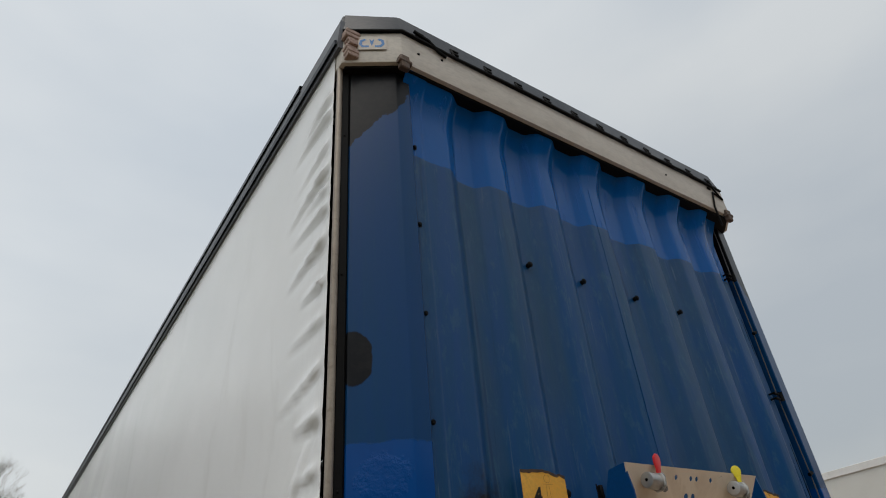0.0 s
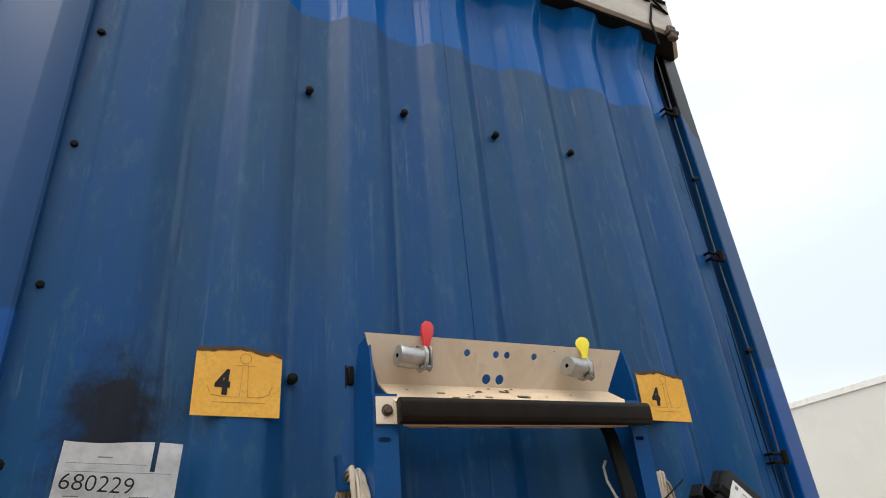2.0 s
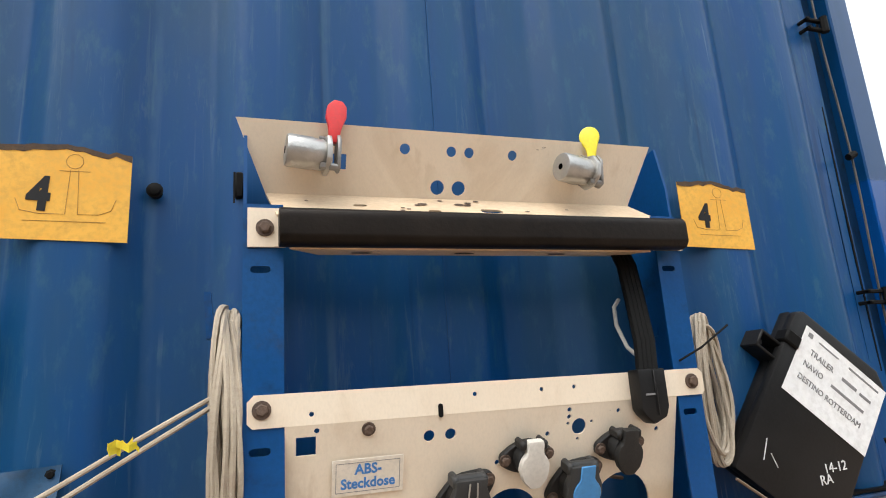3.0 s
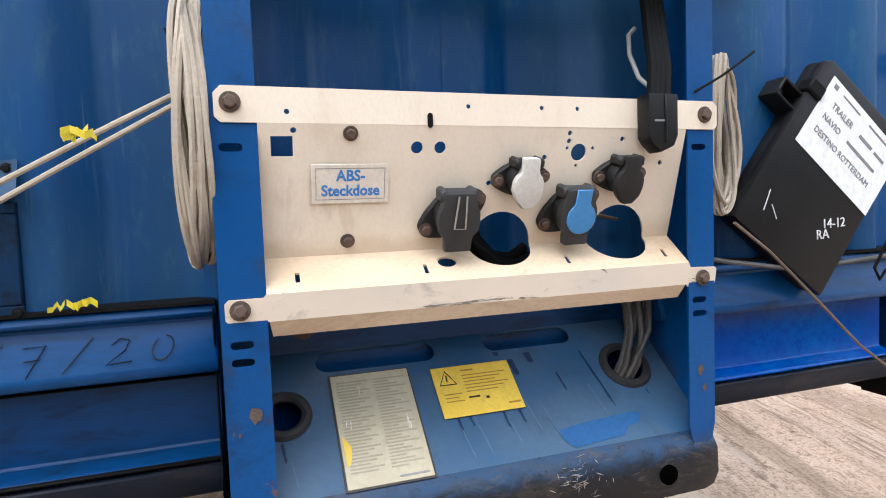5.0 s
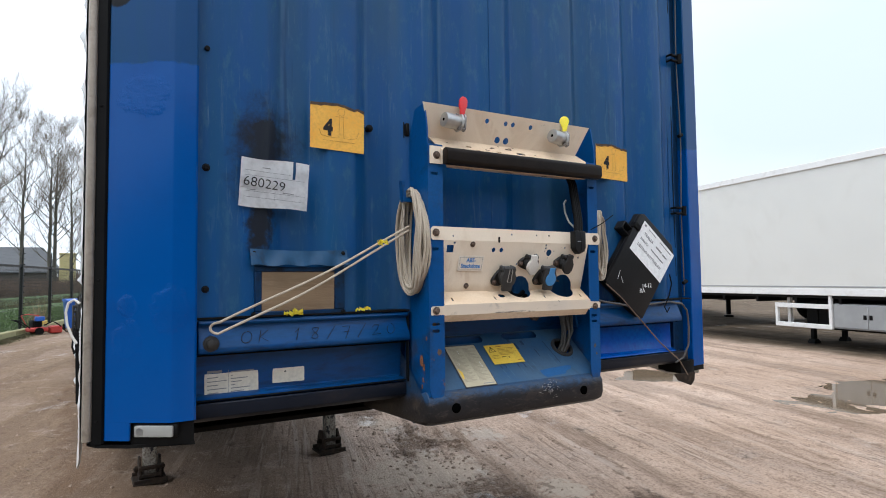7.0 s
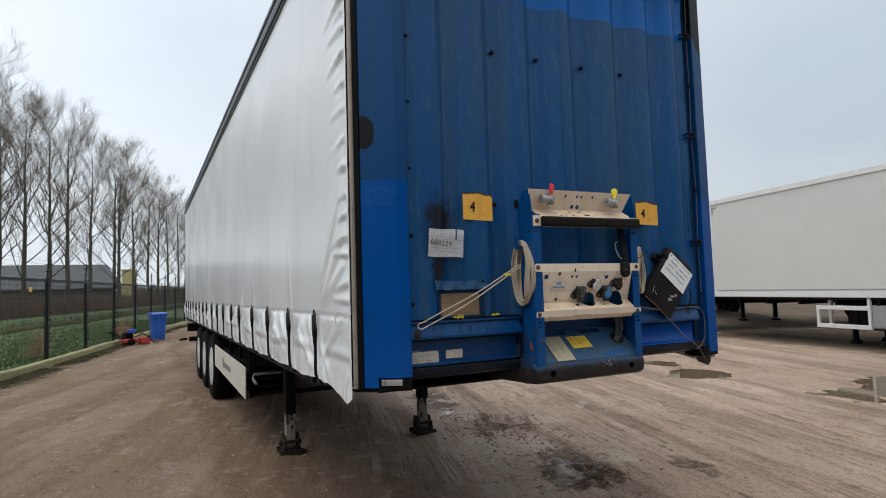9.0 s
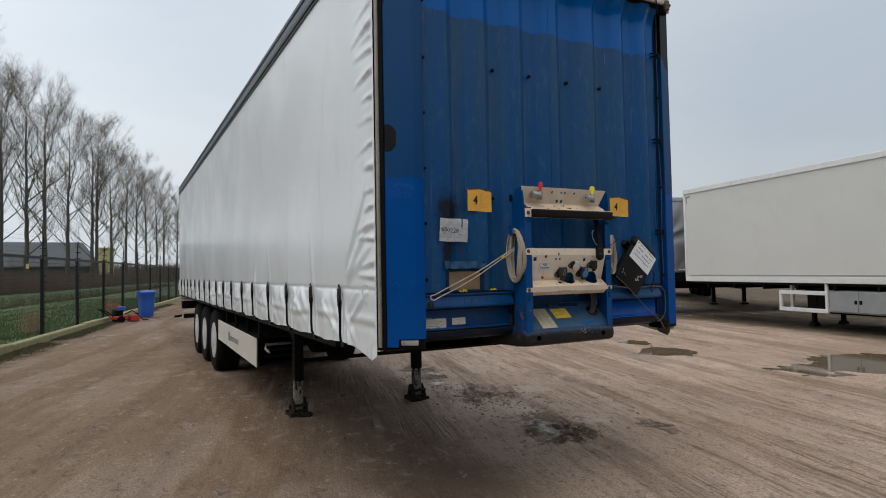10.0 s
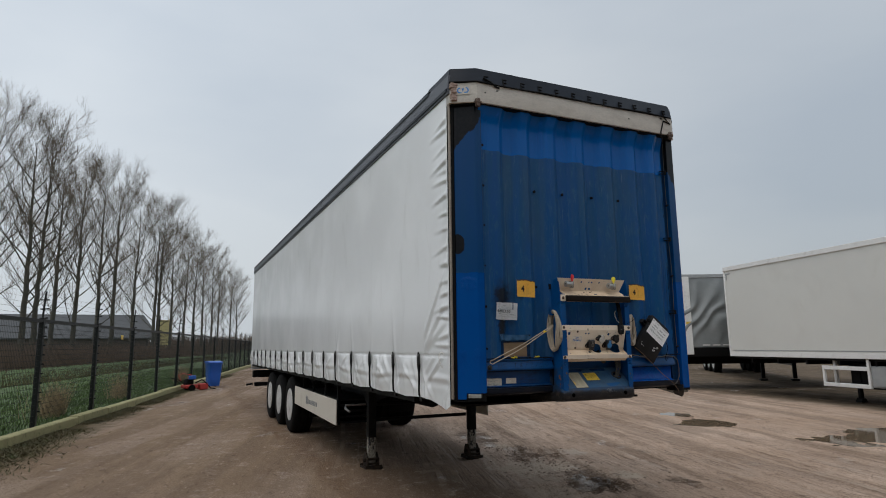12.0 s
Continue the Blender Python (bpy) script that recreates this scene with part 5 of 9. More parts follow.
bmesh.ops.recalc_face_normals(bm, faces=bm.faces[:])
bmesh.ops.solidify(bm, geom=bm.faces[:], thickness=-0.003)
front_wall = part("front_wall", bm, PANEL_PAINT, trailer, "corrugated blue steel wall, chalky below and freshly painted above", 50)
# overlapping weld seam between two sheets
bm = bm_new()
box(bm, 0.028, 0.034, -0.0125, -0.004, 1.5, 3.53)
part("weld_seam", bm, PANEL_PAINT, front_wall)
# bolts
bm = bm_new()
lathe(bm, ((0.012, 0), (0.012, 0.003), (0.008, 0.004), (0.008, 0.009), (0.006, 0.011)), (0, 0, 0), (0, -1, 0), 8)
bolt0 = mesh_of("bolt", bm, SEAL, 30)
bm = bm_new()
lathe(bm, ((0.010, -0.036), (0.010, 0), (0.013, 0.001), (0.013, 0.003), (0.009, 0.004), (0.009, 0.008), (0.007, 0.009)), (0, 0, 0), (0, -1, 0), 12)
stud0 = mesh_of("bolt", bm, SEAL, 30)
for x, y, z in [(-0.972, -0.012, z) for z in (3.353, 2.987, 2.637, 2.287, 1.94, 1.591)] + [(x, 0.018, 2.992) for x in (-0.43, -0.126, 0.212, 0.529)] + \
        [(-0.452, 0.015, 2.122)]:
    o = new("bolt", bolt0 if x < -0.9 else stud0)
    o.parent, o.matrix_basis = front_wall, pose(x, y, z, 0, random.uniform(0, 60), 0)


# --- corner posts
def upright(name, pts, z0, z1, material, parent, label="", smooth=25, cuts=16):
    """A folded sheet or bar, the same all the way up, with a slight wave in it."""
    bm = bm_new()
    rows = []
    for q in range(cuts + 1):
        z = z0 + (z1 - z0) * q / cuts
        d = 0.0015 * noise.noise(Vector((pts[0][0] * 3, 5, z * 2.1)))
        rows.append([bm.verts.new((x, y + d, z)) for x, y in pts])
    for a, b in zip(rows, rows[1:]):
        for i in range(len(pts)):
            bm.faces.new((a[i], a[(i + 1) % len(pts)], b[(i + 1) % len(pts)], b[i]))
    bm.faces.new(rows[0])
    bm.faces.new(rows[-1])
    bmesh.ops.recalc_face_normals(bm, faces=bm.faces[:])
    return part(name, bm, material, parent, label, smooth)


# the near post: a slanted face, a narrow front face and a return to the wall
NEAR = [(-1.219, 0.070), (-1.213, 0.049), (-1.064, -0.050), (-1.058, -0.052), (-1.004, -0.052), (-0.998, -0.046), (-0.998, 0.012), (-1.10, 0.10), (-1.215, 0.10)]
post = upright("corner_post", NEAR, 1.236, 3.74, POST_PAINT, trailer, "angled blue corner post with peeled grey primer")
upright("post_toe", [(-1.219, 0.070), (-1.213, 0.049), (-1.158, 0.0105), (-1.154, 0.012), (-1.154, 0.09), (-1.215, 0.10)], 1.188, 1.2365, POST_PAINT, post, "", 25, 2)
upright("rubber_strip", [(-1.213, 0.056), (-1.222, 0.050), (-1.243, 0.056), (-1.247, 0.064), (-1.247, 0.12), (-1.213, 0.12)], 1.18, 3.72, SEAL, post, "black rubber strip")
for z in (1.24, 1.62, 2.10, 2.75, 3.35):
    o = new("rivet", bolt0)
    o.parent, o.matrix_basis = post, pose(-1.233, 0.055, z, 0, 0, 18) @ Matrix.Diagonal((0.45, 0.45, 0.45, 1))
# notch at its foot with the front marker lamp
bm = bm_new()
prism(bm, [(-1.153, 0.020), (-1.069, -0.040), (-1.002, -0.042), (-1.002, 0.12), (-1.153, 0.12)], "z", 1.176, 1.236)
part("lamp_recess", bm, BLACK, post, "black recess behind the lamp")
upright("post_foot", [(-1.255, 0.10), (-1.235, 0.062), (-1.158, 0.008), (-1.0, -0.045), (-1.0, 0.14), (-1.255, 0.14)], 1.169, 1.177, BLACK, post, "", 25, 1)
bm = bm_new()
box(bm, -0.062, 0.062, -0.010, 0.012, -0.019, 0.019, 0.005)
lamp = part("marker_lamp", bm, BLACK, trailer, "clear front marker lamp in a black housing")
lamp.matrix_basis = pose(-1.094, -0.014, 1.214, 0, 0, -34)
bm = bm_new()
box(bm, -0.050, 0.055, -0.020, -0.009, -0.015, 0.015, 0.004, 2)
part("lens", bm, LENS, lamp, "clear lens")
bm = bm_new()
cyl(bm, (-0.034, -0.0205, 0.0), (-0.034, -0.0215, 0.0), 0.010, 14)
part("bulb_window", bm, ZINC, lamp, "round grey bulb window")

# the far post: a flat face beside a dark channel that holds the cable
FAR = [(1.187, 0.012), (1.192, 0.009), (1.286, 0.025), (1.292, 0.030), (1.290, 0.10), (1.187, 0.10)]
post_far = upright("corner_post", FAR, 1.190, 3.74, POST_PAINT, trailer, "flat blue corner post beside a dark channel")
# the channel's shade is painted in as a darker blue
upright("channel_back", [(1.079, 0.030), (1.108, 0.044), (1.186, 0.060), (1.186, 0.10), (1.079, 0.10)], 1.25, 3.74, GRIMY_SHADE_BLUE, post_far, "channel beside the post, painted dark for its shade")
upright("channel_seal", [(1.106, 0.046), (1.108, 0.030), (1.113, 0.030), (1.115, 0.049)], 1.40, 3.72, SEAL, post_far, "black sealing strip")
upright("post_foot", [(1.10, 0.03), (1.19, 0.014), (1.290, 0.030), (1.290, 0.14), (1.10, 0.14)], 1.166, 1.1905, BLACK, post_far, "black foot of the post", 25, 2)
upright("channel_foot", [(1.085, 0.0), (1.11, -0.012), (1.165, -0.010), (1.186, 0.006), (1.186, 0.09), (1.085, 0.09)], 1.165, 1.222, BLACK, post_far, "black rounded foot of the channel", 40, 2)

# cable clips and a cable in the channel
for z in (3.335, 2.645, 1.918):
    bm = bm_new()
    for dz in (-0.013, 0.013):
        box(bm, 1.086, 1.152, 0.0, 0.012, z + dz - 0.0045, z + dz + 0.0045, 0.002)
        box(bm, 1.086, 1.094, -0.004, 0.044, z + dz - 0.0045, z + dz + 0.0045, 0.002)
    cyl(bm, (1.142, -0.002, z - 0.022), (1.142, -0.002, z + 0.022), 0.010, 8)
    part("cable_clip", bm, BLACK, trailer)
bm = bm_new()
tube(bm, [(1.142 + 0.004 * math.sin(z * 9), 0.012 + 0.003 * math.sin(z * 5), z) for z in [1.52 + 2.2 * i / 40 for i in range(41)]], 0.0030, 6)
part("cable", bm, CONDUIT, trailer, "thin brown cable clipped along the channel")
for z in (2.995, 2.277, 1.585):
    bm = bm_new()
    cyl(bm, (1.126, 0.004, z - 0.006), (1.148, 0.002, z + 0.004), 0.009, 8)
    part("cable_tie", bm, BLACK, trailer)

# --- header beam, roof front and side rails
def cap_profile(inset=0.0, back=0.35):
    return [(-1.268 + inset, back), (-1.268 + inset, 0.022 + inset * 0.5), (-1.062 + inset * 0.3, -0.104 + inset), (1.168 - inset * 0.3, -0.104 + inset), (1.290 - inset, 0.0 + inset * 0.5), (1.290 - inset, back)]


bm = bm_new()
prism(bm, cap_profile(0.0), "z", 3.705, 3.885, 0.006, 2)
header = part("header_beam", bm, HEADER, trailer, "grimy off-white header beam across the front")
bm = bm_new()
prism(bm, cap_profile(0.02, 0.3), "z", 3.693, 3.707)
part("underside_lip", bm, BLACK, header)
# bent, rusted end of the beam
for s in (-1, 1):
    bm = bm_new()
    rnd = random.Random(4 + s)
    for i in range(7):
        z = 3.72 + 0.023 * i
        w = rnd.uniform(0.020, 0.036)
        box(bm, s * 1.236 - w, s * 1.236 + w, -0.014 - rnd.uniform(0, 0.014), 0.03, z, z + 0.024, 0.004)
    part("bent_edge", bm, RUST_PALE, header, "torn rusty end of the beam")
# rivets and a hinge eye on the beam
for x, z in ((-0.98, 3.80), (-0.86, 3.835), (0.62, 3.80)):
    o = new("rivet", bolt0)
    o.parent, o.matrix_basis = header, pose(x, -0.103, z) @ Matrix.Diagonal((0.6, 0.6, 0.6, 1))
for s in (-1, 1):
    bm = bm_new()
    bx = -1.055 if s < 0 else 1.14
    cyl(bm, (bx - 0.03, -0.108, 3.70), (bx + 0.03, -0.108, 3.70), 0.013, 10)
    box(bm, bx - 0.022, bx + 0.022, -0.118, -0.09, 3.66, 3.735, 0.005)
    part("hinge", bm, RUSTY, header, "rusty hinge under the beam")
# crown-shaped badge, drawn as plain shapes
badge = pose(-1.165, -0.042, 3.815, 90, 0, -31.5)
bm = bm_new()
box(bm, -0.060, 0.060, -0.040, 0.040, 0, 0.0012)
b0 = part("badge", bm, HEADER, header, "pale sticker with a blue emblem")
b0.matrix_basis = badge @ pose(0, 0, 0.004)
bm = bm_new()
for a in (-1, 1):
    prism(bm, [(a * x, y) for x, y in ((0.012, -0.026), (0.040, -0.026), (0.052, -0.008), (0.048, 0.016), (0.030, 0.026), (0.022, 0.018), (0.038, 0.010), (0.040, -0.008), (0.032, -0.016), (0.012, -0.016))], "z", 0.0012, 0.002)
prism(bm, [(-0.010, 0.024), (-0.005, -0.004), (0, -0.018), (0.005, -0.004), (0.010, 0.024), (0, 0.012)], "z", 0.0012, 0.002)
part("emblem", bm, BLUE_INK, b0)

# dark roof tarp with its turned-down front edge
bm = bm_new()
outer = cap_profile(-0.004, 0.5)
lo = [bm.verts.new((x, y, 3.885)) for x, y in outer]
hi = [bm.verts.new((x * 0.99, y + 0.030 if i in (2, 3) else y + 0.01, 4.03)) for i, (x, y) in enumerate(outer)]
n = len(outer)
for i in range(n):
    bm.faces.new((lo[i], lo[(i + 1) % n], hi[(i + 1) % n], hi[i]))
bm.faces.new(hi)
bm.faces.new(lo[::-1])
bmesh.ops.recalc_face_normals(bm, faces=bm.faces[:])
bmesh.ops.bevel(bm, geom=bm.edges[:], offset=0.006, segments=2, affect="EDGES")
roof_front = part("roof_front_flap", bm, TARP_DARK, trailer, "dark blue tarp edge over the front of the roof")
bm = bm_new()
tube(bm, [(x, y - 0.006, 3.888 + 0.008 * math.sin(9 * x)) for x, y in ((-1.27, 0.02), (-1.06, -0.108), (-0.8, -0.108), (-0.4, -0.108), (0, -0.108), (0.4, -0.108), (0.8, -0.108), (1.15, -0.108))], 0.007, 6)
part("tensioning_cord", bm, SEAL, roof_front, "black cord along the flap")
bm = bm_new()
box(bm, -0.006, 0.006, -0.014, 0.0, -0.035, 0.035, 0.002)
box(bm, -0.006, 0.040, -0.016, -0.006, 0.026, 0.036, 0.002)
box(bm, -0.006, 0.034, -0.016, -0.006, -0.006, 0.004, 0.002)
box(bm, -0.010, 0.026, -0.012, -0.002, -0.04, -0.03, 0.002)
hook0 = mesh_of("hook", bm, BLACK, 30)
for i in range(12):
    x = -0.98 + 0.186 * i
    o = new("hook", hook0)
    o.parent, o.matrix_basis = roof_front, pose(x, -0.092, 3.922, -14, random.uniform(-6, 6), 0)
for pts, r in (([(-1.0, -0.11, 3.93), (-0.93, -0.118, 3.90), (-0.88, -0.113, 3.87), (-0.84, -0.112, 3.86)], 0.008),
               ([(1.06, -0.108, 3.93), (1.09, -0.112, 3.86), (1.15, -0.108, 3.82), (1.06, -0.11, 3.84), (1.02, -0.108, 3.72), (1.04, -0.10, 3.60)], 0.006),
               ([(1.02, -0.112, 3.86), (1.2, -0.06, 3.88), (1.26, 0.0, 3.80), (1.27, 0.0, 3.72)], 0.006)):
    part("loose_cord", tube(bm_new(), pts, r, 6), SEAL, roof_front, "loose black cord end")

# roof and rails
bm = bm_new()
secs = []
for i in range(41):
    y = 0.45 + (LEN - 0.45) * i / 40
    sag = 0.012 * math.cos(i * 1.57)
    secs.append([bm.verts.new((x, y, z)) for x, z in ((-1.287, 3.945), (-1.284, 3.985), (-1.2, 4.0 + sag), (0, 4.01 + sag), (1.2, 4.0 + sag), (1.284, 3.985), (1.287, 3.945))])
for a, b in zip(secs, secs[1:]):
    for j in range(6):
        bm.faces.new((a[j], a[j + 1], b[j + 1], b[j]))
bmesh.ops.recalc_face_normals(bm, faces=bm.faces[:])
part("roof", bm, TARP_DARK, trailer, "dark tarpaulin roof")
for s in (-1, 1):
    bm = bm_new()
    prism(bm, [(s * x, z) for x, z in ((1.225, 3.79), (1.284, 3.79), (1.288, 3.83), (1.284, 3.88), (1.276, 3.965), (1.225, 3.965))], "y", 0.02, LEN)
    part("side_rail", bm, ROOF_SIDE, trailer, "grey-blue roof rail")
    bm = bm_new()
    prism(bm, [(s * x, z) for x, z in ((1.284, 3.815), (1.296, 3.81), (1.298, 3.835), (1.284, 3.84))], "y", 0.03, LEN)
    part("rail_lip", bm, TARP_DARK, trailer, "dark rail lip")

# --- curtains
STRAP_Y = [0.72, 1.42] + [0.66 + 0.785 * i for i in range(2, 17)]


rnd_c = random.Random(77)
CREASES, cz = [], 1.62
while cz < 3.66:
    CREASES.append((cz, rnd_c.uniform(0.20, 0.42), rnd_c.uniform(0.016, 0.030), rnd_c.uniform(0.014, 0.024), rnd_c.uniform(-0.16, 0.06)))
    cz += rnd_c.uniform(0.085, 0.17)
# long slack folds that fall from the front edge towards the first straps: (height at the edge, slope, length, depth)
FOLDS = ((2.35, -1.15, 0.55, 0.009), (2.05, -0.80, 0.50, 0.010), (1.85, -0.45, 0.55, 0.009))


HEM_CREASES = [[(rnd_c.uniform(0.08, 0.72), rnd_c.uniform(0.2, 0.8), rnd_c.choice((-1, 1)) * rnd_c.uniform(0.15, 0.55), rnd_c.uniform(0.010, 0.022)) for _ in range(5)] for _ in range(17)]


def curtain_x(y, z):
    """Outward bulge of the sheet at a place."""
    low = max(0.0, (2.15 - z) / 0.9)
    b = 0.0028 * noise.noise(Vector((y * 0.6, z * 0.8, 1.0)))
    b += 0.010 * min(low, 1.3) * noise.noise(Vector((y * 1.3, z * 1.1, 7.0)))
    # short creases pulled by the front pole
    for c, ln, amp, wd, slope in CREASES:
        e = 1.0 - (y - 0.08) / ln
        d = (z - c - slope * (y - 0.08)) / wd
        if e > 0 and abs(d) < 4:
            b += amp * e * (math.exp(-abs(d) * 1.1) - 0.6 * math.exp(-abs(d + 1.6) * 1.1))
    for c, slope, ln, amp in FOLDS:
        e = 1.0 - (y - 0.08) / ln
        if e > 0 and z > 1.5:
            d = (z - c - slope * (y - 0.08)) / (0.022 + 0.03 * (1 - e))
            if abs(d) < 4:
                b += amp * math.sin(math.pi * min(1.0, 0.25 + 0.75 * e)) * (math.exp(-d * d) - 0.5 * math.exp(-(d + 1.7) ** 2))
    # a few creases that rise from the straps
    for k, lean, top, amp in ((1, 0.16, 2.05, 0.009), (2, -0.12, 1.80, 0.006), (3, 0.25, 2.05, 0.008), (4, -0.20, 1.90, 0.012), (4, 0.30, 2.0, 0.006), (6, 0.10, 1.8, 0.004)):
        d = (y - STRAP_Y[k] - lean * (z - 1.55))
        if abs(d) < 0.3 and z < top:
            b += amp * math.exp(-(d / 0.035) ** 2) * max(0.0, 1 - (z - 1.5) / (top - 1.5))
    # the sewn pocket line and the loose hem below it, pinched at each strap
    b -= 0.008 * math.exp(-((z - 1.535) / 0.008) ** 2)
    if z < 1.53:
        f = min(1.0, (1.53 - z) / 0.36)
        k = min(range(len(STRAP_Y)), key=lambda q: abs(y - STRAP_Y[q]))
        near = abs(y - STRAP_Y[k])
        bay = int((y - 0.72) / 0.785) if y > 0.72 else -1
        puff = min(near / 0.34, 1.0) ** 0.6
        size = (0.8 + 0.6 * noise.noise(Vector((bay * 3.1, 4, 4)))) * (1.2 if y < 6 else 0.85) * (0.15 if bay < 0 else 1.0)
        b += (0.056 * puff - 0.022) * math.sin(f ** 0.7 * math.pi * 0.86) * size
        # a slack fold that lies across each bay
        mid = 0.50 + 0.16 * noise.noise(Vector((bay * 1.7, 2, y * 1.2)))
        d = (f - mid - 0.22 * (y - bay * 0.785 - 1.1) * noise.noise(Vector((bay * 2.3, 7, 1))) * 2) / 0.075
        b += 0.007 * puff * (math.exp(-d * d) - 0.9 * math.exp(-(d - 1.8) ** 2))
        # sharp slanting creases, different in every bay
        for c0, c1, lean, amp in HEM_CREASES[bay % len(HEM_CREASES)]:
            d = (y - 0.72 - bay * 0.785 - c0) - lean * (f - c1)
            b += amp * puff * (math.exp(-abs(d) / 0.028) - 0.5 * math.exp(-abs(d + 0.07) / 0.05)) * max(0.0, 1 - abs(f - c1) / 0.6)
        b += 0.010 * noise.noise(Vector((y * 5, z * 7, 3))) * f
        b += 0.014 * f * math.exp(-((near - 0.04 - 0.10 * f) / 0.020) ** 2)
    return b * min(1.0, max(0.0, (y - 0.07) / 0.06))


def hem_z(y):
    near = min(abs(y - s) for s in STRAP_Y)
    h = 1.165 - 0.018 * min(near / 0.39, 1.0)
    if y < 0.62:
        h -= 0.070 * ((0.62 - y) / 0.55) ** 2 if y > 0.16 else 0.052 - 0.5 * (0.16 - y)
    return h


for s in (-1, 1):
    bm = bm_new()
    ny, nz = (420, 190) if s < 0 else (80, 16)
    yy = [(0.075 if s < 0 else 0.07) + (LEN - 0.10) * (i / ny) ** (1.55 if s < 0 else 1) for i in range(ny + 1)]
    rows = []
    for j in range(nz + 1):
        f = j / nz
        row = []
        for y in yy:
            z = hem_z(y) + (3.80 - hem_z(y)) * f ** 1.15
            row.append(bm.verts.new((s * (1.272 + curtain_x(y, z)) + (0.034 if s > 0 else 0), y, z)))
        rows.append(row)
    for a, b in zip(rows, rows[1:]):
        for i in range(ny):
            bm.faces.new((a[i], a[i + 1], b[i + 1], b[i]))
    bmesh.ops.recalc_face_normals(bm, faces=bm.faces[:])
    cur = part("side_curtain", bm, CURTAIN, trailer, "white tarpaulin side curtain, wrinkled at its front edge", 180)
    # pole that tightens the front edge
    bm = bm_new()
    px, py = (-1.256, 0.060) if s < 0 else (1.290, 0.072)
    tube(bm, [(px, py, 1.19), (px, py, 3.72)], 0.012 if s < 0 else 0.009, 12)
    if s < 0:
        part("tension_pole", bm, POLE, cur, "dull tan tension pole")
    else:
        part("tension_pole", bm, CURTAIN, cur, "pole wrapped in white tarpaulin")
    if s < 0:
        for y in STRAP_Y:
            bm = bm_new()
            out = max(curtain_x(y, z) for z in (1.53, 1.45, 1.36, 1.28, 1.20))
            pts = [(-1.272 - out - 0.022 + 0.008 * i / 6, y + 0.007 * math.sin(i * 1.3 + y), 1.565 - 0.064 * i) for i in range(7)] + [(-1.246, y, 1.12)]
            xs = pts[0][0] + 0.018
            twist = rnd_c.uniform(0.9, 1.3)
            ends = []
            for i, p in enumerate(pts):
                a = twist * min(1.0, i / 2.5)
                k = 0.016 if i < 3 else 0.009
                w = Vector((-k * math.sin(a), k * math.cos(a), 0))
                ends.append((bm.verts.new(Vector(p) - w), bm.verts.new(Vector(p) + w)))
            for a, b in zip(ends, ends[1:]):
                bm.faces.new((a[0], a[1], b[1], b[0]))
            bmesh.ops.remove_doubles(bm, verts=bm.verts[:], dist=0.0005)
            bmesh.ops.solidify(bm, geom=bm.faces[:], thickness=0.003)
            strap = part("strap", bm, SEAL, cur, "black webbing strap")
            bm = bm_new()
            box(bm, xs - 0.022, xs - 0.008, y - 0.019, y + 0.019, 1.445, 1.55, 0.005)
            for q in range(5):
                box(bm, xs - 0.029, xs - 0.020, y - 0.017, y + 0.017, 1.452 + 0.018 * q, 1.462 + 0.018 * q, 0.002)
            box(bm, xs - 0.034, xs - 0.026, y - 0.016, y - 0.009, 1.41, 1.535, 0.003)
            part("buckle", bm, BUCKLE, strap, "dark grey ribbed lever buckle")
            bm = bm_new()
            box(bm, -1.278, -1.262, y - 0.010, y + 0.010, 1.125, 1.16, 0.004)
            part("strap_hook", bm, BUCKLE, strap)
            bm = bm_new()
            q = pts[2]
            tube(bm, [(q[0], q[1], q[2] + 0.02), (q[0] - 0.012, q[1] - 0.020, q[2] - 0.01), (q[0] - 0.016, q[1] - 0.030, q[2] - 0.05), (q[0] - 0.010, q[1] - 0.016, q[2] - 0.075), (q[0] - 0.004, q[1] - 0.004, q[2] - 0.06)], 0.0035, 5)
            part("strap_tail", bm, SEAL, strap, "loose end of the strap")

# loose tie loop at the front edge of the curtain
bm = bm_new()
tube(bm, [(-1.278, 0.19, 1.555), (-1.292, 0.20, 1.566), (-1.306, 0.205, 1.556), (-1.312, 0.21, 1.53), (-1.308, 0.205, 1.495), (-1.296, 0.20, 1.462), (-1.284, 0.195, 1.44)], 0.0036, 8)
part("tie_loop", bm, WHITE_CAP, trailer, "pale cord loop at the curtain's front edge")

# rear doors and floor close the body
bm = bm_new()
box(bm, -1.27, 1.27, LEN - 0.06, LEN, 1.0, 3.98, 0.01)
part("rear_doors", bm, WHITE_TRIM, trailer)
bm = bm_new()
box(bm, -1.24, 1.24, 0.16, LEN - 0.06, 1.185, 1.22)
part("load_floor", bm, BLACK, trailer)
for s in (-1, 1):
    bm = bm_new()
    prism(bm, [(s * x, z) for x, z in ((1.20, 1.10), (1.245, 1.10), (1.245, 1.185), (1.20, 1.185))], "y", 0.95, LEN)
    part("floor_rail", bm, BLACK, trailer)

# --- front cross beam
BEAM = [(0.10, 1.505), (-0.018, 1.505), (-0.022, 1.492), (-0.004, 1.484), (-0.030, 1.424), (-0.028, 1.410), (0.040, 1.400), (0.048, 1.285), (0.010, 1.276), (0.008, 1.268), (0.10, 1.262)]
bm = bm_new()
prism(bm, BEAM, "x", -0.99, -0.325, 0.003)
beam = part("cross_beam", bm, BEAM_BLUE, trailer, "folded blue cross beam below the front wall")
bm = bm_new()
prism(bm, BEAM[:7] + [(0.10, 1.400)], "x", 0.425, 1.068, 0.003)
far_beam = part("cross_beam", bm, BEAM_BLUE, trailer, "faded blue cross beam below the front wall")
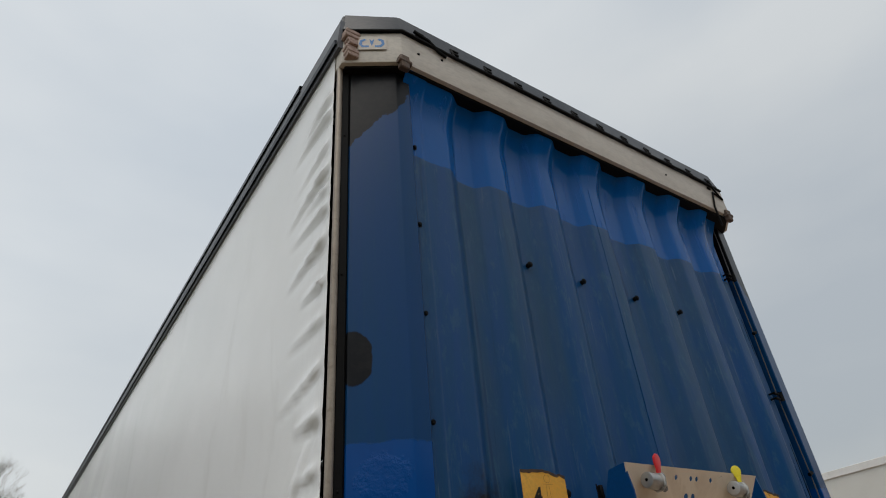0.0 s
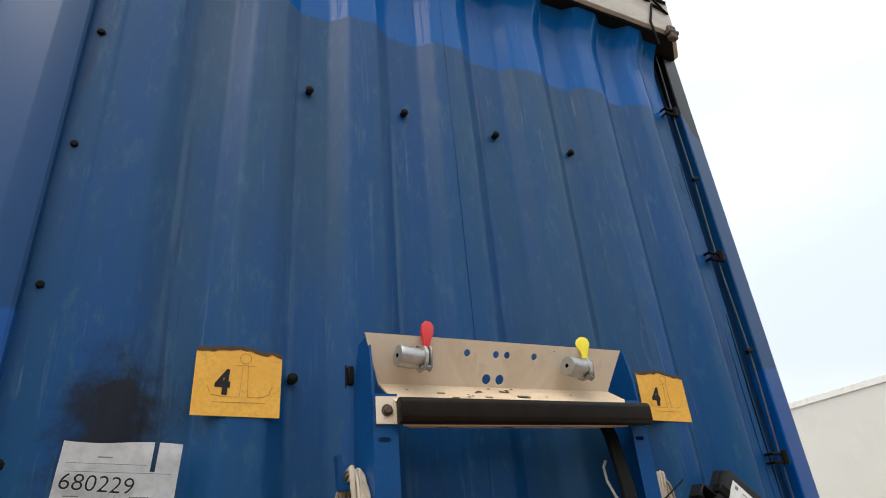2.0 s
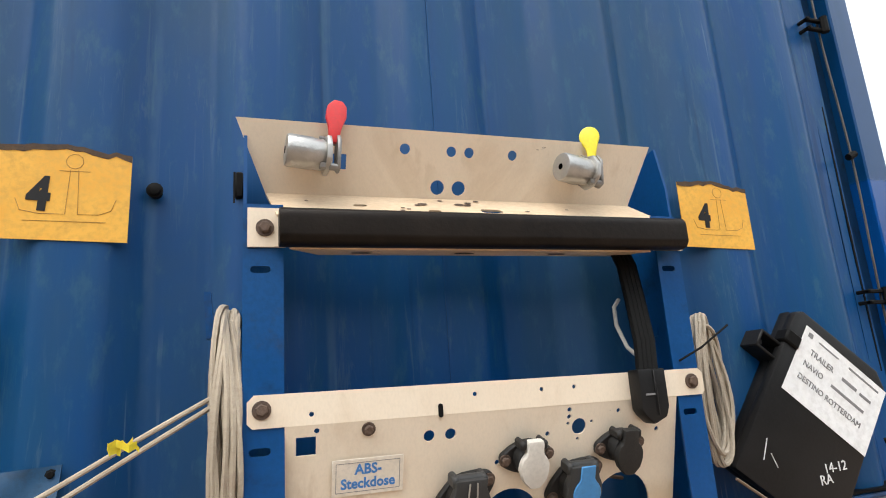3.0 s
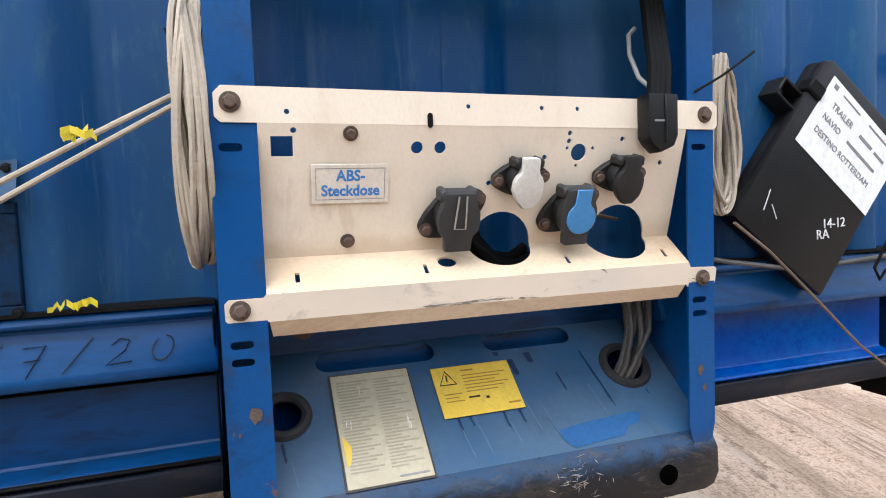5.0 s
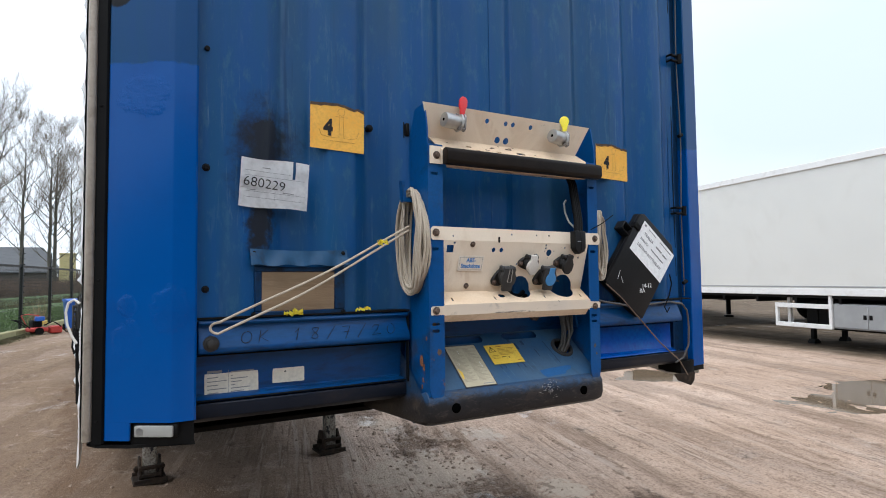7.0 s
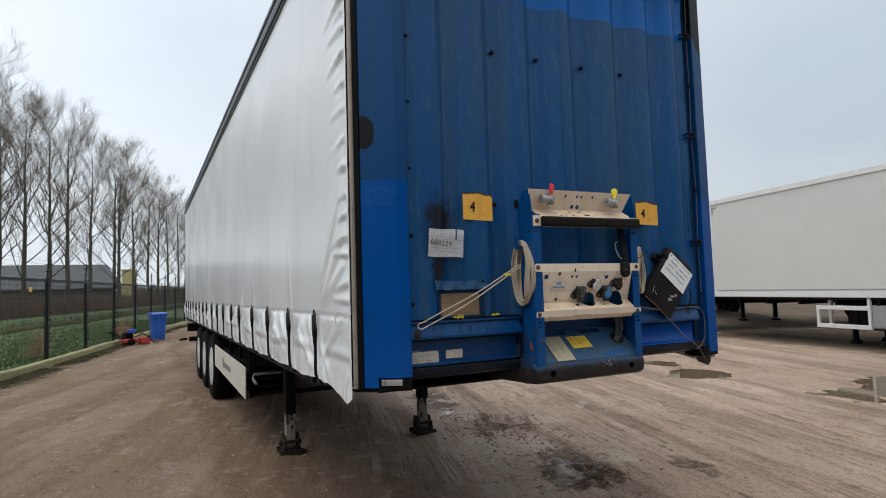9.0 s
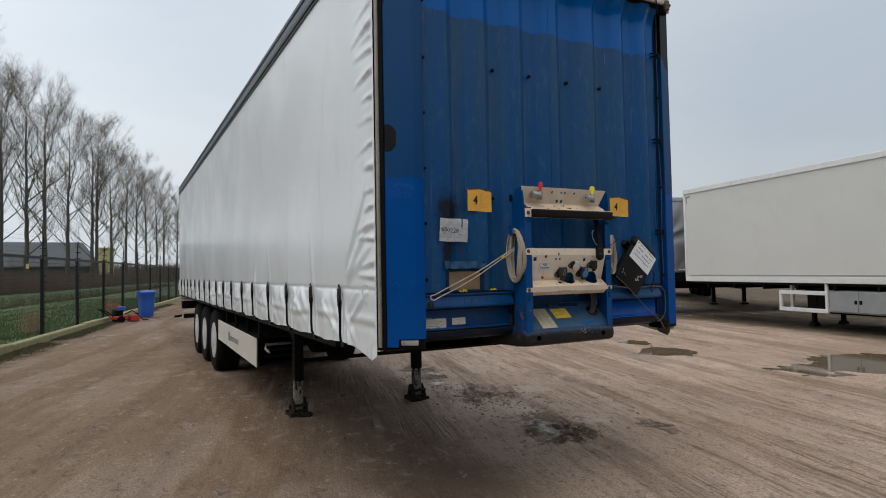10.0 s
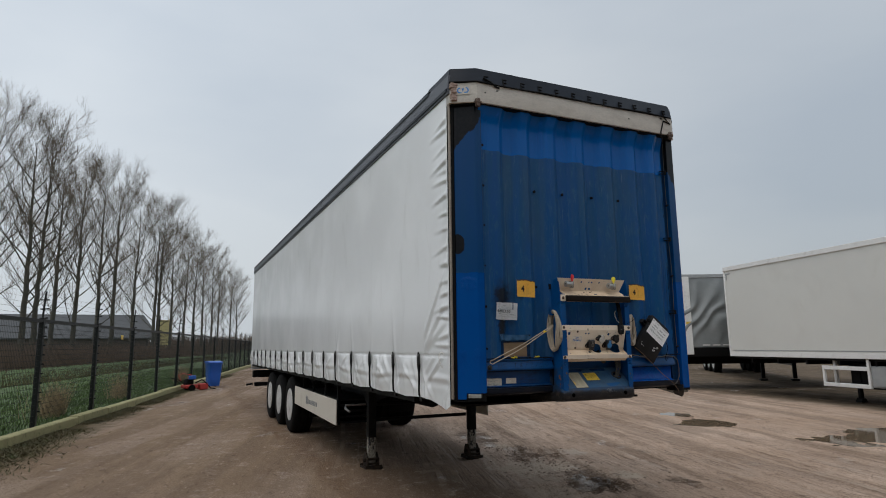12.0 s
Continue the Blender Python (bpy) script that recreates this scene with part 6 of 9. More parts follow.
bm = bm_new()
prism(bm, [(0.10, 1.398), (0.036, 1.398), (0.036, 1.285), (0.008, 1.276), (0.006, 1.268), (0.10, 1.262)], "x", 0.425, 1.068, 0.003)
part("beam_panel", bm, NEW_BLUE, far_beam, "freshly painted blue lower panel")
bm = bm_new()
box(bm, -0.325, 0.425, 0.062, 0.10, 1.262, 1.505)
part("beam_web", bm, BEAM_BLUE, trailer, "grimy blue plate behind the console")
for x0, x1 in ((-1.02, -0.325), (0.425, 1.14)):
    bm = bm_new()
    prism(bm, [(0.0, 1.266), (0.0, 1.225), (0.05, 1.205), (0.35, 1.20), (0.35, 1.262)], "x", x0, x1, 0.003)
    part("lower_flange", bm, BUMPER, trailer, "black lower flange with bolt holes")
    bm = bm_new()
    prism(bm, [(-0.024, 1.506), (0.02, 1.506), (0.02, 1.512), (-0.024, 1.511)], "x", x0, x1)
    part("sealing_lip", bm, SEAL, trailer)
# hand-painted date on the beam
GLYPHS = {
    "O": [[(0.5 + 0.42 * math.cos(t), 0.45 + 0.45 * math.sin(t)) for t in [1.9 + 0.55 * i for i in range(12)]]],
    "K": [[(0.15, 0.95), (0.10, 0.0)], [(0.75, 0.95), (0.15, 0.45), (0.5, 0.25), (0.85, 0.05)]],
    "1": [[(0.15, 0.62), (0.45, 0.95), (0.35, 0.0)]],
    "8": [[(0.5 + 0.28 * math.sin(t), 0.5 + 0.45 * math.cos(t * 0.5)) for t in [0.42 * i for i in range(31)]]],
    "/": [[(0.85, 1.05), (0.15, -0.1)]],
    "7": [[(0.1, 0.88), (0.8, 0.92), (0.45, -0.15)], [(0.25, 0.42), (0.75, 0.46)]],
    "2": [[(0.12, 0.72), (0.35, 0.95), (0.70, 0.85), (0.62, 0.5), (0.10, 0.05), (0.95, 0.10)]],
    "0": [[(0.5 + 0.36 * math.cos(t), 0.48 + 0.44 * math.sin(t)) for t in [2.3 + 0.5 * i for i in range(12)]]],
}


def on_beam(u, v):
    """A place on the sloping face of the beam: v runs up it, from 0 to 1."""
    w = 1.0 - v
    return (u, -0.0065 - 0.024 * w - 0.0022, 1.480 - 0.054 * w)


for k, ch in enumerate("OK 18/7/20"):
    if ch == " ":
        continue
    x = -0.880 + 0.0515 * k
    bm = bm_new()
    for stroke in GLYPHS[ch]:
        tube(bm, [on_beam(x + 0.036 * p + 0.008 * q, 0.14 + 0.66 * q) for p, q in stroke], 0.0010, 4)
    part("painted_character", bm, INK, beam)
# black strips for sealed joints and for shade at the beam's step and corner
for x0, x1, z0, z1, y in ((-0.992, -0.325, 1.270, 1.275, 0.004), (-0.330, -0.327, 1.27, 1.50, -0.022), (-0.99, -0.325, 1.400, 1.403, -0.010)):
    part("seal_shade_line", box(bm_new(), x0, x1, y, y + 0.02, z0, z1, 0.002), SEAL, beam)
# tie ring at the end of the rope
bm = bm_new()
lathe(bm, ((0.022, 0), (0.022, 0.005), (0.013, 0.007), (0.013, 0.018), (0.008, 0.020)), (-0.957, -0.026, 1.437), (0, -1, 0), 16)
part("tie_bolt", bm, BUCKLE, beam, "dark tie bolt with washer")
# stickers on the beam
bm = bm_new()
box(bm, -0.077, 0.077, -0.047, 0.047, 0, 0.0015, 0.001)
st = part("type_plate", bm, STICKER, trailer, "cream maker's plate with small print")
st.matrix_basis = on_front(-0.886, 0.0455, 1.313, 1)
bars(st, pose(0, 0, 0.0015), [(0.05, 0.32, 0.88, 0.007), (0.48, 0.92, 0.83, 0.004)] + [(0.48, 0.52 + 0.4 * ((i * 37) % 10) / 10, 0.72 - 0.1 * i, 0.0025) for i in range(7)] + [(0.05, 0.25 + 0.15 * (i % 2), 0.7 - 0.12 * i, 0.0025) for i in range(6)] + [(0.435, 0.44, 0.5, 0.08)], 0.154, 0.094, GREY_INK)
bm = bm_new()
box(bm, -0.050, 0.050, -0.042, 0.042, 0, 0.0015, 0.001)
st = part("blank_sticker", bm, STICKER, trailer, "blank white sticker")
st.matrix_basis = on_front(-0.716, 0.0455, 1.340, -0.5)
bars(st, pose(0, 0, 0.0015), [(0.36, 0.42, 0.40, 0.004), (0.14, 0.24, 0.92, 0.008)], 0.100, 0.084, INK)

# --- patched opening low in the wall
bm = bm_new()
for a in ((-0.835, -0.555, 1.640, 1.655), (-0.835, -0.555, 1.508, 1.522), (-0.835, -0.815, 1.522, 1.640), (-0.588, -0.555, 1.522, 1.640)):
    box(bm, a[0], a[1], -0.020, -0.008, a[2], a[3], 0.002)
box(bm, -0.835, -0.555, -0.012, 0.04, 1.507, 1.655)
patch = part("hatch_frame", bm, GRIMY_SHADE_BLUE, trailer, "blue frame round a plywood patch")
bm = bm_new()
box(bm, -0.815, -0.588, -0.017, -0.0125, 1.522, 1.640, 0.001)
part("plywood_patch", bm, PLYWOOD, patch, "weathered plywood board")
bm = bm_new()
rows = []
for q in range(9):
    v = q / 8
    rows.append([bm.verts.new((-0.850 + 0.302 * u / 24, -0.020 - 0.016 * v - 0.007 * v * math.sin(u * 1.15 + 0.6 * math.sin(u * 0.5)) - 0.004 * math.sin(math.pi * v) * math.cos(u * 0.7), 1.709 - 0.050 * v - 0.005 * math.sin(math.pi * u / 24) * (1 - v) + 0.0025 * math.sin(u * 0.9) * v)) for u in range(25)])
for a, b in zip(rows, rows[1:]):
    for u in range(24):
        bm.faces.new((a[u], a[u + 1], b[u + 1], b[u]))
bmesh.ops.recalc_face_normals(bm, faces=bm.faces[:])
bmesh.ops.solidify(bm, geom=bm.faces[:], thickness=0.003)
part("hatch_flap", bm, FLAP, patch, "creased blue rubber flap above the patch", 60)
for x in (-0.838, -0.560):
    o = new("bolt", bolt0)
    o.parent, o.matrix_basis = patch, pose(x, -0.020, 1.697) @ Matrix.Diagonal((0.65, 0.65, 0.65, 1))
for x, z in ((-0.838, 1.514), (-0.56, 1.512)):
    o = new("bolt", bolt0)
    o.parent, o.matrix_basis = patch, pose(x, -0.019, z) @ Matrix.Diagonal((0.7, 0.7, 0.7, 1))

# --- yellow number plates with a worn anchor drawing
def number_plate(cx, cz, w, h, y):
    bm = bm_new()
    rnd = random.Random(int(cx * 100))
    dip = [0.0, -0.001, 0.001, 0.000, 0.002, 0.003, 0.002, 0.003, 0.004, 0.003, 0.001, -0.002, -0.005, -0.008, -0.005, -0.008, -0.010]
    top = [(-w / 2 + w * i / 16, h / 2 - 0.002 + dip[i] + rnd.uniform(-0.0012, 0.0012)) for i in range(17)]
    pts = [(-w / 2, -h / 2), (w / 2, -h / 2 - 0.004)] + top[::-1]
    prism(bm, pts, "z", 0, 0.002)
    p = part("number_plate", bm, PLATE_YELLOW, trailer, "worn orange-yellow sheet with a black number and an anchor drawing")
    p.matrix_basis = on_front(cx, y, cz, -0.5)
    lettering("4", 0.070, pose(-0.032, -0.006, 0.0026) @ pose(0, 0, 0, 0, 0, -3) @ Matrix.Diagonal((0.8, 1, 1, 1)), INK, p, 0.0035, "number")
    bm = bm_new()
    def ln(*q):
        tube(bm, [(a, b, 0.0022) for a, b in q], 0.0005, 4)
    ln(*[(0.012 + 0.012 * math.cos(t), 0.050 + 0.012 * math.sin(t)) for t in [0.6 * i for i in range(12)]])
    ln((-0.008, 0.034), (0.034, 0.034))
    ln((0.007, 0.036), (0.004, -0.035), (-0.03, -0.035), (-0.055, -0.03), (-0.062, -0.012))
    ln((0.018, 0.036), (0.021, -0.035), (0.05, -0.035), (0.066, -0.028), (0.072, -0.01))
    ln((-0.05, -0.046), (0.06, -0.047))
    part("anchor_drawing", bm, OCHRE_INK, p, "faint brown line drawing")
    bm = bm_new()
    low = [(x, z - 0.006 - 0.007 * abs(noise.noise(Vector((x * 40, cx, 1))))) for x, z in top]
    prism(bm, [(x, z + 0.001) for x, z in top] + low[::-1], "z", 0.0016, 0.0028)
    part("torn_edge", bm, TORN, p, "torn dark brown upper edge")


number_plate(-0.574, 2.105, 0.182, 0.148, -0.012)
number_plate(0.661, 2.103, 0.184, 0.146, -0.012)

# --- running gear
def wheel_mesh():
    bm = bm_new()
    R = 0.53
    lathe(bm, ((0.30, 0.02), (0.46, 0.0), (0.505, 0.02), (R, 0.06), (R, 0.12), (R - 0.012, 0.125), (R - 0.012, 0.135), (R, 0.14), (R, 0.24), (R - 0.012, 0.245), (R - 0.012, 0.255), (R, 0.26), (R, 0.33), (0.505, 0.37), (0.46, 0.39), (0.30, 0.37)), (0, 0, 0), (1, 0, 0), 40)
    tyre = mesh_of("tyre", bm, RUBBER, 35)
    bm = bm_new()
    lathe(bm, ((0.302, 0.010), (0.302, 0.03), (0.285, 0.035), (0.275, 0.10), (0.24, 0.13), (0.17, 0.135), (0.155, 0.10), (0.14, 0.06), (0.135, 0.02), (0.11, 0.0), (0.03, -0.005)), (0, 0, 0), (1, 0, 0), 30)
    for i in range(10):
        a = 2 * math.pi * i / 10
        cyl(bm, (0.095, 0.195 * math.cos(a), 0.195 * math.sin(a)), (0.13, 0.195 * math.cos(a), 0.195 * math.sin(a)), 0.016, 6)
    return tyre, mesh_of("rim", bm, RIM_STEEL, 35)


TYRE, RIM = wheel_mesh()
AXLES = (7.72, 9.03, 10.34)
for y in AXLES:
    for s in (-1, 1):
        m = pose(s * 1.235, y, 0.52, 0, 0, 0 if s < 0 else 180)
        w = new("tyre", TYRE)
        w.parent, w.matrix_basis = trailer, m
        tagged(w, "wide muddy trailer tyre")
        r = new("rim", RIM)
        r.parent = w
    bm = bm_new()
    cyl(bm, (-0.95, y, 0.52), (0.95, y, 0.52), 0.065, 12)
    box(bm, -0.62, -0.50, y - 0.4, y + 0.12, 0.58, 0.72, 0.02)
    box(bm, 0.50, 0.62, y - 0.4, y + 0.12, 0.58, 0.72, 0.02)
    cyl(bm, (-0.56, y + 0.3, 0.68), (-0.56, y + 0.3, 0.98), 0.13, 14)
    cyl(bm, (0.56, y + 0.3, 0.68), (0.56, y + 0.3, 0.98), 0.13, 14)
    part("axle", bm, MUDDY, trailer)
# chassis
for s in (-1, 1):
    bm = bm_new()
    pts = [(0.95, 1.16), (0.95, 1.08), (3.2, 1.02), (4.4, 0.80), (13.3, 0.80), (13.3, 1.16)]
    prism(bm, pts, "x", s * 0.55 - 0.012, s * 0.55 + 0.012)
    for z0, z1 in ((0.795, 0.815),):
        box(bm, s * 0.55 - 0.07, s * 0.55 + 0.07, 4.4, 13.3, z0, z1)
    part("chassis_beam", bm, BLACK, trailer)
bm = bm_new()
box(bm, -1.0, 1.0, 0.44, 1.6, 1.085, 1.105, 0.004)
part("coupling_plate", bm, BLACK, trailer, "black coupling plate under the front")
bm = bm_new()
cyl(bm, (0, 0.95, 1.09), (0, 0.95, 1.05), 0.045, 14)
part("king_pin", bm, ZINC, trailer)
for y in [1.7 + 1.15 * i for i in range(10)]:
    bm = bm_new()
    prism(bm, [(-1.2, 1.15), (-1.2, 1.10), (-0.6, 0.98), (0.6, 0.98), (1.2, 1.10), (1.2, 1.15)], "y", y, y + 0.05)
    part("cross_member", bm, BLACK, trailer)
# landing legs
for x in (-0.82, 0.71):
    bm = bm_new()
    box(bm, x - 0.054, x + 0.054, 3.595, 3.715, 0.40, 1.15, 0.012, 2)
    leg = part("landing_leg", bm, BLACK, trailer, "muddy black landing leg on a square foot")
    bm = bm_new()
    box(bm, x - 0.049, x + 0.049, 3.602, 3.708, 0.03, 0.45, 0.01)
    part("inner_tube", bm, LEG_MUD, leg, "inner tube of the leg, flaking and mud-splashed")
    bm = bm_new()
    box(bm, x - 0.125, x + 0.125, 3.525, 3.785, 0.0, 0.022, 0.006)
    for y in (3.528, 3.770):
        box(bm, x - 0.118, x + 0.118, y, y + 0.014, 0.018, 0.050, 0.004)
    foot = part("foot", bm, FOOT_RUST, leg, "rusty square foot caked with mud")
    for side in (-1, 1):
        bm = bm_new()
        xc = x + side * 0.074
        prism(bm, [(3.545, 0.02), (3.765, 0.02), (3.755, 0.10), (3.715, 0.195), (3.635, 0.205), (3.56, 0.11)], "x", xc - 0.009, xc + 0.009, 0.003)
        cyl(bm, (xc + side * 0.005, 3.655, 0.105), (xc + side * 0.034, 3.655, 0.105), 0.026, 10)
        cyl(bm, (xc + side * 0.03, 3.655, 0.105), (xc + side * 0.042, 3.655, 0.105), 0.013, 8)
        part("foot_cheek", bm, FOOT_RUST, foot)
    bm = bm_new()
    box(bm, x - 0.085, x + 0.085, 3.556, 3.580, 0.115, 0.145, 0.005)
    box(bm, x - 0.085, x + 0.085, 3.545, 3.565, 0.055, 0.085, 0.005)
    part("foot_bar", bm, FOOT_RUST, foot)
    bm = bm_new()
    prism(bm, [(3.73, 1.14), (3.73, 0.75), (4.3, 1.14)], "x", x - 0.012, x + 0.012)
    part("gusset", bm, BLACK, leg)
bm = bm_new()
cyl(bm, (-0.75, 3.655, 0.84), (0.68, 3.655, 0.84), 0.028, 10)
part("cross_shaft", bm, BLACK, trailer)
bm = bm_new()
box(bm, -0.76, 0.65, 3.70, 3.73, 0.595, 0.64, 0.004)
part("leg_brace", bm, BLACK, trailer, "black brace between the landing legs")
bm = bm_new()
tube(bm, [(-0.9, 3.66, 0.84), (-1.18, 3.66, 0.84), (-1.2, 3.60, 0.80), (-1.2, 3.40, 0.78)], 0.014, 8)
part("crank_handle", bm, ZINC, trailer, "grey crank handle")
# white side skirt with lettering shapes
bm = bm_new()
prism(bm, [(4.06, 0.53), (7.22, 0.58), (7.22, 0.90), (4.06, 0.875)], "x", -1.215, -1.20, 0.004)
skirt = part("side_skirt", bm, SKIRT, trailer, "dusty cream side skirt panel with small dark marks")
bm = bm_new()
prism(bm, [(6.02, 0.66), (6.16, 0.665), (6.16, 0.80), (6.09, 0.77), (6.02, 0.795)], "x", -1.218, -1.2155)
for i in range(7):
    box(bm, -1.218, -1.2155, 5.92 - 0.105 * i, 5.99 - 0.105 * i, 0.675, 0.745)
part("skirt_mark", bm, GREY_INK, skirt)
bm = bm_new()
prism(bm, [(4.06, 0.53), (7.22, 0.58), (7.22, 0.90), (4.06, 0.875)], "x", 1.20, 1.215, 0.004)
part("side_skirt", bm, SKIRT, trailer, "dusty cream side skirt panel")
# pallet box and tanks behind the skirt
bm = bm_new()
for z in (0.52, 0.60, 0.68, 0.76, 0.84):
    box(bm, -1.12, -0.62, 4.3, 6.9, z, z + 0.03)
for y in (4.3, 5.1, 6.0, 6.86):
    box(bm, -1.13, -1.09, y, y + 0.04, 0.50, 1.05)
part("pallet_rack", bm, BLACK, trailer, "black wire pallet rack")
bm = bm_new()
cyl(bm, (0.75, 5.2, 0.78), (0.75, 6.6, 0.78), 0.20, 20)
part("air_tank", bm, MUDDY, trailer)
for x in (-1.0, 0.55):
    part("mud_flap", box(bm_new(), x, x + 0.45, AXLES[0] - 0.85, AXLES[0] - 0.82, 0.35, 0.95, 0.005), SEAL, trailer)
bm = bm_new()
box(bm, -1.22, 1.22, 13.35, 13.47, 0.55, 0.66, 0.01)
box(bm, -1.24, 1.24, 13.62, 13.80, 0.78, 0.98, 0.01)
box(bm, -0.6, -0.5, 13.3, 13.45, 0.6, 0.9)
box(bm, 0.5, 0.6, 13.3, 13.45, 0.6, 0.9)
part("rear_bumper", bm, BLACK, trailer)
bm = bm_new()
tube(bm, [(-1.26, 13.4, 0.62), (-1.40, 13.4, 0.60), (-1.44, 13.4, 0.60)], 0.03, 8)
part("outline_lamp_arm", bm, SEAL, trailer)
# rusty bent plate under the far post
bm = bm_new()
prism(bm, [(1.03, 1.168), (1.17, 1.168), (1.165, 1.13), (1.14, 1.108), (1.05, 1.140)], "y", -0.012, -0.004, 0.002)
part("bent_plate", bm, FOOT_RUST, trailer, "rusty bent plate under the post")

# ---------------------------------------------------------------- connection console on the front wall
console = thing("connection_console", "blue steel console with cream panels for air and electric couplings", "connection panel", at=(0, 0.033, 0))
CX0, CX1 = -0.314, 0.438


def front_plate(outline, holes, y0, depth, material, name, parent, label=""):
    bm = bm_new()
    plate(bm, outline, holes, lambda u, v: (u, y0, v), (0, depth, 0))
    return part(name, bm, material, parent, label, 30)


for s, xa, f0, f1 in ((-1, CX0, CX0, -0.258), (1, CX1 - 0.005, 0.388, CX1)):
    bm = bm_new()
    prism(bm, [(0.0, 1.14), (0.0, 1.98), (-0.03, 2.06), (-0.085, 2.188), (-0.152, 2.196), (-0.168, 2.11), (-0.170, 2.03), (-0.170, 1.24), (-0.15, 1.16), (-0.06, 1.13)], "x", xa, xa + 0.005)
    side = part("side_plate", bm, FRAME_BLUE, console, "blue steel side plate")
    cx = (f0 + f1) / 2
    outline = [(f0, 2.055), (f0, 1.26), (f0 + s * 0.0 + 0.006, 1.235), (cx, 1.222), (f1 - 0.006, 1.235), (f1, 1.26), (f1, 2.055)]
    front_plate(outline, [slot_pts(cx - 0.004, z, 0.028, 0.010) for z in (1.958, 1.710, 1.466, 1.444)], -0.174, 0.004, FRAME_BLUE, "front_flange", side, "slotted blue flange")
    # rust blisters and small slots by the lower corner
    rnd = random.Random(40 + s)
    sx = xa - 0.0012 if s < 0 else xa + 0.0062
    for cy, cz, r in ((-0.120, 1.345, 0.016), (-0.135, 1.325, 0.009), (-0.155, 1.42, 0.006)):
        bm = bm_new()
        bm.faces.new([bm.verts.new((sx, cy + r * rnd.uniform(0.6, 1.1) * math.cos(t), cz + 1.4 * r * rnd.uniform(0.6, 1.1) * math.sin(t))) for t in [0.52 * i for i in range(12)]])
        part("rust_blister", bm, RUST_RED, side, "orange-brown rust", 0)
    for cy, cz in ((-0.128, 1.285), (-0.122, 1.262)):
        part("slot", box(bm_new(), sx - 0.0006, sx + 0.0006, cy - 0.003, cy + 0.003, cz - 0.007, cz + 0.007), RUST_RED, side)
    # scraped rusty patches on the flange
    for ox, oz, r in ((0.006, 1.375, 0.010),) if s < 0 else ((-0.004, 1.352, 0.008), (0.004, 1.322, 0.005)):
        bm = bm_new()
        bm.faces.new([bm.verts.new((cx + ox + r * rnd.uniform(0.5, 1.1) * math.cos(t), -0.1752, oz + 1.3 * r * rnd.uniform(0.5, 1.1) * math.sin(t))) for t in [0.52 * i for i in range(12)]])
        part("rust_scrape", bm, RUSTY, side, "brown scraped patch", 0)
bm = bm_new()
box(bm, -0.328, -0.314, -0.05, -0.02, 2.105, 2.150, 0.003)
cyl(bm, (-0.326, -0.03, 2.10), (-0.326, -0.03, 2.155), 0.006, 8)
part("hinge_lug", bm, BLACK, console)

# --- upper panel for the air couplings
G = [Vector((0, -0.168, 2.193)), Vector((0, -0.122, 2.090)), Vector((0, -0.188, 2.036))]
LU = (G[1] - G[0]).length


def on_upper(u, v):
    p = G[0].lerp(G[1], v / LU)
    return (u, p.y, p.z)


def up_v(z):
    return (2.193 - z) / 0.103 * LU


holes = [circle_pts(x, up_v(2.164), 0.0090, 14) for x in (-0.062, 0.019, 0.051, 0.132)] + [circle_pts(x, up_v(2.108), 0.0125, 14) for x in (-0.002, 0.036)] + [[(-0.180, up_v(2.151)), (-0.158, up_v(2.151)), (-0.158, up_v(2.129)), (-0.180, up_v(2.129))]]
bm = bm_new()
plate(bm, [(-0.326, 0), (0.412, 0), (0.380, LU), (-0.282, LU)], holes, on_upper, (0, 0.003, 0.001))
upper = part("valve_panel", bm, CREAM, console, "cream steel panel with drilled holes", 20)
LL = (G[2] - G[1]).length


def on_upper_low(u, v):
    p = G[1].lerp(G[2], v / LL)
    return (u, p.y, p.z)


bm = bm_new()
sl = [slot_pts(x, v, 0.022, 0.008) for x, v in ((-0.02, 0.055), (-0.14, 0.04), (-0.11, 0.062))] + [slot_pts(0.082, 0.048, 0.040, 0.015)]
plate(bm, [(-0.282, 0), (0.380, 0), (0.415, LL), (-0.268, LL)], sl, on_upper_low, (0, 0.002, -0.003))
part("panel_ledge", bm, CREAM_STAINED, upper, "stained cream ledge", 20)
rnd = random.Random(61)
for i in range(15):
    bm = bm_new()
    x, v = rnd.gauss(0.04, 0.09), rnd.uniform(0.008, 0.07)
    r = rnd.uniform(0.0015, 0.005)
    bm.faces.new([bm.verts.new(on_upper_low(x + r * 1.8 * math.cos(a), v + r * math.sin(a))) for a in [i2 * 0.785 for i2 in range(8)]])
    bmesh.ops.translate(bm, verts=bm.verts[:], vec=(0, -0.0007, 0.0012))
    part("rust_spot", bm, RUSTY, upper)
for x0, x1 in ((-0.308, -0.255), (0.380, 0.442)):
    front_plate([(x0, 1.990), (x1, 1.990), (x1, 2.048), (x0, 2.048)], [], -0.179, 0.004, CREAM, "panel_tab", upper)
front_plate([(-0.27, 2.036), (0.385, 2.036), (0.385, 1.989), (-0.27, 1.989)], [], -0.186, 0.004, CREAM, "panel_front", upper)
bm = bm_new()
plate(bm, [(-0.25, -0.182), (0.37, -0.182), (0.34, -0.105), (-0.20, -0.105)], [slot_pts(x, -0.14, 0.03, 0.010) for x in (-0.12, 0.03, 0.18)], lambda u, v: (u, v, 1.986 + 0.12 * (v + 0.182)), (0, 0, 0.003))
part("panel_return", bm, CREAM_STAINED, upper, "stained lower return edge", 20)
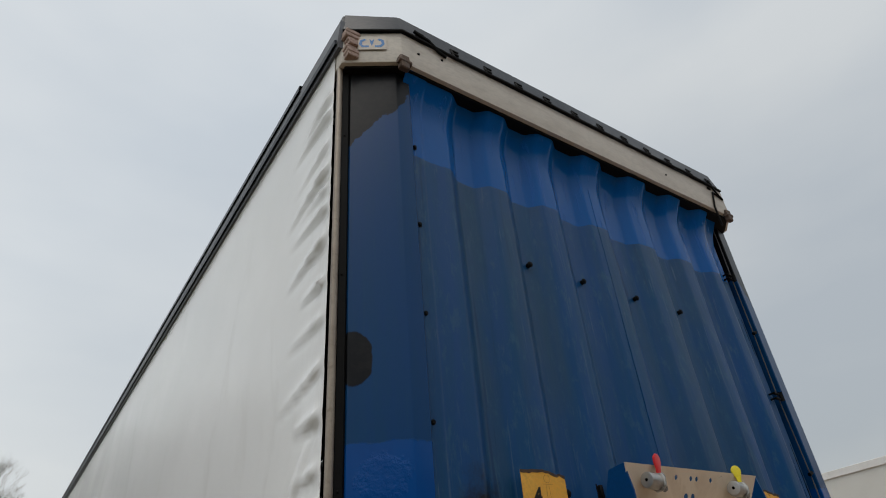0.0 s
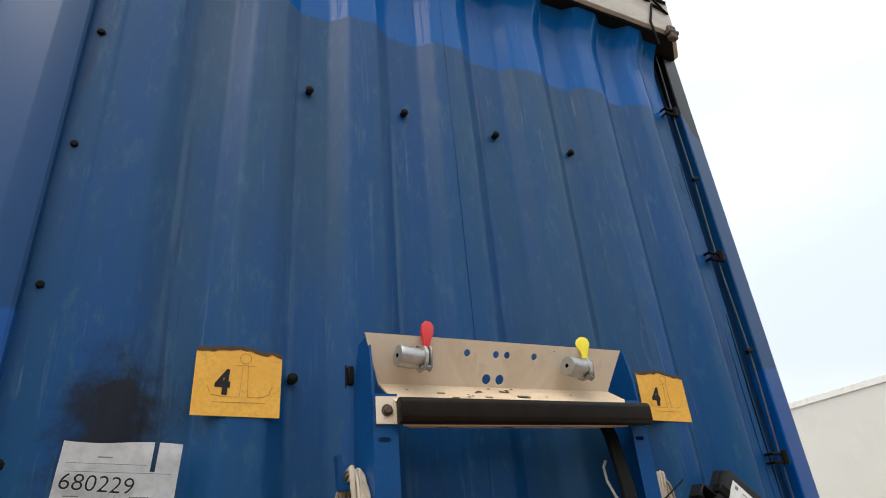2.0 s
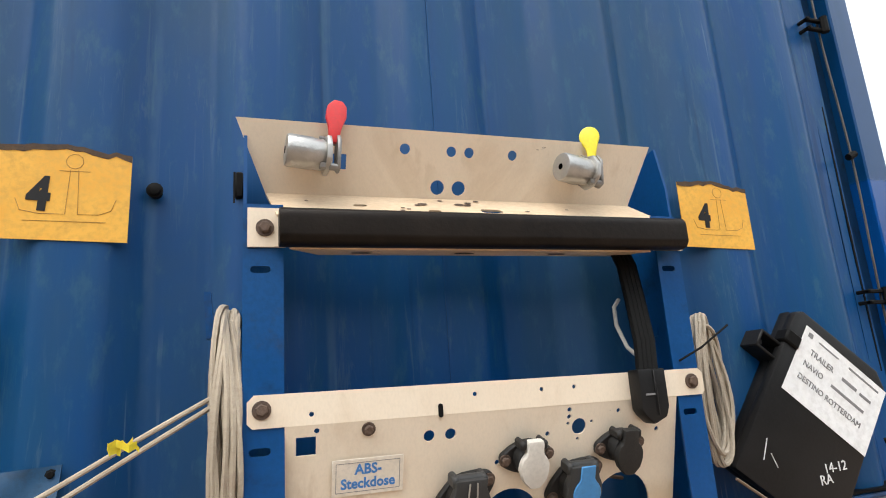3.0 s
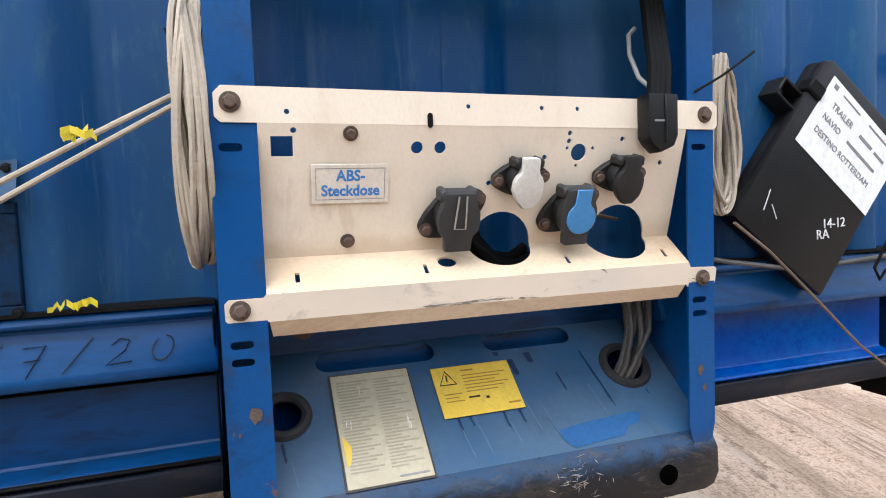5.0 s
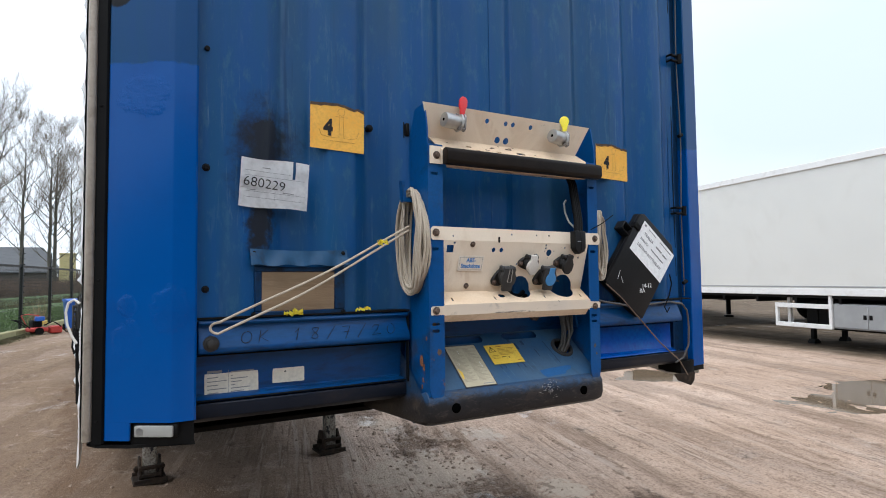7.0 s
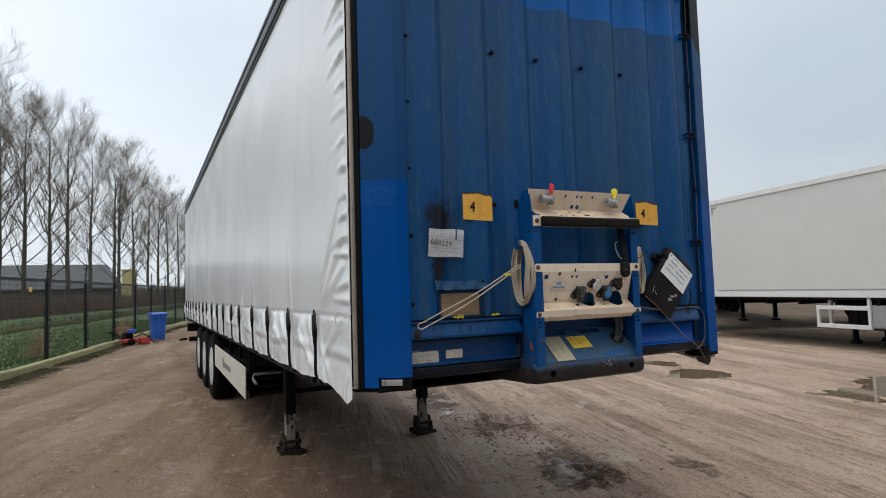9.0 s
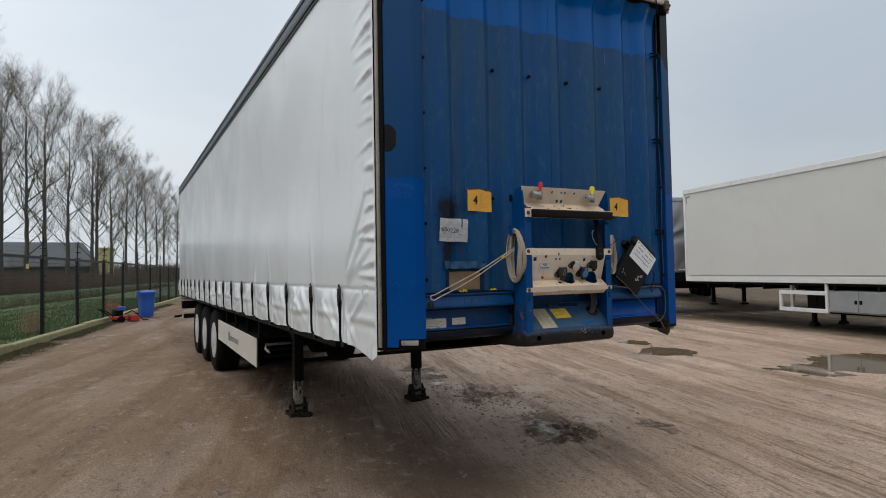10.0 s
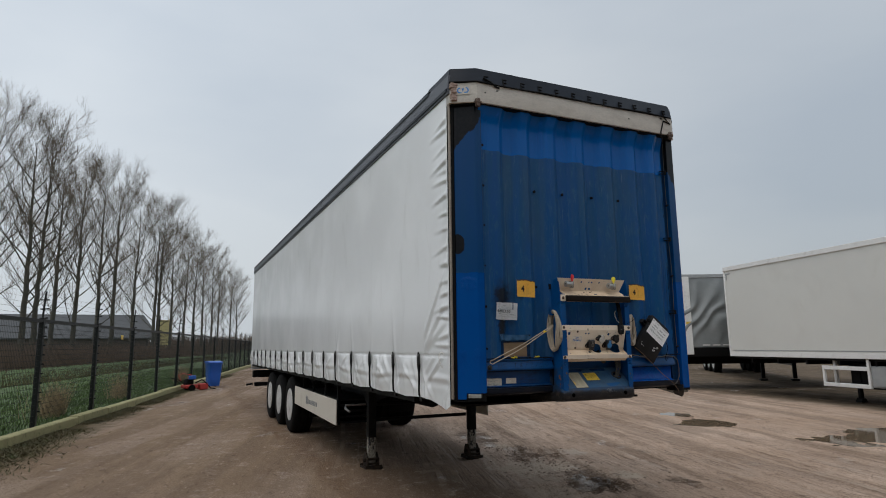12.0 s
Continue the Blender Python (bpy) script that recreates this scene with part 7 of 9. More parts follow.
# flat black ovals: the shade inside the slots, painted on
for x in (-0.14, 0.03, 0.20):
    bm = bm_new()
    bm.faces.new([bm.verts.new((u, v, 1.9845 + 0.12 * (v + 0.182))) for u, v in slot_pts(x, -0.150, 0.034, 0.013)])
    part("slot", bm, HOLE, upper, "dark oval slot", 0)
# black bumper bar
bm = bm_new()
prism(bm, [(-0.187, 1.987), (-0.187, 2.036), (-0.200, 2.041)] + [(-0.206 - 0.014 * math.sin(radians(18 * i)), 2.027 + 0.014 * math.cos(radians(18 * i))) for i in range(6)] + [(-0.220, 1.998), (-0.214, 1.989), (-0.204, 1.986)], "x", -0.266, 0.424, 0.003, 2)
part("bumper_bar", bm, BAR, console, "black plastic-covered bar")
# hex bolts with washers on the tabs
bm = bm_new()
lathe(bm, ((0.0155, 0), (0.0155, 0.003), (0.0150, 0.0035)), (0, 0, 0), (0, -1, 0), 18)
lathe(bm, ((0.0105, 0.0035), (0.0105, 0.010), (0.0085, 0.012)), (0, 0, 0), (0, -1, 0), 6)
HEX = mesh_of("bolt", bm, RUSTY, 30)


def hexbolt(x, y, z, parent, m=None, k=1.0):
    o = new("bolt", HEX)
    o.parent, o.matrix_basis = parent, (m or pose(x, y, z, 0, random.uniform(0, 60), 0)) @ Matrix.Diagonal((k, k, k, 1))
    return o


for x, z in ((-0.284, 2.018), (0.412, 2.012), (-0.288, 1.764), (0.418, 1.760), (-0.290, 1.510), (0.412, 1.502)):
    hexbolt(x, -0.179 if z > 1.9 else -0.177, z, console, None, 0.82)

# --- air couplings
def air_coupling(x, z, material, label, tip, round_lever):
    c = new("air_coupling")
    c.parent = console
    tagged(c, label)
    c.matrix_basis = pose(x, -0.176, z, 0, 4, tip)
    bm = bm_new()
    lathe(bm, ((0.018, -0.0585), (0.0235, -0.0575), (0.0252, -0.054), (0.0252, -0.020), (0.0238, -0.016), (0.0238, -0.004), (0.021, 0.0), (0.012, 0.001)), (0, 0, 0), (1, 0, 0), 28)
    part("drum", bm, STEEL, c, "grey cast aluminium drum")
    bm = bm_new()
    cyl(bm, (-0.0590, 0, 0), (-0.0582, 0, 0), 0.0055, 12)
    part("bore", bm, HOLE, c)
    bm = bm_new()
    prism(bm, [(0.026, -0.016), (0.030, 0.006), (0.022, 0.024), (0.004, 0.031), (-0.018, 0.026), (-0.029, 0.008), (-0.027, -0.014), (-0.012, -0.028), (0.012, -0.029)], "x", 0.0, 0.008, 0.002, 2)
    box(bm, -0.020, 0.004, 0.020, 0.034, -0.014, 0.014, 0.003)
    part("flange", bm, STEEL, c, "cast flange")
    bm = bm_new()
    prism(bm, [(-0.018, -0.024), (-0.006, -0.030), (0.006, -0.022), (0.012, 0.010), (0.004, 0.032), (-0.010, 0.034), (-0.020, 0.020)], "x", 0.017, 0.023, 0.002)
    cyl(bm, (0.006, -0.012, -0.022), (0.020, -0.012, -0.022), 0.006, 8)
    cyl(bm, (0.006, 0.004, 0.026), (0.020, 0.004, 0.026), 0.006, 8)
    part("clamp", bm, ZINC, c, "thin pressed clamp plate")
    for y, q in ((-0.012, -0.022), (0.004, 0.026)):
        bm = bm_new()
        cyl(bm, (-0.008, y, q), (0.001, y, q), 0.0065, 6)
        part("nut", bm, ZINC, c)
    bm = bm_new()
    if round_lever:
        pts = [(-0.006, 0.024), (0.006, 0.024), (0.008, 0.046)] + [(0.001 + 0.0185 * math.cos(a), 0.071 + 0.020 * math.sin(a)) for a in [radians(-38 + 256 * k / 14) for k in range(15)]] + [(-0.012, 0.050)]
        prism(bm, pts, "x", 0.009, 0.018, 0.004, 2)
        bmesh.ops.rotate(bm, verts=bm.verts[:], cent=(0.013, 0, 0.024), matrix=Matrix.Rotation(radians(50), 3, "Z"))
    else:
        prism(bm, [(0.004, 0.020), (0.020, 0.020), (0.024, 0.046), (0.031, 0.064), (0.031, 0.082), (0.024, 0.092), (0.010, 0.093), (0.000, 0.082), (-0.002, 0.062), (0.004, 0.044)], "y", -0.009, 0.001, 0.004, 2)
    part("lever", bm, material, c, label.split(" with ")[1] if " with " in label else "")


air_coupling(-0.197, 2.136, RED, "air coupling with a red plastic lever", 4, False)
air_coupling(0.264, 2.132, YELLOW, "air coupling with a yellow plastic lever", 10, True)

# --- socket panel
F = [Vector((0, -0.177, 1.784)), Vector((0, -0.177, 1.740)), Vector((0, -0.128, 1.569)), Vector((0, -0.180, 1.528)), Vector((0, -0.172, 1.484)), Vector((0, -0.140, 1.472))]
LM, LB = (F[2] - F[1]).length, (F[3] - F[2]).length
bm = bm_new()
plate(bm, [(-0.307, 1.747), (-0.300, 1.740), (0.437, 1.737), (0.443, 1.743), (0.443, 1.773), (0.435, 1.781), (-0.298, 1.784), (-0.307, 1.775)],
      [circle_pts(x, z, 0.0035, 8) for x, z in ((-0.222, 1.754), (0.02, 1.765), (0.132, 1.765), (0.19, 1.765))], lambda u, v: (u, -0.177, v), (0, 0.003, 0))
sockets = part("socket_panel", bm, CREAM, console, "folded cream panel with sockets and cut-outs", 20)


def on_main(u, v):
    p = F[1].lerp(F[2], v / LM)
    return (u, p.y, p.z)


def mv(z):
    return (1.740 - z) / 0.171 * LM


def notch(cx, r, top):
    """The half of a round cut-out on one side of the fold."""
    if top:
        return [(cx + r * math.cos(a), LM - r * 1.05 * math.sin(a)) for a in [math.pi * (1 - i / 14) for i in range(15)]]
    return [(cx + r * math.cos(a), r * 0.88 * math.sin(a)) for a in [math.pi * (1 - i / 14) for i in range(15)]]


XL, XR = -0.258, 0.384
BIG = ((0.080, 0.050), (0.281, 0.054))
bottom = [(XL, LM)] + [p for cx, r in BIG for p in notch(cx, r, True)] + [(XR, LM)]
mh = [[(-0.243, mv(1.724)), (-0.216, mv(1.724)), (-0.216, mv(1.699)), (-0.243, mv(1.699))]]
mh += [circle_pts(x, mv(z), r, n) for x, z, r, n in ((-0.053, 1.710, 0.0085, 14), (-0.020, 1.710, 0.0085, 14), (0.197, 1.703, 0.013, 16), (-0.215, 1.731, 0.004, 8), (0.179, 1.730, 0.004, 8), (0.179, 1.719, 0.004, 8),
                                                 (0.177, 1.709, 0.003, 6), (0.220, 1.709, 0.003, 6), (0.195, 1.684, 0.003, 6), (0.141, 1.696, 0.004, 8), (0.056, 1.661, 0.004, 8), (0.345, 1.687, 0.004, 8), (0.270, 1.722, 0.004, 8))]
bm = bm_new()
plate(bm, [(XL, 0), (XR, 0)] + bottom[::-1], mh, on_main, (0, 0.003, 0.001))
main = part("panel_face", bm, CREAM, sockets, "cream face with round cut-outs", 20)


def on_low(u, v):
    p = F[2].lerp(F[3], v / LB)
    return (u, p.y, p.z)


bm = bm_new()
topn = [(XL, 0)] + [p for cx, r in BIG for p in notch(cx, r, False)] + [(XR, 0)]
lh = [circle_pts(-0.010, LB * 0.42, 0.014, 16, 0.011)] + [[(x + 0.003 * q, LB * 0.6 + 0.009 * r) for q, r in ((-1, -1), (1, -1), (1, 1), (-1, 1))] for x in (-0.218, -0.044, 0.178, 0.352)]
plate(bm, topn + [(XR, LB), (XL, LB)], lh, on_low, (0, 0.001, -0.003))
part("panel_ledge", bm, CREAM_STAINED, sockets, "stained lower ledge", 20)
bm = bm_new()
plate(bm, [(XL - 0.004, 1.493), (XL, 1.4925), (XR, 1.4925), (XR + 0.004, 1.488), (0.436, 1.488), (0.440, 1.492), (0.440, 1.514), (0.436, 1.518), (XR + 0.004, 1.520), (XR, 1.528), (XL, 1.528), (XL - 0.004, 1.524), (-0.303, 1.524), (-0.308, 1.519), (-0.308, 1.498), (-0.303, 1.493)], [],
      lambda u, v: (u, -0.180 + 0.008 * (1.528 - v) / 0.044, v), (0, 0.003, 0))
part("panel_front_lip", bm, SCUFFED, sockets, "scuffed front lip with black scrapes", 20)
bm = bm_new()
plate(bm, [(XL + 0.002, 0), (XR - 0.002, 0), (XR - 0.006, 0.026), (XL + 0.006, 0.026)], [], lambda u, v: (u, -0.1735 + 0.55 * v, 1.4925 - 0.84 * v), (0, 0.003, 0))
part("panel_return", bm, CREAM_STAINED, sockets, "tan-stained turned-under edge", 20)
for x, z in ((-0.143, 1.728), (-0.147, 1.588)):
    v = mv(z)
    p = on_main(x, v)
    hexbolt(0, 0, 0, sockets, pose(*p, 18, 0, 0), 0.64)
bm = bm_new()
plate(bm, slot_pts(0, 0, 0.020, 0.007), [], lambda u, v: (-0.036 + v, -0.1795, 1.745 + u), (0, 0.002, 0))
part("cable_tie", bm, SEAL, sockets)
# printed label
lab = pose(-0.1435, -0.1595, 1.664, 108, 0, 0)
bm = bm_new()
box(bm, -0.051, 0.051, -0.0265, 0.0265, 0, 0.0012, 0.0006)
ab = part("socket_label", bm, LABEL_PALE, sockets, "white label with blue lettering")
ab.matrix_basis = lab
lettering("ABS-", 0.0205, pose(0.0, 0.0105, 0.0014) @ Matrix.Diagonal((0.92, 1, 0.5, 1)), BLUE_INK, ab, 0.0006)
lettering("Steckdose", 0.0205, pose(0.0, -0.0095, 0.0014) @ Matrix.Diagonal((0.92, 1, 0.5, 1)), BLUE_INK, ab, 0.0006)
bm = bm_new()
for a in ((-0.045, 0.045, 0.0205, 0.0212), (-0.045, 0.045, -0.0212, -0.0205), (-0.0457, -0.045, -0.0212, 0.0212), (0.045, 0.0457, -0.0212, 0.0212)):
    box(bm, a[0], a[1], a[2], a[3], 0.0012, 0.0016)
part("label_border", bm, GREY_INK, ab)


def socket(x, z, cap, cap_label, big, tilt):
    s = new("electric_socket")
    s.parent = sockets
    p = on_main(x, mv(z))
    s.matrix_basis = pose(p[0], p[1], p[2], 107, 0, 0) @ Matrix.Diagonal((1.14, 1.14, 1.1, 1))
    k = 1.0 if big else 0.82
    bm = bm_new()
    ang = radians(tilt)
    pts = []
    for a, r in ((-8, 0.047), (8, 0.047), (16, 0.043), (34, 0.035), (70, 0.029), (110, 0.029), (146, 0.035), (164, 0.043), (172, 0.047), (188, 0.047), (196, 0.043), (214, 0.035), (250, 0.029), (290, 0.029), (326, 0.035), (344, 0.043)):
        t = radians(a) + ang
        pts.append((k * r * math.cos(t), k * r * math.sin(t)))
    prism(bm, pts, "z", 0.0, 0.010, 0.002)
    lathe(bm, ((0.026 * k, 0.008), (0.026 * k, 0.026), (0.024 * k, 0.028)), (0, 0, 0), (0, 0, 1), 20)
    part("base", bm, SOCKET, s, "dark plastic socket base")
    for d in (-1, 1):
        o = new("screw", HEX)
        o.parent, o.matrix_basis = s, pose(d * k * 0.039 * math.cos(ang), d * k * 0.039 * math.sin(ang), 0.009, -90, 0, 0) @ Matrix.Diagonal((0.55, 0.55, 0.55, 1))
    bm = bm_new()
    if big:
        pts = [(-0.021, 0.033), (0.021, 0.033), (0.022, 0.018), (0.0265, 0.008), (0.0275, -0.004), (0.025, -0.016), (0.018, -0.023), (0.017, -0.041), (-0.017, -0.041), (-0.018, -0.023), (-0.025, -0.016), (-0.0275, -0.004), (-0.0265, 0.008), (-0.022, 0.018)]
    else:
        pts = [(-0.011, 0.031), (0.012, 0.031), (0.0125, 0.012), (0.017, 0.008), (0.0205, 0.0), (0.0205, -0.010), (0.017, -0.022), (0.007, -0.033), (-0.006, -0.033), (-0.016, -0.022), (-0.0205, -0.010), (-0.020, 0.0), (-0.017, 0.008), (-0.012, 0.012)]
    prism(bm, [(a * 1.0, b) for a, b in pts], "z", 0.024, 0.038, 0.004, 2)
    lid_mat = LID_GREY if big else cap
    lid = part("lid", bm, lid_mat, s, cap_label)
    bm = bm_new()
    cyl(bm, (-0.020 * k, 0.030 * k, 0.026), (0.020 * k, 0.030 * k, 0.026), 0.007 * k, 10)
    box(bm, -0.024 * k, -0.014 * k, 0.020 * k, 0.036 * k, 0.008, 0.034, 0.003)
    box(bm, 0.014 * k, 0.024 * k, 0.020 * k, 0.036 * k, 0.008, 0.034, 0.003)
    part("hinge", bm, LID_GREY if big else SOCKET, s)
    if cap is BLUE_CAP:
        bm = bm_new()
        prism(bm, [(-0.008, 0.034), (0.014, 0.034), (0.013, 0.016)] + [(0.002 + 0.021 * math.cos(a), -0.004 + 0.021 * math.sin(a)) for a in [radians(52 - 284 * i / 18) for i in range(19)]] + [(-0.009, 0.016)], "z", 0.038, 0.041, 0.001)
        part("lid_inlay", bm, BLUE_CAP, lid, "light blue disc with a tab")
    if big and cap is SOCKET:
        bm = bm_new()
        tube(bm, [(-0.004, 0.030, 0.041), (-0.008, -0.010, 0.042), (0.006, -0.010, 0.042), (0.006, 0.030, 0.041)], 0.0012, 6)
        part("wire_clip", bm, STEEL, lid, "thin wire clip")


socket(0.000, 1.622, SOCKET, "dark grey lid with a wire clip", True, 29)
socket(0.101, 1.669, WHITE_CAP, "white plastic lid", False, 4)
socket(0.186, 1.622, BLUE_CAP, "grey lid with a light blue disc", True, 29)
socket(0.267, 1.671, SOCKET, "black plastic lid", False, 4)

# cable connector clipped to the panel's edge, with its bundle
bm = bm_new()
prism(bm, [(0.291, 1.785), (0.343, 1.785), (0.343, 1.724), (0.336, 1.708), (0.312, 1.698), (0.297, 1.712), (0.291, 1.722)], "y", -0.208, -0.178, 0.004, 2)
box(bm, 0.318, 0.321, -0.211, -0.206, 1.712, 1.783, 0.001)
conn = part("cable_connector", bm, PLASTIC, console, "black cable connector with small print")
bars(conn, on_front(0.309, -0.2085, 1.745), [(0.2, 0.8, 0.5, 0.003)], 0.03, 0.01, GREY_INK)
for i in range(4):
    dx = 0.309 + 0.0085 * i
    bm = bm_new()
    pts = [(dx, -0.19, 1.782), (dx + 0.010, -0.18, 1.83), (dx + 0.022, -0.155, 1.90), (dx + 0.028, -0.135, 1.97), (dx + 0.024, -0.105, 2.04), (dx + 0.016, -0.095, 2.07)]
    tube(bm, pts, 0.0075, 8)
    part("cable", bm, SEAL, console, "black cable")
bm = bm_new()
tube(bm, [(0.355, -0.09, 1.915), (0.336, -0.10, 1.90), (0.326, -0.115, 1.865), (0.332, -0.13, 1.825), (0.345, -0.15, 1.80)], 0.0038, 8)
part("cable", bm, WHITE_CAP, console, "thin white cable")
bm = bm_new()
tube(bm, [(0.40, -0.176, 1.795), (0.43, -0.20, 1.815), (0.475, -0.22, 1.850)], 0.002, 5)
part("cable_tie", bm, SEAL, console)
for k, pts in enumerate(([(0.045, -0.075, 1.66), (0.052, -0.078, 1.615), (0.062, -0.082, 1.578), (0.085, -0.085, 1.552), (0.118, -0.080, 1.545), (0.150, -0.070, 1.560)],
                         [(0.00, -0.080, 1.625), (0.030, -0.085, 1.600), (0.058, -0.092, 1.568), (0.090, -0.094, 1.542), (0.125, -0.085, 1.535), (0.160, -0.070, 1.545)],
                         [(-0.01, -0.070, 1.600), (0.025, -0.078, 1.575), (0.060, -0.085, 1.548), (0.095, -0.080, 1.530), (0.140, -0.070, 1.530)])):
    bm = bm_new()
    tube(bm, pts, 0.0085, 10)
    part("cable", bm, SEAL, console, "black cable behind the panel")
bm = bm_new()
tube(bm, [(0.225, -0.06, 1.625), (0.27, -0.065, 1.612), (0.335, -0.06, 1.598)], 0.0035, 6)
part("cord", bm, CORD, console, "thin brown cord behind the panel")

# --- sloping shelf and rounded nose
S0, S1 = Vector((0, 0.035, 1.408)), Vector((0, -0.158, 1.246))
LS = (S1 - S0).length


def on_shelf(u, v):
    p = S0.lerp(S1, v / LS)
    return (u, p.y, p.z)


bm = bm_new()
sh = [slot_pts(-0.085, 0.032, 0.20, 0.040, 8), slot_pts(0.19, 0.030, 0.17, 0.036, 8), circle_pts(-0.240, 0.120, 0.028, 20), circle_pts(0.352, 0.112, 0.036, 20)]
plate(bm, [(CX0 + 0.005, 0), (CX1 - 0.005, 0), (CX1 - 0.005, LS), (CX0 + 0.005, LS)], sh, on_shelf, (0, 0.003, -0.004))
shelf = part("sloping_shelf", bm, SHELF_BLUE, console, "scratched blue sloping shelf", 20)
for x, v, r in ((-0.240, 0.120, 0.033), (0.352, 0.112, 0.040)):
    bm = bm_new()
    tube(bm, [on_shelf(x + r * math.cos(a), v + r * math.sin(a)) for a in [2 * math.pi * i / 28 for i in range(28)]], 0.0085, 8, closed=True)
    part("grommet", bm, GREY_RUBBER, shelf, "thick black rubber grommet")
bm = bm_new()
NOSE = [(-0.152, 1.250), (-0.168, 1.240), (-0.180, 1.222), (-0.182, 1.175), (-0.172, 1.150), (-0.150, 1.138), (-0.10, 1.134), (0.34, 1.120), (0.34, 1.20), (0.05, 1.39), (0.03, 1.385)]
nx = [CX0 - 0.012, CX0 - 0.004, CX0 + 0.02] + [CX0 + 0.02 + (CX1 - CX0 - 0.04) * i / 12 for i in range(1, 12)] + [CX1 - 0.02, CX1 + 0.004, CX1 + 0.012]
rows = []
for i, x in enumerate(nx):
    k = {0: 0.016, 1: 0.005, len(nx) - 1: 0.016, len(nx) - 2: 0.005}.get(i, 0)
    rows.append([bm.verts.new((x, y + (k if y < -0.12 else 0), z + (k * 0.6 if z < 1.2 and y < 0 else (-k * 0.5 if y < 0 else 0)))) for y, z in NOSE])
for a, b in zip(rows, rows[1:]):
    for i in range(len(NOSE) - 1):
        bm.faces.new((a[i], a[i + 1], b[i + 1], b[i]))
bm.faces.new(rows[0])
bm.faces.new(rows[-1][::-1])
bmesh.ops.recalc_face_normals(bm, faces=bm.faces[:])
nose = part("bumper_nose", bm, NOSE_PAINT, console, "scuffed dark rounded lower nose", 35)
# raised black discs: the dark inside the holes is only their colour
for x in (-0.222, 0.338):
    bm = bm_new()
    lathe(bm, ((0.016, 0.0), (0.016, 0.006), (0.012, 0.007)), (x, -0.179, 1.192), (0, -1, 0), 18)
    o = part("round_hole", bm, HOLE, nose, "dark round hole")
# chafed silver scrape on the nose
bm = bm_new()
rnd = random.Random(81)
for i in range(60):
    x, z = rnd.gauss(0.178, 0.020), rnd.gauss(1.214, 0.011)
    a, w = rnd.uniform(0, 3.14), rnd.uniform(0.004, 0.012)
    y = -0.1835 if z < 1.222 else -0.182 + 0.012 * (z - 1.222) / 0.018 - 0.0015
    q = [(x + w * math.cos(a), z + w * math.sin(a) * 0.5), (x + 0.0007, z + 0.0006), (x - w * math.cos(a), z - w * math.sin(a) * 0.5), (x - 0.0007, z - 0.0007)]
    bm.faces.new([bm.verts.new((b, y, c)) for b, c in q])
part("chafe_marks", bm, STEEL, nose, "chafed bare metal scratches")
# instruction labels on the shelf


def shelf_label(x0, x1, v0, v1, material, name, label):
    c = on_shelf((x0 + x1) / 2, (v0 + v1) / 2)
    m = pose(c[0], c[1], c[2], 90 - 50, 0, 0) @ pose(0, 0, 0.0025)
    bm = bm_new()
    box(bm, -(x1 - x0) / 2, (x1 - x0) / 2, -(v1 - v0) / 2, (v1 - v0) / 2, 0, 0.0015, 0.0006)
    o = part(name, bm, material, shelf, label)
    o.matrix_basis = m
    return o


l1 = shelf_label(-0.166, -0.042, 0.064, 0.250, LABEL_OLD, "instruction_label", "yellowed label with dense small print")
bars(l1, pose(0, 0, 0.0012), [(0.06, 0.46 - 0.08 * ((i * 7) % 3), 0.93 - 0.029 * i, 0.0022) for i in range(29)] + [(0.53, 0.93 - 0.1 * ((i * 5) % 3), 0.93 - 0.029 * i, 0.0022) for i in range(29)], 0.124, 0.184, FADED_PRINT)
bars(l1, pose(0, 0, 0.0014), [(0.60, 0.95, 0.035, 0.003)], 0.124, 0.184, GREY_INK)
bm = bm_new()
prism(bm, [(-0.0585, -0.012), (-0.054, -0.018), (-0.0475, -0.030), (-0.049, -0.046), (-0.052, -0.056), (-0.057, -0.060)], "z", 0.0012, 0.0021)
part("peeled_patch", bm, LABEL_YELLOW, l1, "yellow layer under the torn edge")
rnd = random.Random(92)
for x, y in [(-0.018, 0.058)] + [(0.048, 0.0)] * 3 + [(-0.046, 0.010)] * 2:
    px, py, w = x + rnd.gauss(0, 0.003), y + rnd.gauss(0, 0.006), rnd.uniform(0.004, 0.009)
    bm = bm_new()
    bm.faces.new([bm.verts.new((px + u, py + v, 0.0022)) for u, v in ((-0.0004, -w), (0.0004, -w * 0.8), (0.0016, w), (0.0008, w * 0.9))])
    part("scratch", bm, PAPER, l1, "", 0)
g = shelf_label(-0.169, -0.039, 0.061, 0.253, GLUE, "glue_edge", "dirty glue edge round the label")
g.matrix_basis = g.matrix_basis @ pose(0, 0, -0.0012)
l2 = shelf_label(-0.004, 0.134, 0.072, 0.166, LABEL_YELLOW, "warning_label", "yellow warning label with small print")
bars(l2, pose(0, 0, 0.0013), [(0.36, 0.52, 0.88, 0.003), (0.82, 0.97, 0.14, 0.003)] + [(0.36, 0.92 - 0.08 * (i % 3), 0.78 - 0.065 * i, 0.0016) for i in range(6)] + [(0.08, 0.30 - 0.05 * (i % 2), 0.44 - 0.07 * i, 0.0016) for i in range(3)], 0.138, 0.096, OCHRE_INK)
bars(l2, pose(0, 0, 0.0016), [(0.36, 0.50, 0.34, 0.0028), (0.57, 0.61, 0.30, 0.004)], 0.138, 0.096, INK)
bm = bm_new()
tube(bm, [(-0.060, 0.012, 0.002), (-0.046, 0.038, 0.002), (-0.032, 0.012, 0.002)], 0.0012, 5, closed=True)
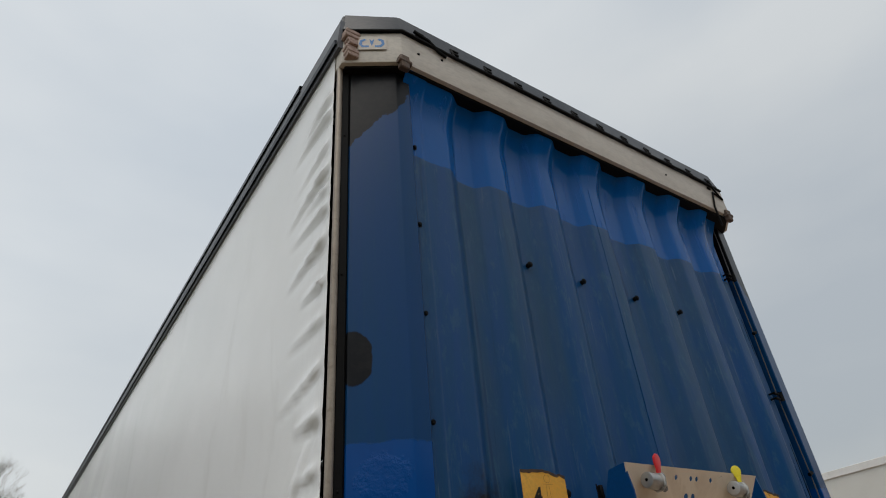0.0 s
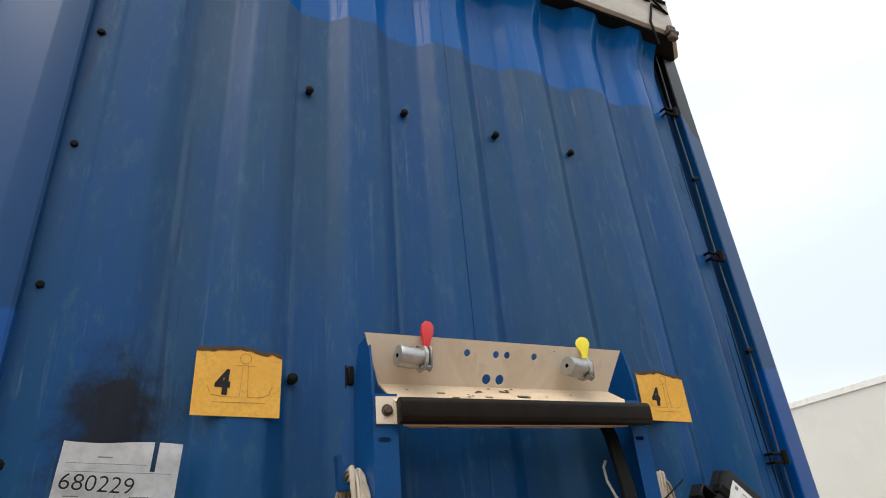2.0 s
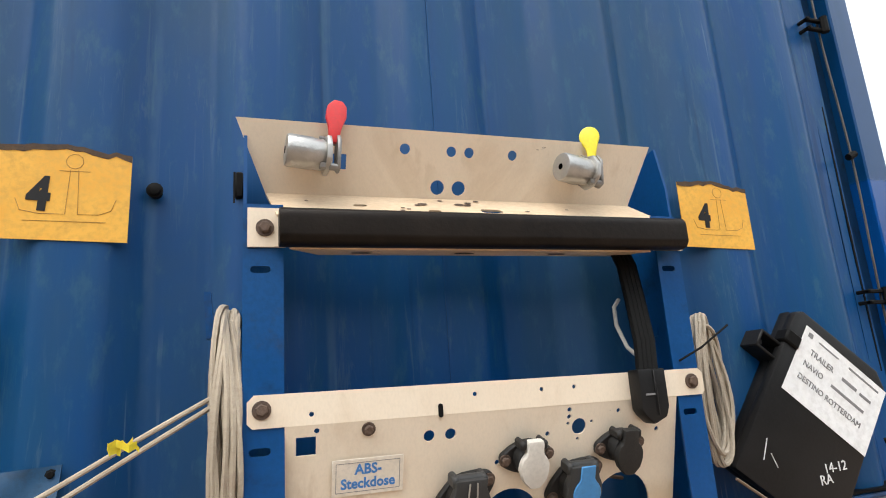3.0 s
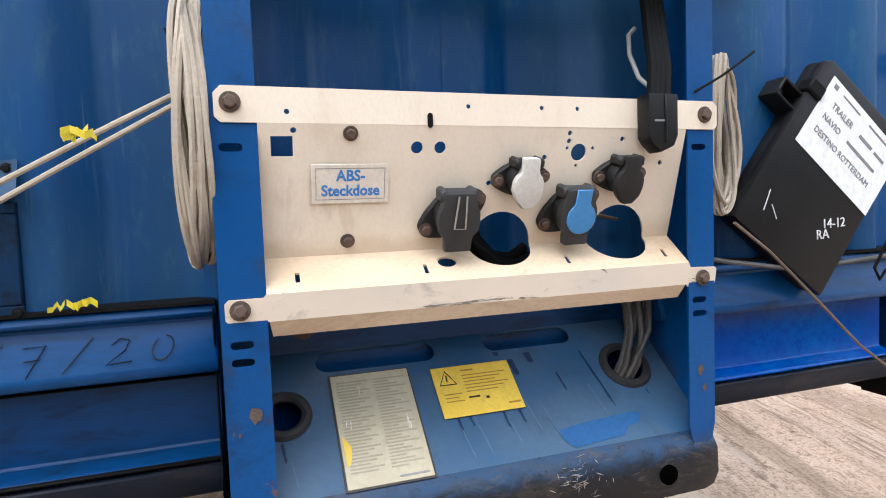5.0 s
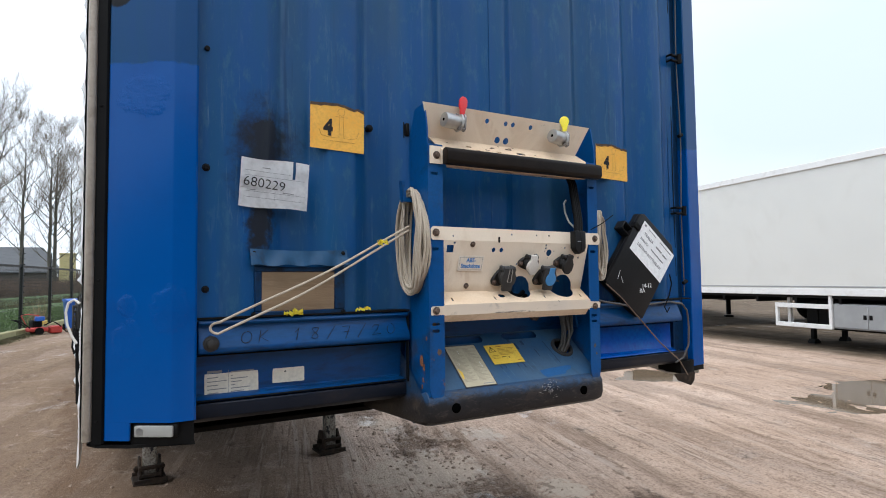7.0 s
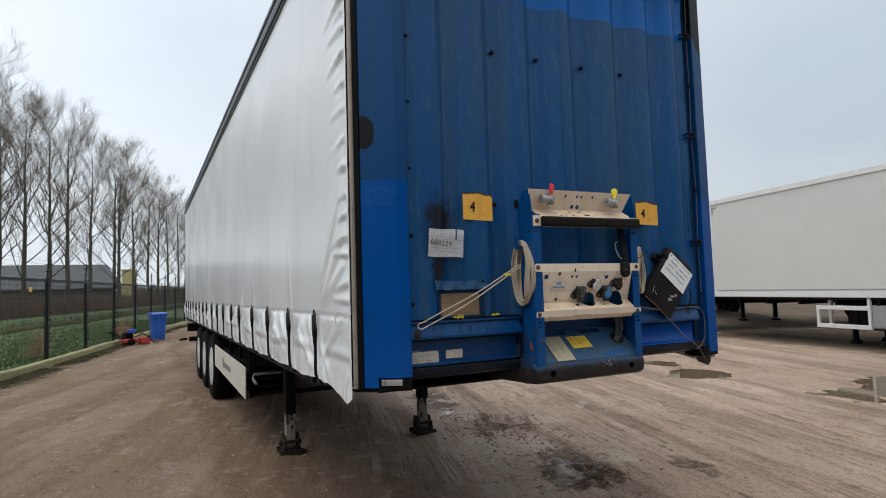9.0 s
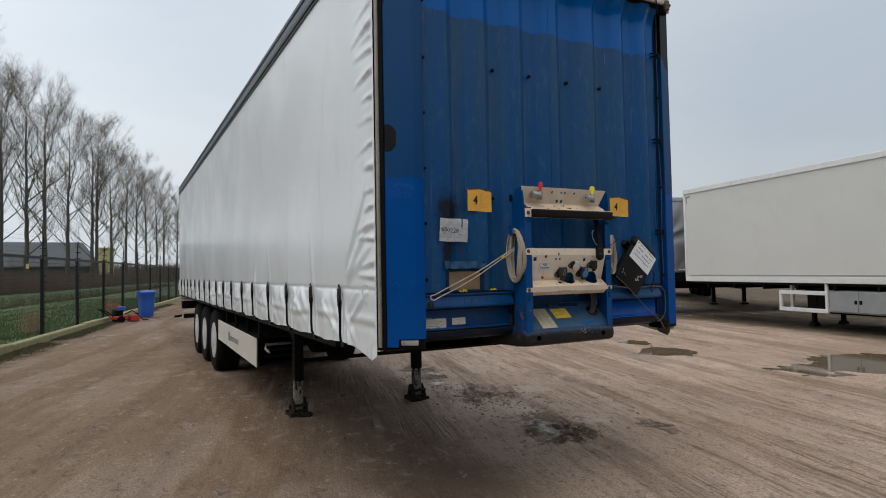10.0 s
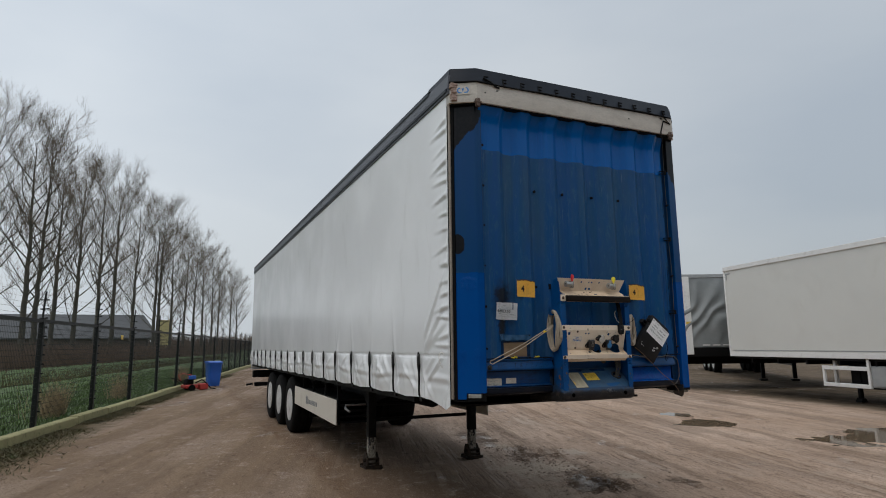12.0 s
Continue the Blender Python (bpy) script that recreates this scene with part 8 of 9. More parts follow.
tube(bm, [(-0.046, 0.030, 0.002), (-0.047, 0.018, 0.002)], 0.0012, 5)
part("warning_triangle", bm, INK, l2)
# oily runs and drops on the shelf, dark where fresh, pale where dried


def shelf_run(x, v0, ln, w, material, lean=0.12):
    """A thin run with a wandering line and a rounded drop at its end."""
    bm = bm_new()
    left, right = [], []
    for i in range(7):
        f = i / 6
        c = x + lean * ln * f + 0.0012 * noise.noise(Vector((x * 90, f * 4, 2)))
        k = w * (1.0 - 0.45 * f + (0.35 if i == 5 else 0.0)) if i < 6 else w * 0.2
        left.append(bm.verts.new(Vector(on_shelf(c - k, v0 + ln * f)) + Vector((0, -0.0009, 0.0011))))
        right.append(bm.verts.new(Vector(on_shelf(c + k, v0 + ln * f)) + Vector((0, -0.0009, 0.0011))))
    bm.faces.new(left + right[::-1])
    part("oil_run" if material is OIL else "dried_run", bm, material, shelf, "", 0)


for x, v0, ln, w in ((0.018, 0.166, 0.022, 0.0022), (0.038, 0.166, 0.018, 0.0020), (0.094, 0.166, 0.030, 0.0016), (0.122, 0.166, 0.026, 0.0024), (0.215, 0.108, 0.038, 0.0022), (0.278, 0.070, 0.118, 0.0020), (0.140, 0.070, 0.034, 0.0060), (0.176, 0.060, 0.022, 0.0070), (0.120, 0.052, 0.008, 0.006), (0.365, 0.165, 0.010, 0.002), (-0.246, 0.165, 0.030, 0.0026)):
    shelf_run(x, v0, ln, w, OIL)
for x, v0, ln, w in ((0.018, 0.182, 0.055, 0.0012), (0.043, 0.158, 0.075, 0.0016), (0.100, 0.186, 0.040, 0.0012), (0.137, 0.150, 0.06, 0.0014), (0.165, 0.170, 0.05, 0.0011), (0.262, 0.14, 0.06, 0.0012), (-0.235, 0.195, 0.04, 0.0012)):
    shelf_run(x, v0, ln, w, PALE_RUN, 0.16)
# a touch-up of newer blue low on the shelf
bm = bm_new()
ring = [(0.172, 0.214), (0.215, 0.208), (0.265, 0.205), (0.318, 0.202), (0.330, 0.208), (0.318, 0.222), (0.296, 0.226), (0.282, 0.240), (0.230, 0.243), (0.188, 0.247), (0.176, 0.232)]
bm.faces.new([bm.verts.new(Vector(on_shelf(*q)) + Vector((0, -0.0007, 0.0009))) for q in ring])
part("paint_patch", bm, NEWER_BLUE, shelf, "patch of newer blue paint", 0)
bm = bm_new()
box(bm, CX0 + 0.006, CX1 - 0.006, 0.090, 0.11, 1.15, 1.33)
part("back_plate", bm, BEAM_BLUE, console)
for k in range(8):
    bm = bm_new()
    a = 2 * math.pi * k / 8
    x0, y0 = 0.352 + 0.018 * math.cos(a), -0.052 + 0.012 * math.sin(a)
    lean = 0.020 * math.sin(k * 2.4)
    tube(bm, [(x0 + 0.030 + lean, y0 + 0.030, 1.56), (x0 + 0.034 + lean, y0 + 0.012, 1.47), (x0 + 0.022 + lean * 0.7, y0 - 0.010, 1.40), (x0 - 0.002, y0 - 0.016, 1.345), (x0 - 0.022, y0 + 0.006, 1.285)], 0.0050, 8)
    part("cable", bm, CABLE_GREY, console, "grey cable into the grommet")
bm = bm_new()
cyl(bm, (-0.20, 0.029, 1.445), (-0.20, 0.012, 1.445), 0.018, 14)
part("plug", bm, RUSTY, console)
bm = bm_new()
cyl(bm, (0.275, 0.029, 1.462), (0.275, 0.012, 1.462), 0.020, 14)
cyl(bm, (0.275, 0.012, 1.462), (0.275, 0.004, 1.462), 0.010, 6)
part("plug", bm, RUSTY, console)

# ---------------------------------------------------------------- ropes, paper, box
def coil(name, cx, cy, cz, ry, rz, spin, n, label, seed):
    rnd = random.Random(seed)
    c = thing(name, label, "rope coil", "", (cx, cy, cz), spin)
    for k in range(n):
        bm = bm_new()
        off = (k / (n - 1) - 0.5)
        pts = []
        ph, w1, w2 = rnd.uniform(0, 6.28), rnd.uniform(0.46, 1.0), rnd.uniform(0.86, 1.03)
        for i in range(40):
            a = 2 * math.pi * i / 40
            pinch = 0.35 + 0.65 * abs(math.cos(a)) ** 0.7
            pts.append((off * 0.034 * pinch + 0.006 * math.sin(2 * a + ph), ry * w1 * math.cos(a) + 0.004 * math.sin(3 * a + ph), rz * w2 * math.sin(a) - 0.006 * (1 - w2)))
        tube(bm, pts, 0.0041, 6, closed=True)
        part("strand", bm, ROPE, c)
    return c


left_coil = coil("rope_coil", -0.334, -0.066, 1.738, 0.086, 0.174, 3, 24, "coil of dirty cream rope hung on the console's side", 5)
right_coil = coil("rope_coil", 0.543, -0.040, 1.742, 0.068, 0.140, -62, 17, "coil of cream rope hung behind the console's edge", 6)
for x, y, z, s in ((-0.314, -0.085, 1.90, -1), (0.43, -0.08, 1.875, 1)):
    bm = bm_new()
    prism(bm, [(x, z - 0.03), (x + s * 0.05, z - 0.03), (x + s * 0.055, z + 0.04), (x + s * 0.045, z + 0.04), (x + s * 0.04, z - 0.015), (x, z - 0.015)], "y", y - 0.012, y + 0.012)
    part("rope_hook", bm, FRAME_BLUE, console, "blue hook for the rope")

tie = thing("tie_rope", "double cream rope stretched from the console to the beam", "rope")
R1 = Vector((-0.350, -0.075, 1.782))
LOOP = Vector((-0.940, -0.052, 1.482))
for k, (dz, end) in enumerate(((0.016, 0.004), (-0.016, -0.006))):
    bm = bm_new()
    pts = []
    for i in range(25):
        f = i / 24
        p = (LOOP + Vector((0, 0, dz))).lerp(R1 + Vector((0, 0, end)), f)
        pts.append(p + Vector((0, 0, -0.010 * math.sin(f * math.pi) * (1 + 0.6 * k) + 0.002 * math.sin(9 * f + k))))
    tube(bm, pts, 0.0037, 7)
    part("strand", bm, ROPE, tie)
bm = bm_new()
tube(bm, [LOOP + Vector((-0.022 * math.sin(math.pi * i / 10), 0.010 * math.sin(math.pi * i / 10), 0.016 * math.cos(math.pi * i / 10))) for i in range(11)], 0.0037, 7)
part("loop_end", bm, ROPE, tie)


def tape(x, y, z, n, seed, label):
    rnd = random.Random(seed)
    t0 = thing("tape_scrap", label, "tape")
    for i in range(n):
        bm = bm_new()
        a = rnd.uniform(-0.5, 0.5)
        l, w = rnd.uniform(0.009, 0.022), rnd.uniform(0.002, 0.005)
        ox, oz = rnd.uniform(-0.02, 0.02), rnd.uniform(-0.003, 0.006)
        pts = [(x + ox + l * t * math.cos(a), y - 0.003 * i + 0.004 * math.sin(t * 4 + i), z + oz + l * t * math.sin(a) * 0.6 + 0.004 * math.sin(t * 5 + i)) for t in (-1, -0.5, 0, 0.5, 1)]
        for p, q in zip(pts, pts[1:]):
            bm.faces.new([bm.verts.new(c) for c in ((p[0], p[1], p[2] - w), (p[0], p[1] + 0.002, p[2] + w), (q[0], q[1] + 0.002, q[2] + w), (q[0], q[1], q[2] - w))])
        bmesh.ops.solidify(bm, geom=bm.faces[:], thickness=0.0012)
        part("strip", bm, YELLOW, t0)


tape(-0.46, -0.102, 1.728, 4, 3, "twisted scrap of yellow tape on the rope")
tape(-0.725, -0.026, 1.516, 5, 4, "crumpled yellow tape on the beam's edge")
tape(-0.505, -0.026, 1.516, 3, 5, "small scrap of yellow tape on the beam's edge")

# paper notice
def build_paper():
    bm = bm_new()
    n, k = 24, 16
    W, H = 0.205, 0.146
    rows = []
    for j in range(k + 1):
        row = []
        for i in range(n + 1):
            u, v = i / n - 0.5, j / k - 0.5
            bend = 0.004 * math.sin(u * 7) + 0.010 * max(0, u - 0.25) * (v + 0.4) + 0.003 * noise.noise(Vector((u * 5, v * 5, 1)))
            row.append(bm.verts.new((u * W, v * H + 0.003 * math.sin(u * 5), bend)))
        rows.append(row)
    for j in range(k):
        for i in range(n):
            if i == 18 and j > 9:
                continue
            bm.faces.new((rows[j][i], rows[j][i + 1], rows[j + 1][i + 1], rows[j + 1][i]))
    bmesh.ops.solidify(bm, geom=bm.faces[:], thickness=0.0006)
    p = thing("paper_notice", "creased white paper with handwritten numbers, torn at one edge", "paper", "", (-0.778, -0.024, 1.903))
    p.matrix_basis = on_front(-0.778, -0.024, 1.903, -3.5)
    part("sheet", bm, PAPER, p, "", 60)
    lettering("680229", 0.040, pose(-0.032, -0.004, 0.008) @ pose(0, 0, 0, 0, 0, 3) @ Matrix(((1.05, 0.22, 0, 0), (0, 1, 0, 0), (0, 0, 1, 0), (0, 0, 0, 1))), INK, p, -0.0004, "handwriting")
    bars(p, pose(0, 0, 0.0075), [(0.06, 0.72, 0.72, 0.0008), (0.06, 0.94, 0.62, 0.0008), (0.30, 0.42, 0.80, 0.0022), (0.06, 0.94, 0.30, 0.0008), (0.06, 0.94, 0.18, 0.0008), (0.5, 0.503, 0.25, 0.03), (0.1, 0.22, 0.33, 0.002), (0.62, 0.78, 0.33, 0.002)], W, H, GREY_INK)


build_paper()


def build_box():
    b = thing("document_box", "black plastic document box hanging askew on the wall", "box")
    b.matrix_basis = on_front(0.778, -0.010, 1.662, -37.8)
    U, V, D = 0.130, 0.184, 0.052
    bm = bm_new()
    box(bm, -U, U, -V, V, 0, D * 0.55, 0.008, 2)
    part("body", bm, PLASTIC, b, "black box body")
    bm = bm_new()
    prism(bm, [(-U - 0.004, -V - 0.004), (U + 0.004, -V - 0.004), (U + 0.004, V - 0.02), (U - 0.03, V + 0.004), (-U + 0.012, V + 0.004), (-U - 0.004, V - 0.01)], "z", D * 0.55, D, 0.007, 2)
    lid = part("lid", bm, PLASTIC, b, "scuffed black lid")
    bm = bm_new()
    box(bm, -0.1175, 0.1175, -0.0775, 0.0775, 0, 0.0008)
    lab = part("address_label", bm, PAPER, lid, "white printed label")
    lab.matrix_basis = pose(0.0155, 0.083, D + 0.0004, 0, 0, -1.5)
    lettering("TRAILER", 0.0178, pose(-0.054, 0.032, 0.0012), GREY_INK, lab)
    lettering("NAVIO", 0.0178, pose(-0.066, 0.002, 0.0012), GREY_INK, lab)
    lettering("DESTINO ROTTERDAM", 0.0172, pose(-0.006, -0.030, 0.0012), GREY_INK, lab)
    bars(lab, pose(0, 0, 0.0008), [(0.52, 0.70, 0.705, 0.007), (0.74, 0.88, 0.70, 0.006), (0.44, 0.84, 0.51, 0.006), (0.18, 0.42, 0.91, 0.003), (0.55, 0.92, 0.91, 0.004), (0.05, 0.10, 0.91, 0.010)], 0.235, 0.155, GREY_INK)
    lettering("14-12", 0.026, pose(0.072, -0.058, D + 0.0008) @ pose(0, 0, 0, 0, 0, 40), CHALK, lid, 0, "handwriting")
    lettering("RA", 0.026, pose(0.062, -0.092, D + 0.0008) @ pose(0, 0, 0, 0, 0, 40), CHALK, lid, 0, "handwriting")
    bm = bm_new()
    tube(bm, [(-0.075, -0.12, D + 0.001), (-0.05, -0.135, D + 0.001)], 0.001, 4)
    tube(bm, [(-0.095, -0.10, D + 0.001), (-0.085, -0.14, D + 0.001)], 0.001, 4)
    part("scratch", bm, CHALK, lid)
    for v in (0.075,):
        bm = bm_new()
        box(bm, -U - 0.052, -U + 0.002, v - 0.020, v - 0.014, 0.0, 0.045, 0.002)
        box(bm, -U - 0.052, -U + 0.002, v + 0.014, v + 0.020, 0.0, 0.045, 0.002)
        box(bm, -U - 0.056, -U - 0.050, v - 0.020, v + 0.020, 0.0, 0.045, 0.002)
        cyl(bm, (-U - 0.04, v, 0.0), (-U - 0.04, v, 0.030), 0.007, 8)
        part("bracket", bm, PLASTIC, b, "black mounting bracket")
    bm = bm_new()
    box(bm, -U - 0.010, -U + 0.03, V - 0.085, V - 0.055, D * 0.5, D + 0.006, 0.004)
    part("latch", bm, SEAL, b)
    for u, v in ((U + 0.002, 0.02), (U + 0.002, -0.02)):
        bm = bm_new()
        box(bm, u - 0.004, u + 0.010, v - 0.006, v + 0.006, D * 0.35, D * 0.8, 0.002)
        part("hinge", bm, PLASTIC, b)


build_box()

cord = thing("loose_cord", "thin grey cord hanging across the beam", "cord")
bm = bm_new()
tube(bm, [(0.52, -0.10, 1.585), (0.60, -0.10, 1.53), (0.72, -0.085, 1.44), (0.86, -0.07, 1.33), (1.00, -0.06, 1.24), (1.06, -0.055, 1.17)], 0.0028, 6)
part("strand", bm, CORD, cord)
hose = thing("grey_hose", "grey cable running along the beam and down the post", "cable")
bm = bm_new()
tube(bm, [(0.46, -0.06, 1.53), (0.55, -0.055, 1.512), (0.70, -0.05, 1.490), (0.82, -0.05, 1.492), (0.95, -0.058, 1.500), (1.035, -0.055, 1.488), (1.075, -0.050, 1.455), (1.090, -0.045, 1.38), (1.088, -0.042, 1.30), (1.06, -0.035, 1.245), (1.03, -0.015, 1.222)], 0.0045, 8)
part("sheath", bm, CONDUIT, hose)
bm = bm_new()
tube(bm, [(0.90, -0.10, 1.62), (0.925, -0.09, 1.58), (0.92, -0.08, 1.53), (0.90, -0.07, 1.48), (0.915, -0.07, 1.455), (0.93, -0.072, 1.475)], 0.003, 6)
part("lead", bm, SEAL, hose)

# ---------------------------------------------------------------- other trailers in the yard
def white_box_trailer():
    ang = math.degrees(math.atan2(0.204, 0.979))
    t = thing("box_trailer", "long white box trailer with smooth panel sides", "trailer", "", (13.2, 9.65, 0), -ang)
    L, W = 13.6, 2.5
    bm = bm_new()
    box(bm, 0, W, -L, 0, 1.30, 3.98, 0.012)
    part("body", bm, WHITE_PANEL, t, "smooth off-white insulated body")
    for z0, z1, dx in ((3.92, 4.06, 0.035), (1.16, 1.31, 0.020)):
        bm = bm_new()
        box(bm, -dx, 0.10, -L - 0.02, 0.02, z0, z1, 0.008)
        part("edge_trim", bm, WHITE_TRIM, t, "white aluminium edge rail")
    bm = bm_new()
    box(bm, -0.012, 0.004, -L, -0.15, 1.335, 1.362, 0.003)
    part("rub_strip", bm, GREY_BOX, t, "thin grey rubbing strip")
    for y in (0.0, -L):
        bm = bm_new()
        box(bm, -0.02, 0.05, y - 0.03, y + 0.03, 1.3, 3.92, 0.008)
        part("corner_trim", bm, WHITE_TRIM, t)
    bm = bm_new()
    box(bm, -0.014, -0.004, -0.28, -0.08, 3.80, 3.84)
    box(bm, -0.014, -0.004, -0.12, -0.08, 3.62, 3.84)
    part("corner_mark", bm, GREY_BOX, t)
    bm = bm_new()
    for x in (0.75, 1.65):
        prism(bm, [(-L + 0.3, 0.82), (-4.6, 0.82), (-3.6, 1.02), (-0.2, 1.05), (-0.2, 1.18), (-L + 0.3, 1.18)], "x", x, x + 0.03)
    part("chassis_beam", bm, BLACK, t)
    bm = bm_new()
    box(bm, 0.05, W - 0.05, -L + 0.1, -0.1, 1.10, 1.18)
    part("floor_frame", bm, BLACK, t)
    for x in (0.95, 1.95):
        bm = bm_new()
        box(bm, x, x + 0.10, -3.72, -3.62, 0.08, 1.12, 0.01)
        prism(bm, [(x - 0.05, 0), (x + 0.15, 0), (x + 0.14, 0.04), (x + 0.09, 0.10), (x + 0.01, 0.10), (x - 0.04, 0.04)], "y", -3.76, -3.58)
        part("landing_leg", bm, BLACK, t, "dark landing leg")
    # white side guard and grey cabinets
    for z0, z1 in ((0.87, 0.97), (0.44, 0.54)):
        bm = bm_new()
        box(bm, 0.02, 0.06, -4.90, -3.50, z0, z1, 0.008)
        part("guard_rail", bm, WHITE_TRIM, t, "white side guard rail")
    for y in (-3.57, -4.90):
        bm = bm_new()
        box(bm, 0.025, 0.09, y, y + 0.07, 0.44, 0.97 if y > -4 else 1.15, 0.006)
        part("guard_post", bm, WHITE_TRIM, t)
    bm = bm_new()
    box(bm, 0.24, 0.32, -3.72, -3.64, 0.46, 1.15, 0.006)
    part("guard_bracket", bm, WHITE_TRIM, t)
    bm = bm_new()
    box(bm, 0.06, 0.75, -6.42, -4.91, 0.47, 0.99, 0.012)
    cabinet = part("cabinet", bm, GREY_BOX, t, "grey steel cabinet under the body")
    for y0, y1, yl in ((-6.39, -5.665, -5.72), (-5.655, -4.94, -5.60)):
        bm = bm_new()
        box(bm, 0.040, 0.062, y0, y1, 0.50, 0.965, 0.006)
        part("cabinet_door", bm, GREY_BOX, cabinet, "pale grey steel door")
        bm = bm_new()
        box(bm, 0.022, 0.042, yl - 0.03, yl + 0.03, 0.69, 0.78, 0.006)
        part("cabinet_latch", bm, SEAL, cabinet, "black latch")
    bm = bm_new()
    box(bm, -0.012, 0.0, -4.60, -4.52, 1.19, 1.23, 0.003)
    part("side_reflector", bm, RED_PAINT, t, "small red reflector")
    for y in (-9.4, -10.7, -12.0):
        for x, m180 in ((0.04, 0), (W - 0.04, 180)):
            w = new("tyre", TYRE)
            w.parent, w.matrix_basis = t, pose(x, y, 0.52, 0, 0, m180)
            r = new("rim", RIM)
            r.parent = w
    bm = bm_new()
    cyl(bm, (0.9, -5.6, 0.75), (0.9, -4.3, 0.75), 0.19, 18)
    part("air_tank", bm, BLACK, t)
    bm = bm_new()
    cyl(bm, (1.0, -3.67, 0.84), (2.0, -3.67, 0.84), 0.03, 10)
    part("cross_shaft", bm, BLACK, t)
    for x in (1.01, 2.01):
        bm = bm_new()
        prism(bm, [(-3.62, 1.12), (-3.62, 0.80), (-3.1, 1.12)], "x", x - 0.02, x + 0.02)
        part("leg_gusset", bm, BLACK, t)
    # black sheet added on the far side to keep light from under the body
    bm = bm_new()
    box(bm, W - 0.06, W - 0.03, -L + 0.3, -3.6, 0.38, 1.12, 0.004)
    part("far_light_block", bm, BLACK, t)
    bm = bm_new()
    box(bm, 0.45, 1.95, -5.95, -3.95, 0.40, 1.05, 0.02)
    for i in range(6):
        box(bm, 0.43, 0.46, -5.9 + 0.33 * i, -5.84 + 0.33 * i, 0.42, 1.03)
    part("pallet_box", bm, BLACK, t, "black pallet box under the floor")
    for y in [-0.9 - 1.05 * i for i in range(12)]:
        bm = bm_new()
        box(bm, 0.06, W - 0.06, y, y + 0.06, 0.98, 1.12)
        part("cross_member", bm, BLACK, t)


def grey_curtain_trailer():
    t = thing("curtain_trailer", "grey curtainside trailer with slack wrinkled tarpaulin", "trailer", "", (12.75, 11.25, 0), -24)
    W, L = 13.0, 2.5
    bm = bm_new()
    rows = []
    for j in range(41):
        z = 1.45 + 2.4 * j / 40
        row = []
        for i in range(181):
            x = 0.10 + (W - 0.2) * (i / 180) ** 1.6
            f = 0.095 * abs(math.sin(5.2 * (x - 0.75 * (z - 1.4)) + 2.2 * noise.noise(Vector((x * 1.2, z * 1.2, 3))))) ** 3 * math.exp(-x * 0.10) * math.sin((z - 1.4) / 2.45 * 3.14)
            row.append(bm.verts.new((x, -0.03 - f + 0.03 * noise.noise(Vector((x * 1.3, z * 1.3, 5))), z)))
        rows.append(row)
    for a, b in zip(rows, rows[1:]):
        for i in range(180):
            bm.faces.new((a[i], a[i + 1], b[i + 1], b[i]))
    bmesh.ops.recalc_face_normals(bm, faces=bm.faces[:])
    part("curtain", bm, GREY_TARP, t, "grey tarpaulin with slanting creases", 180)
    bm = bm_new()
    box(bm, 0.02, W, 0.05, L, 1.25, 3.9)
    part("body", bm, GREY_TARP, t)
    bm = bm_new()
    box(bm, -0.03, 0.38, -0.075, L, 1.2, 3.90, 0.012)
    post = part("front_post", bm, WHITE_TRIM, t, "white front corner panel")
    bm = bm_new()
    box(bm, 0.17, 0.33, -0.080, -0.076, 2.24, 2.33)
    part("warning_label", bm, LABEL_YELLOW, post, "small yellow label")
    bm = bm_new()
    box(bm, -0.03, W, -0.06, L, 3.86, 3.99, 0.012)
    part("roof_rail", bm, GREY_BOX, t)
    bm = bm_new()
    box(bm, 0, W, -0.04, L, 1.12, 1.42, 0.01)
    part("floor_rail", bm, BLACK, t)
    for i in range(4):
        bm = bm_new()
        box(bm, 0.7 + 0.35 * i, 0.95 + 0.35 * i, -0.075, -0.06, 1.50, 1.54)
        part("rail_mark", bm, WHITE_TRIM, t)
    for x in (8.3, 9.6):
        for y, m180 in ((0.02, 90), (L - 0.02, -90)):
            w = new("tyre", TYRE)
            w.parent, w.matrix_basis = t, pose(x, y, 0.52, 0, 0, m180)
            r = new("rim", RIM)
            r.parent = w
    bm = bm_new()
    for y in (0.8, 1.6):
        box(bm, 0.2, W - 0.2, y, y + 0.04, 0.85, 1.14)
    part("chassis_beam", bm, BLACK, t)


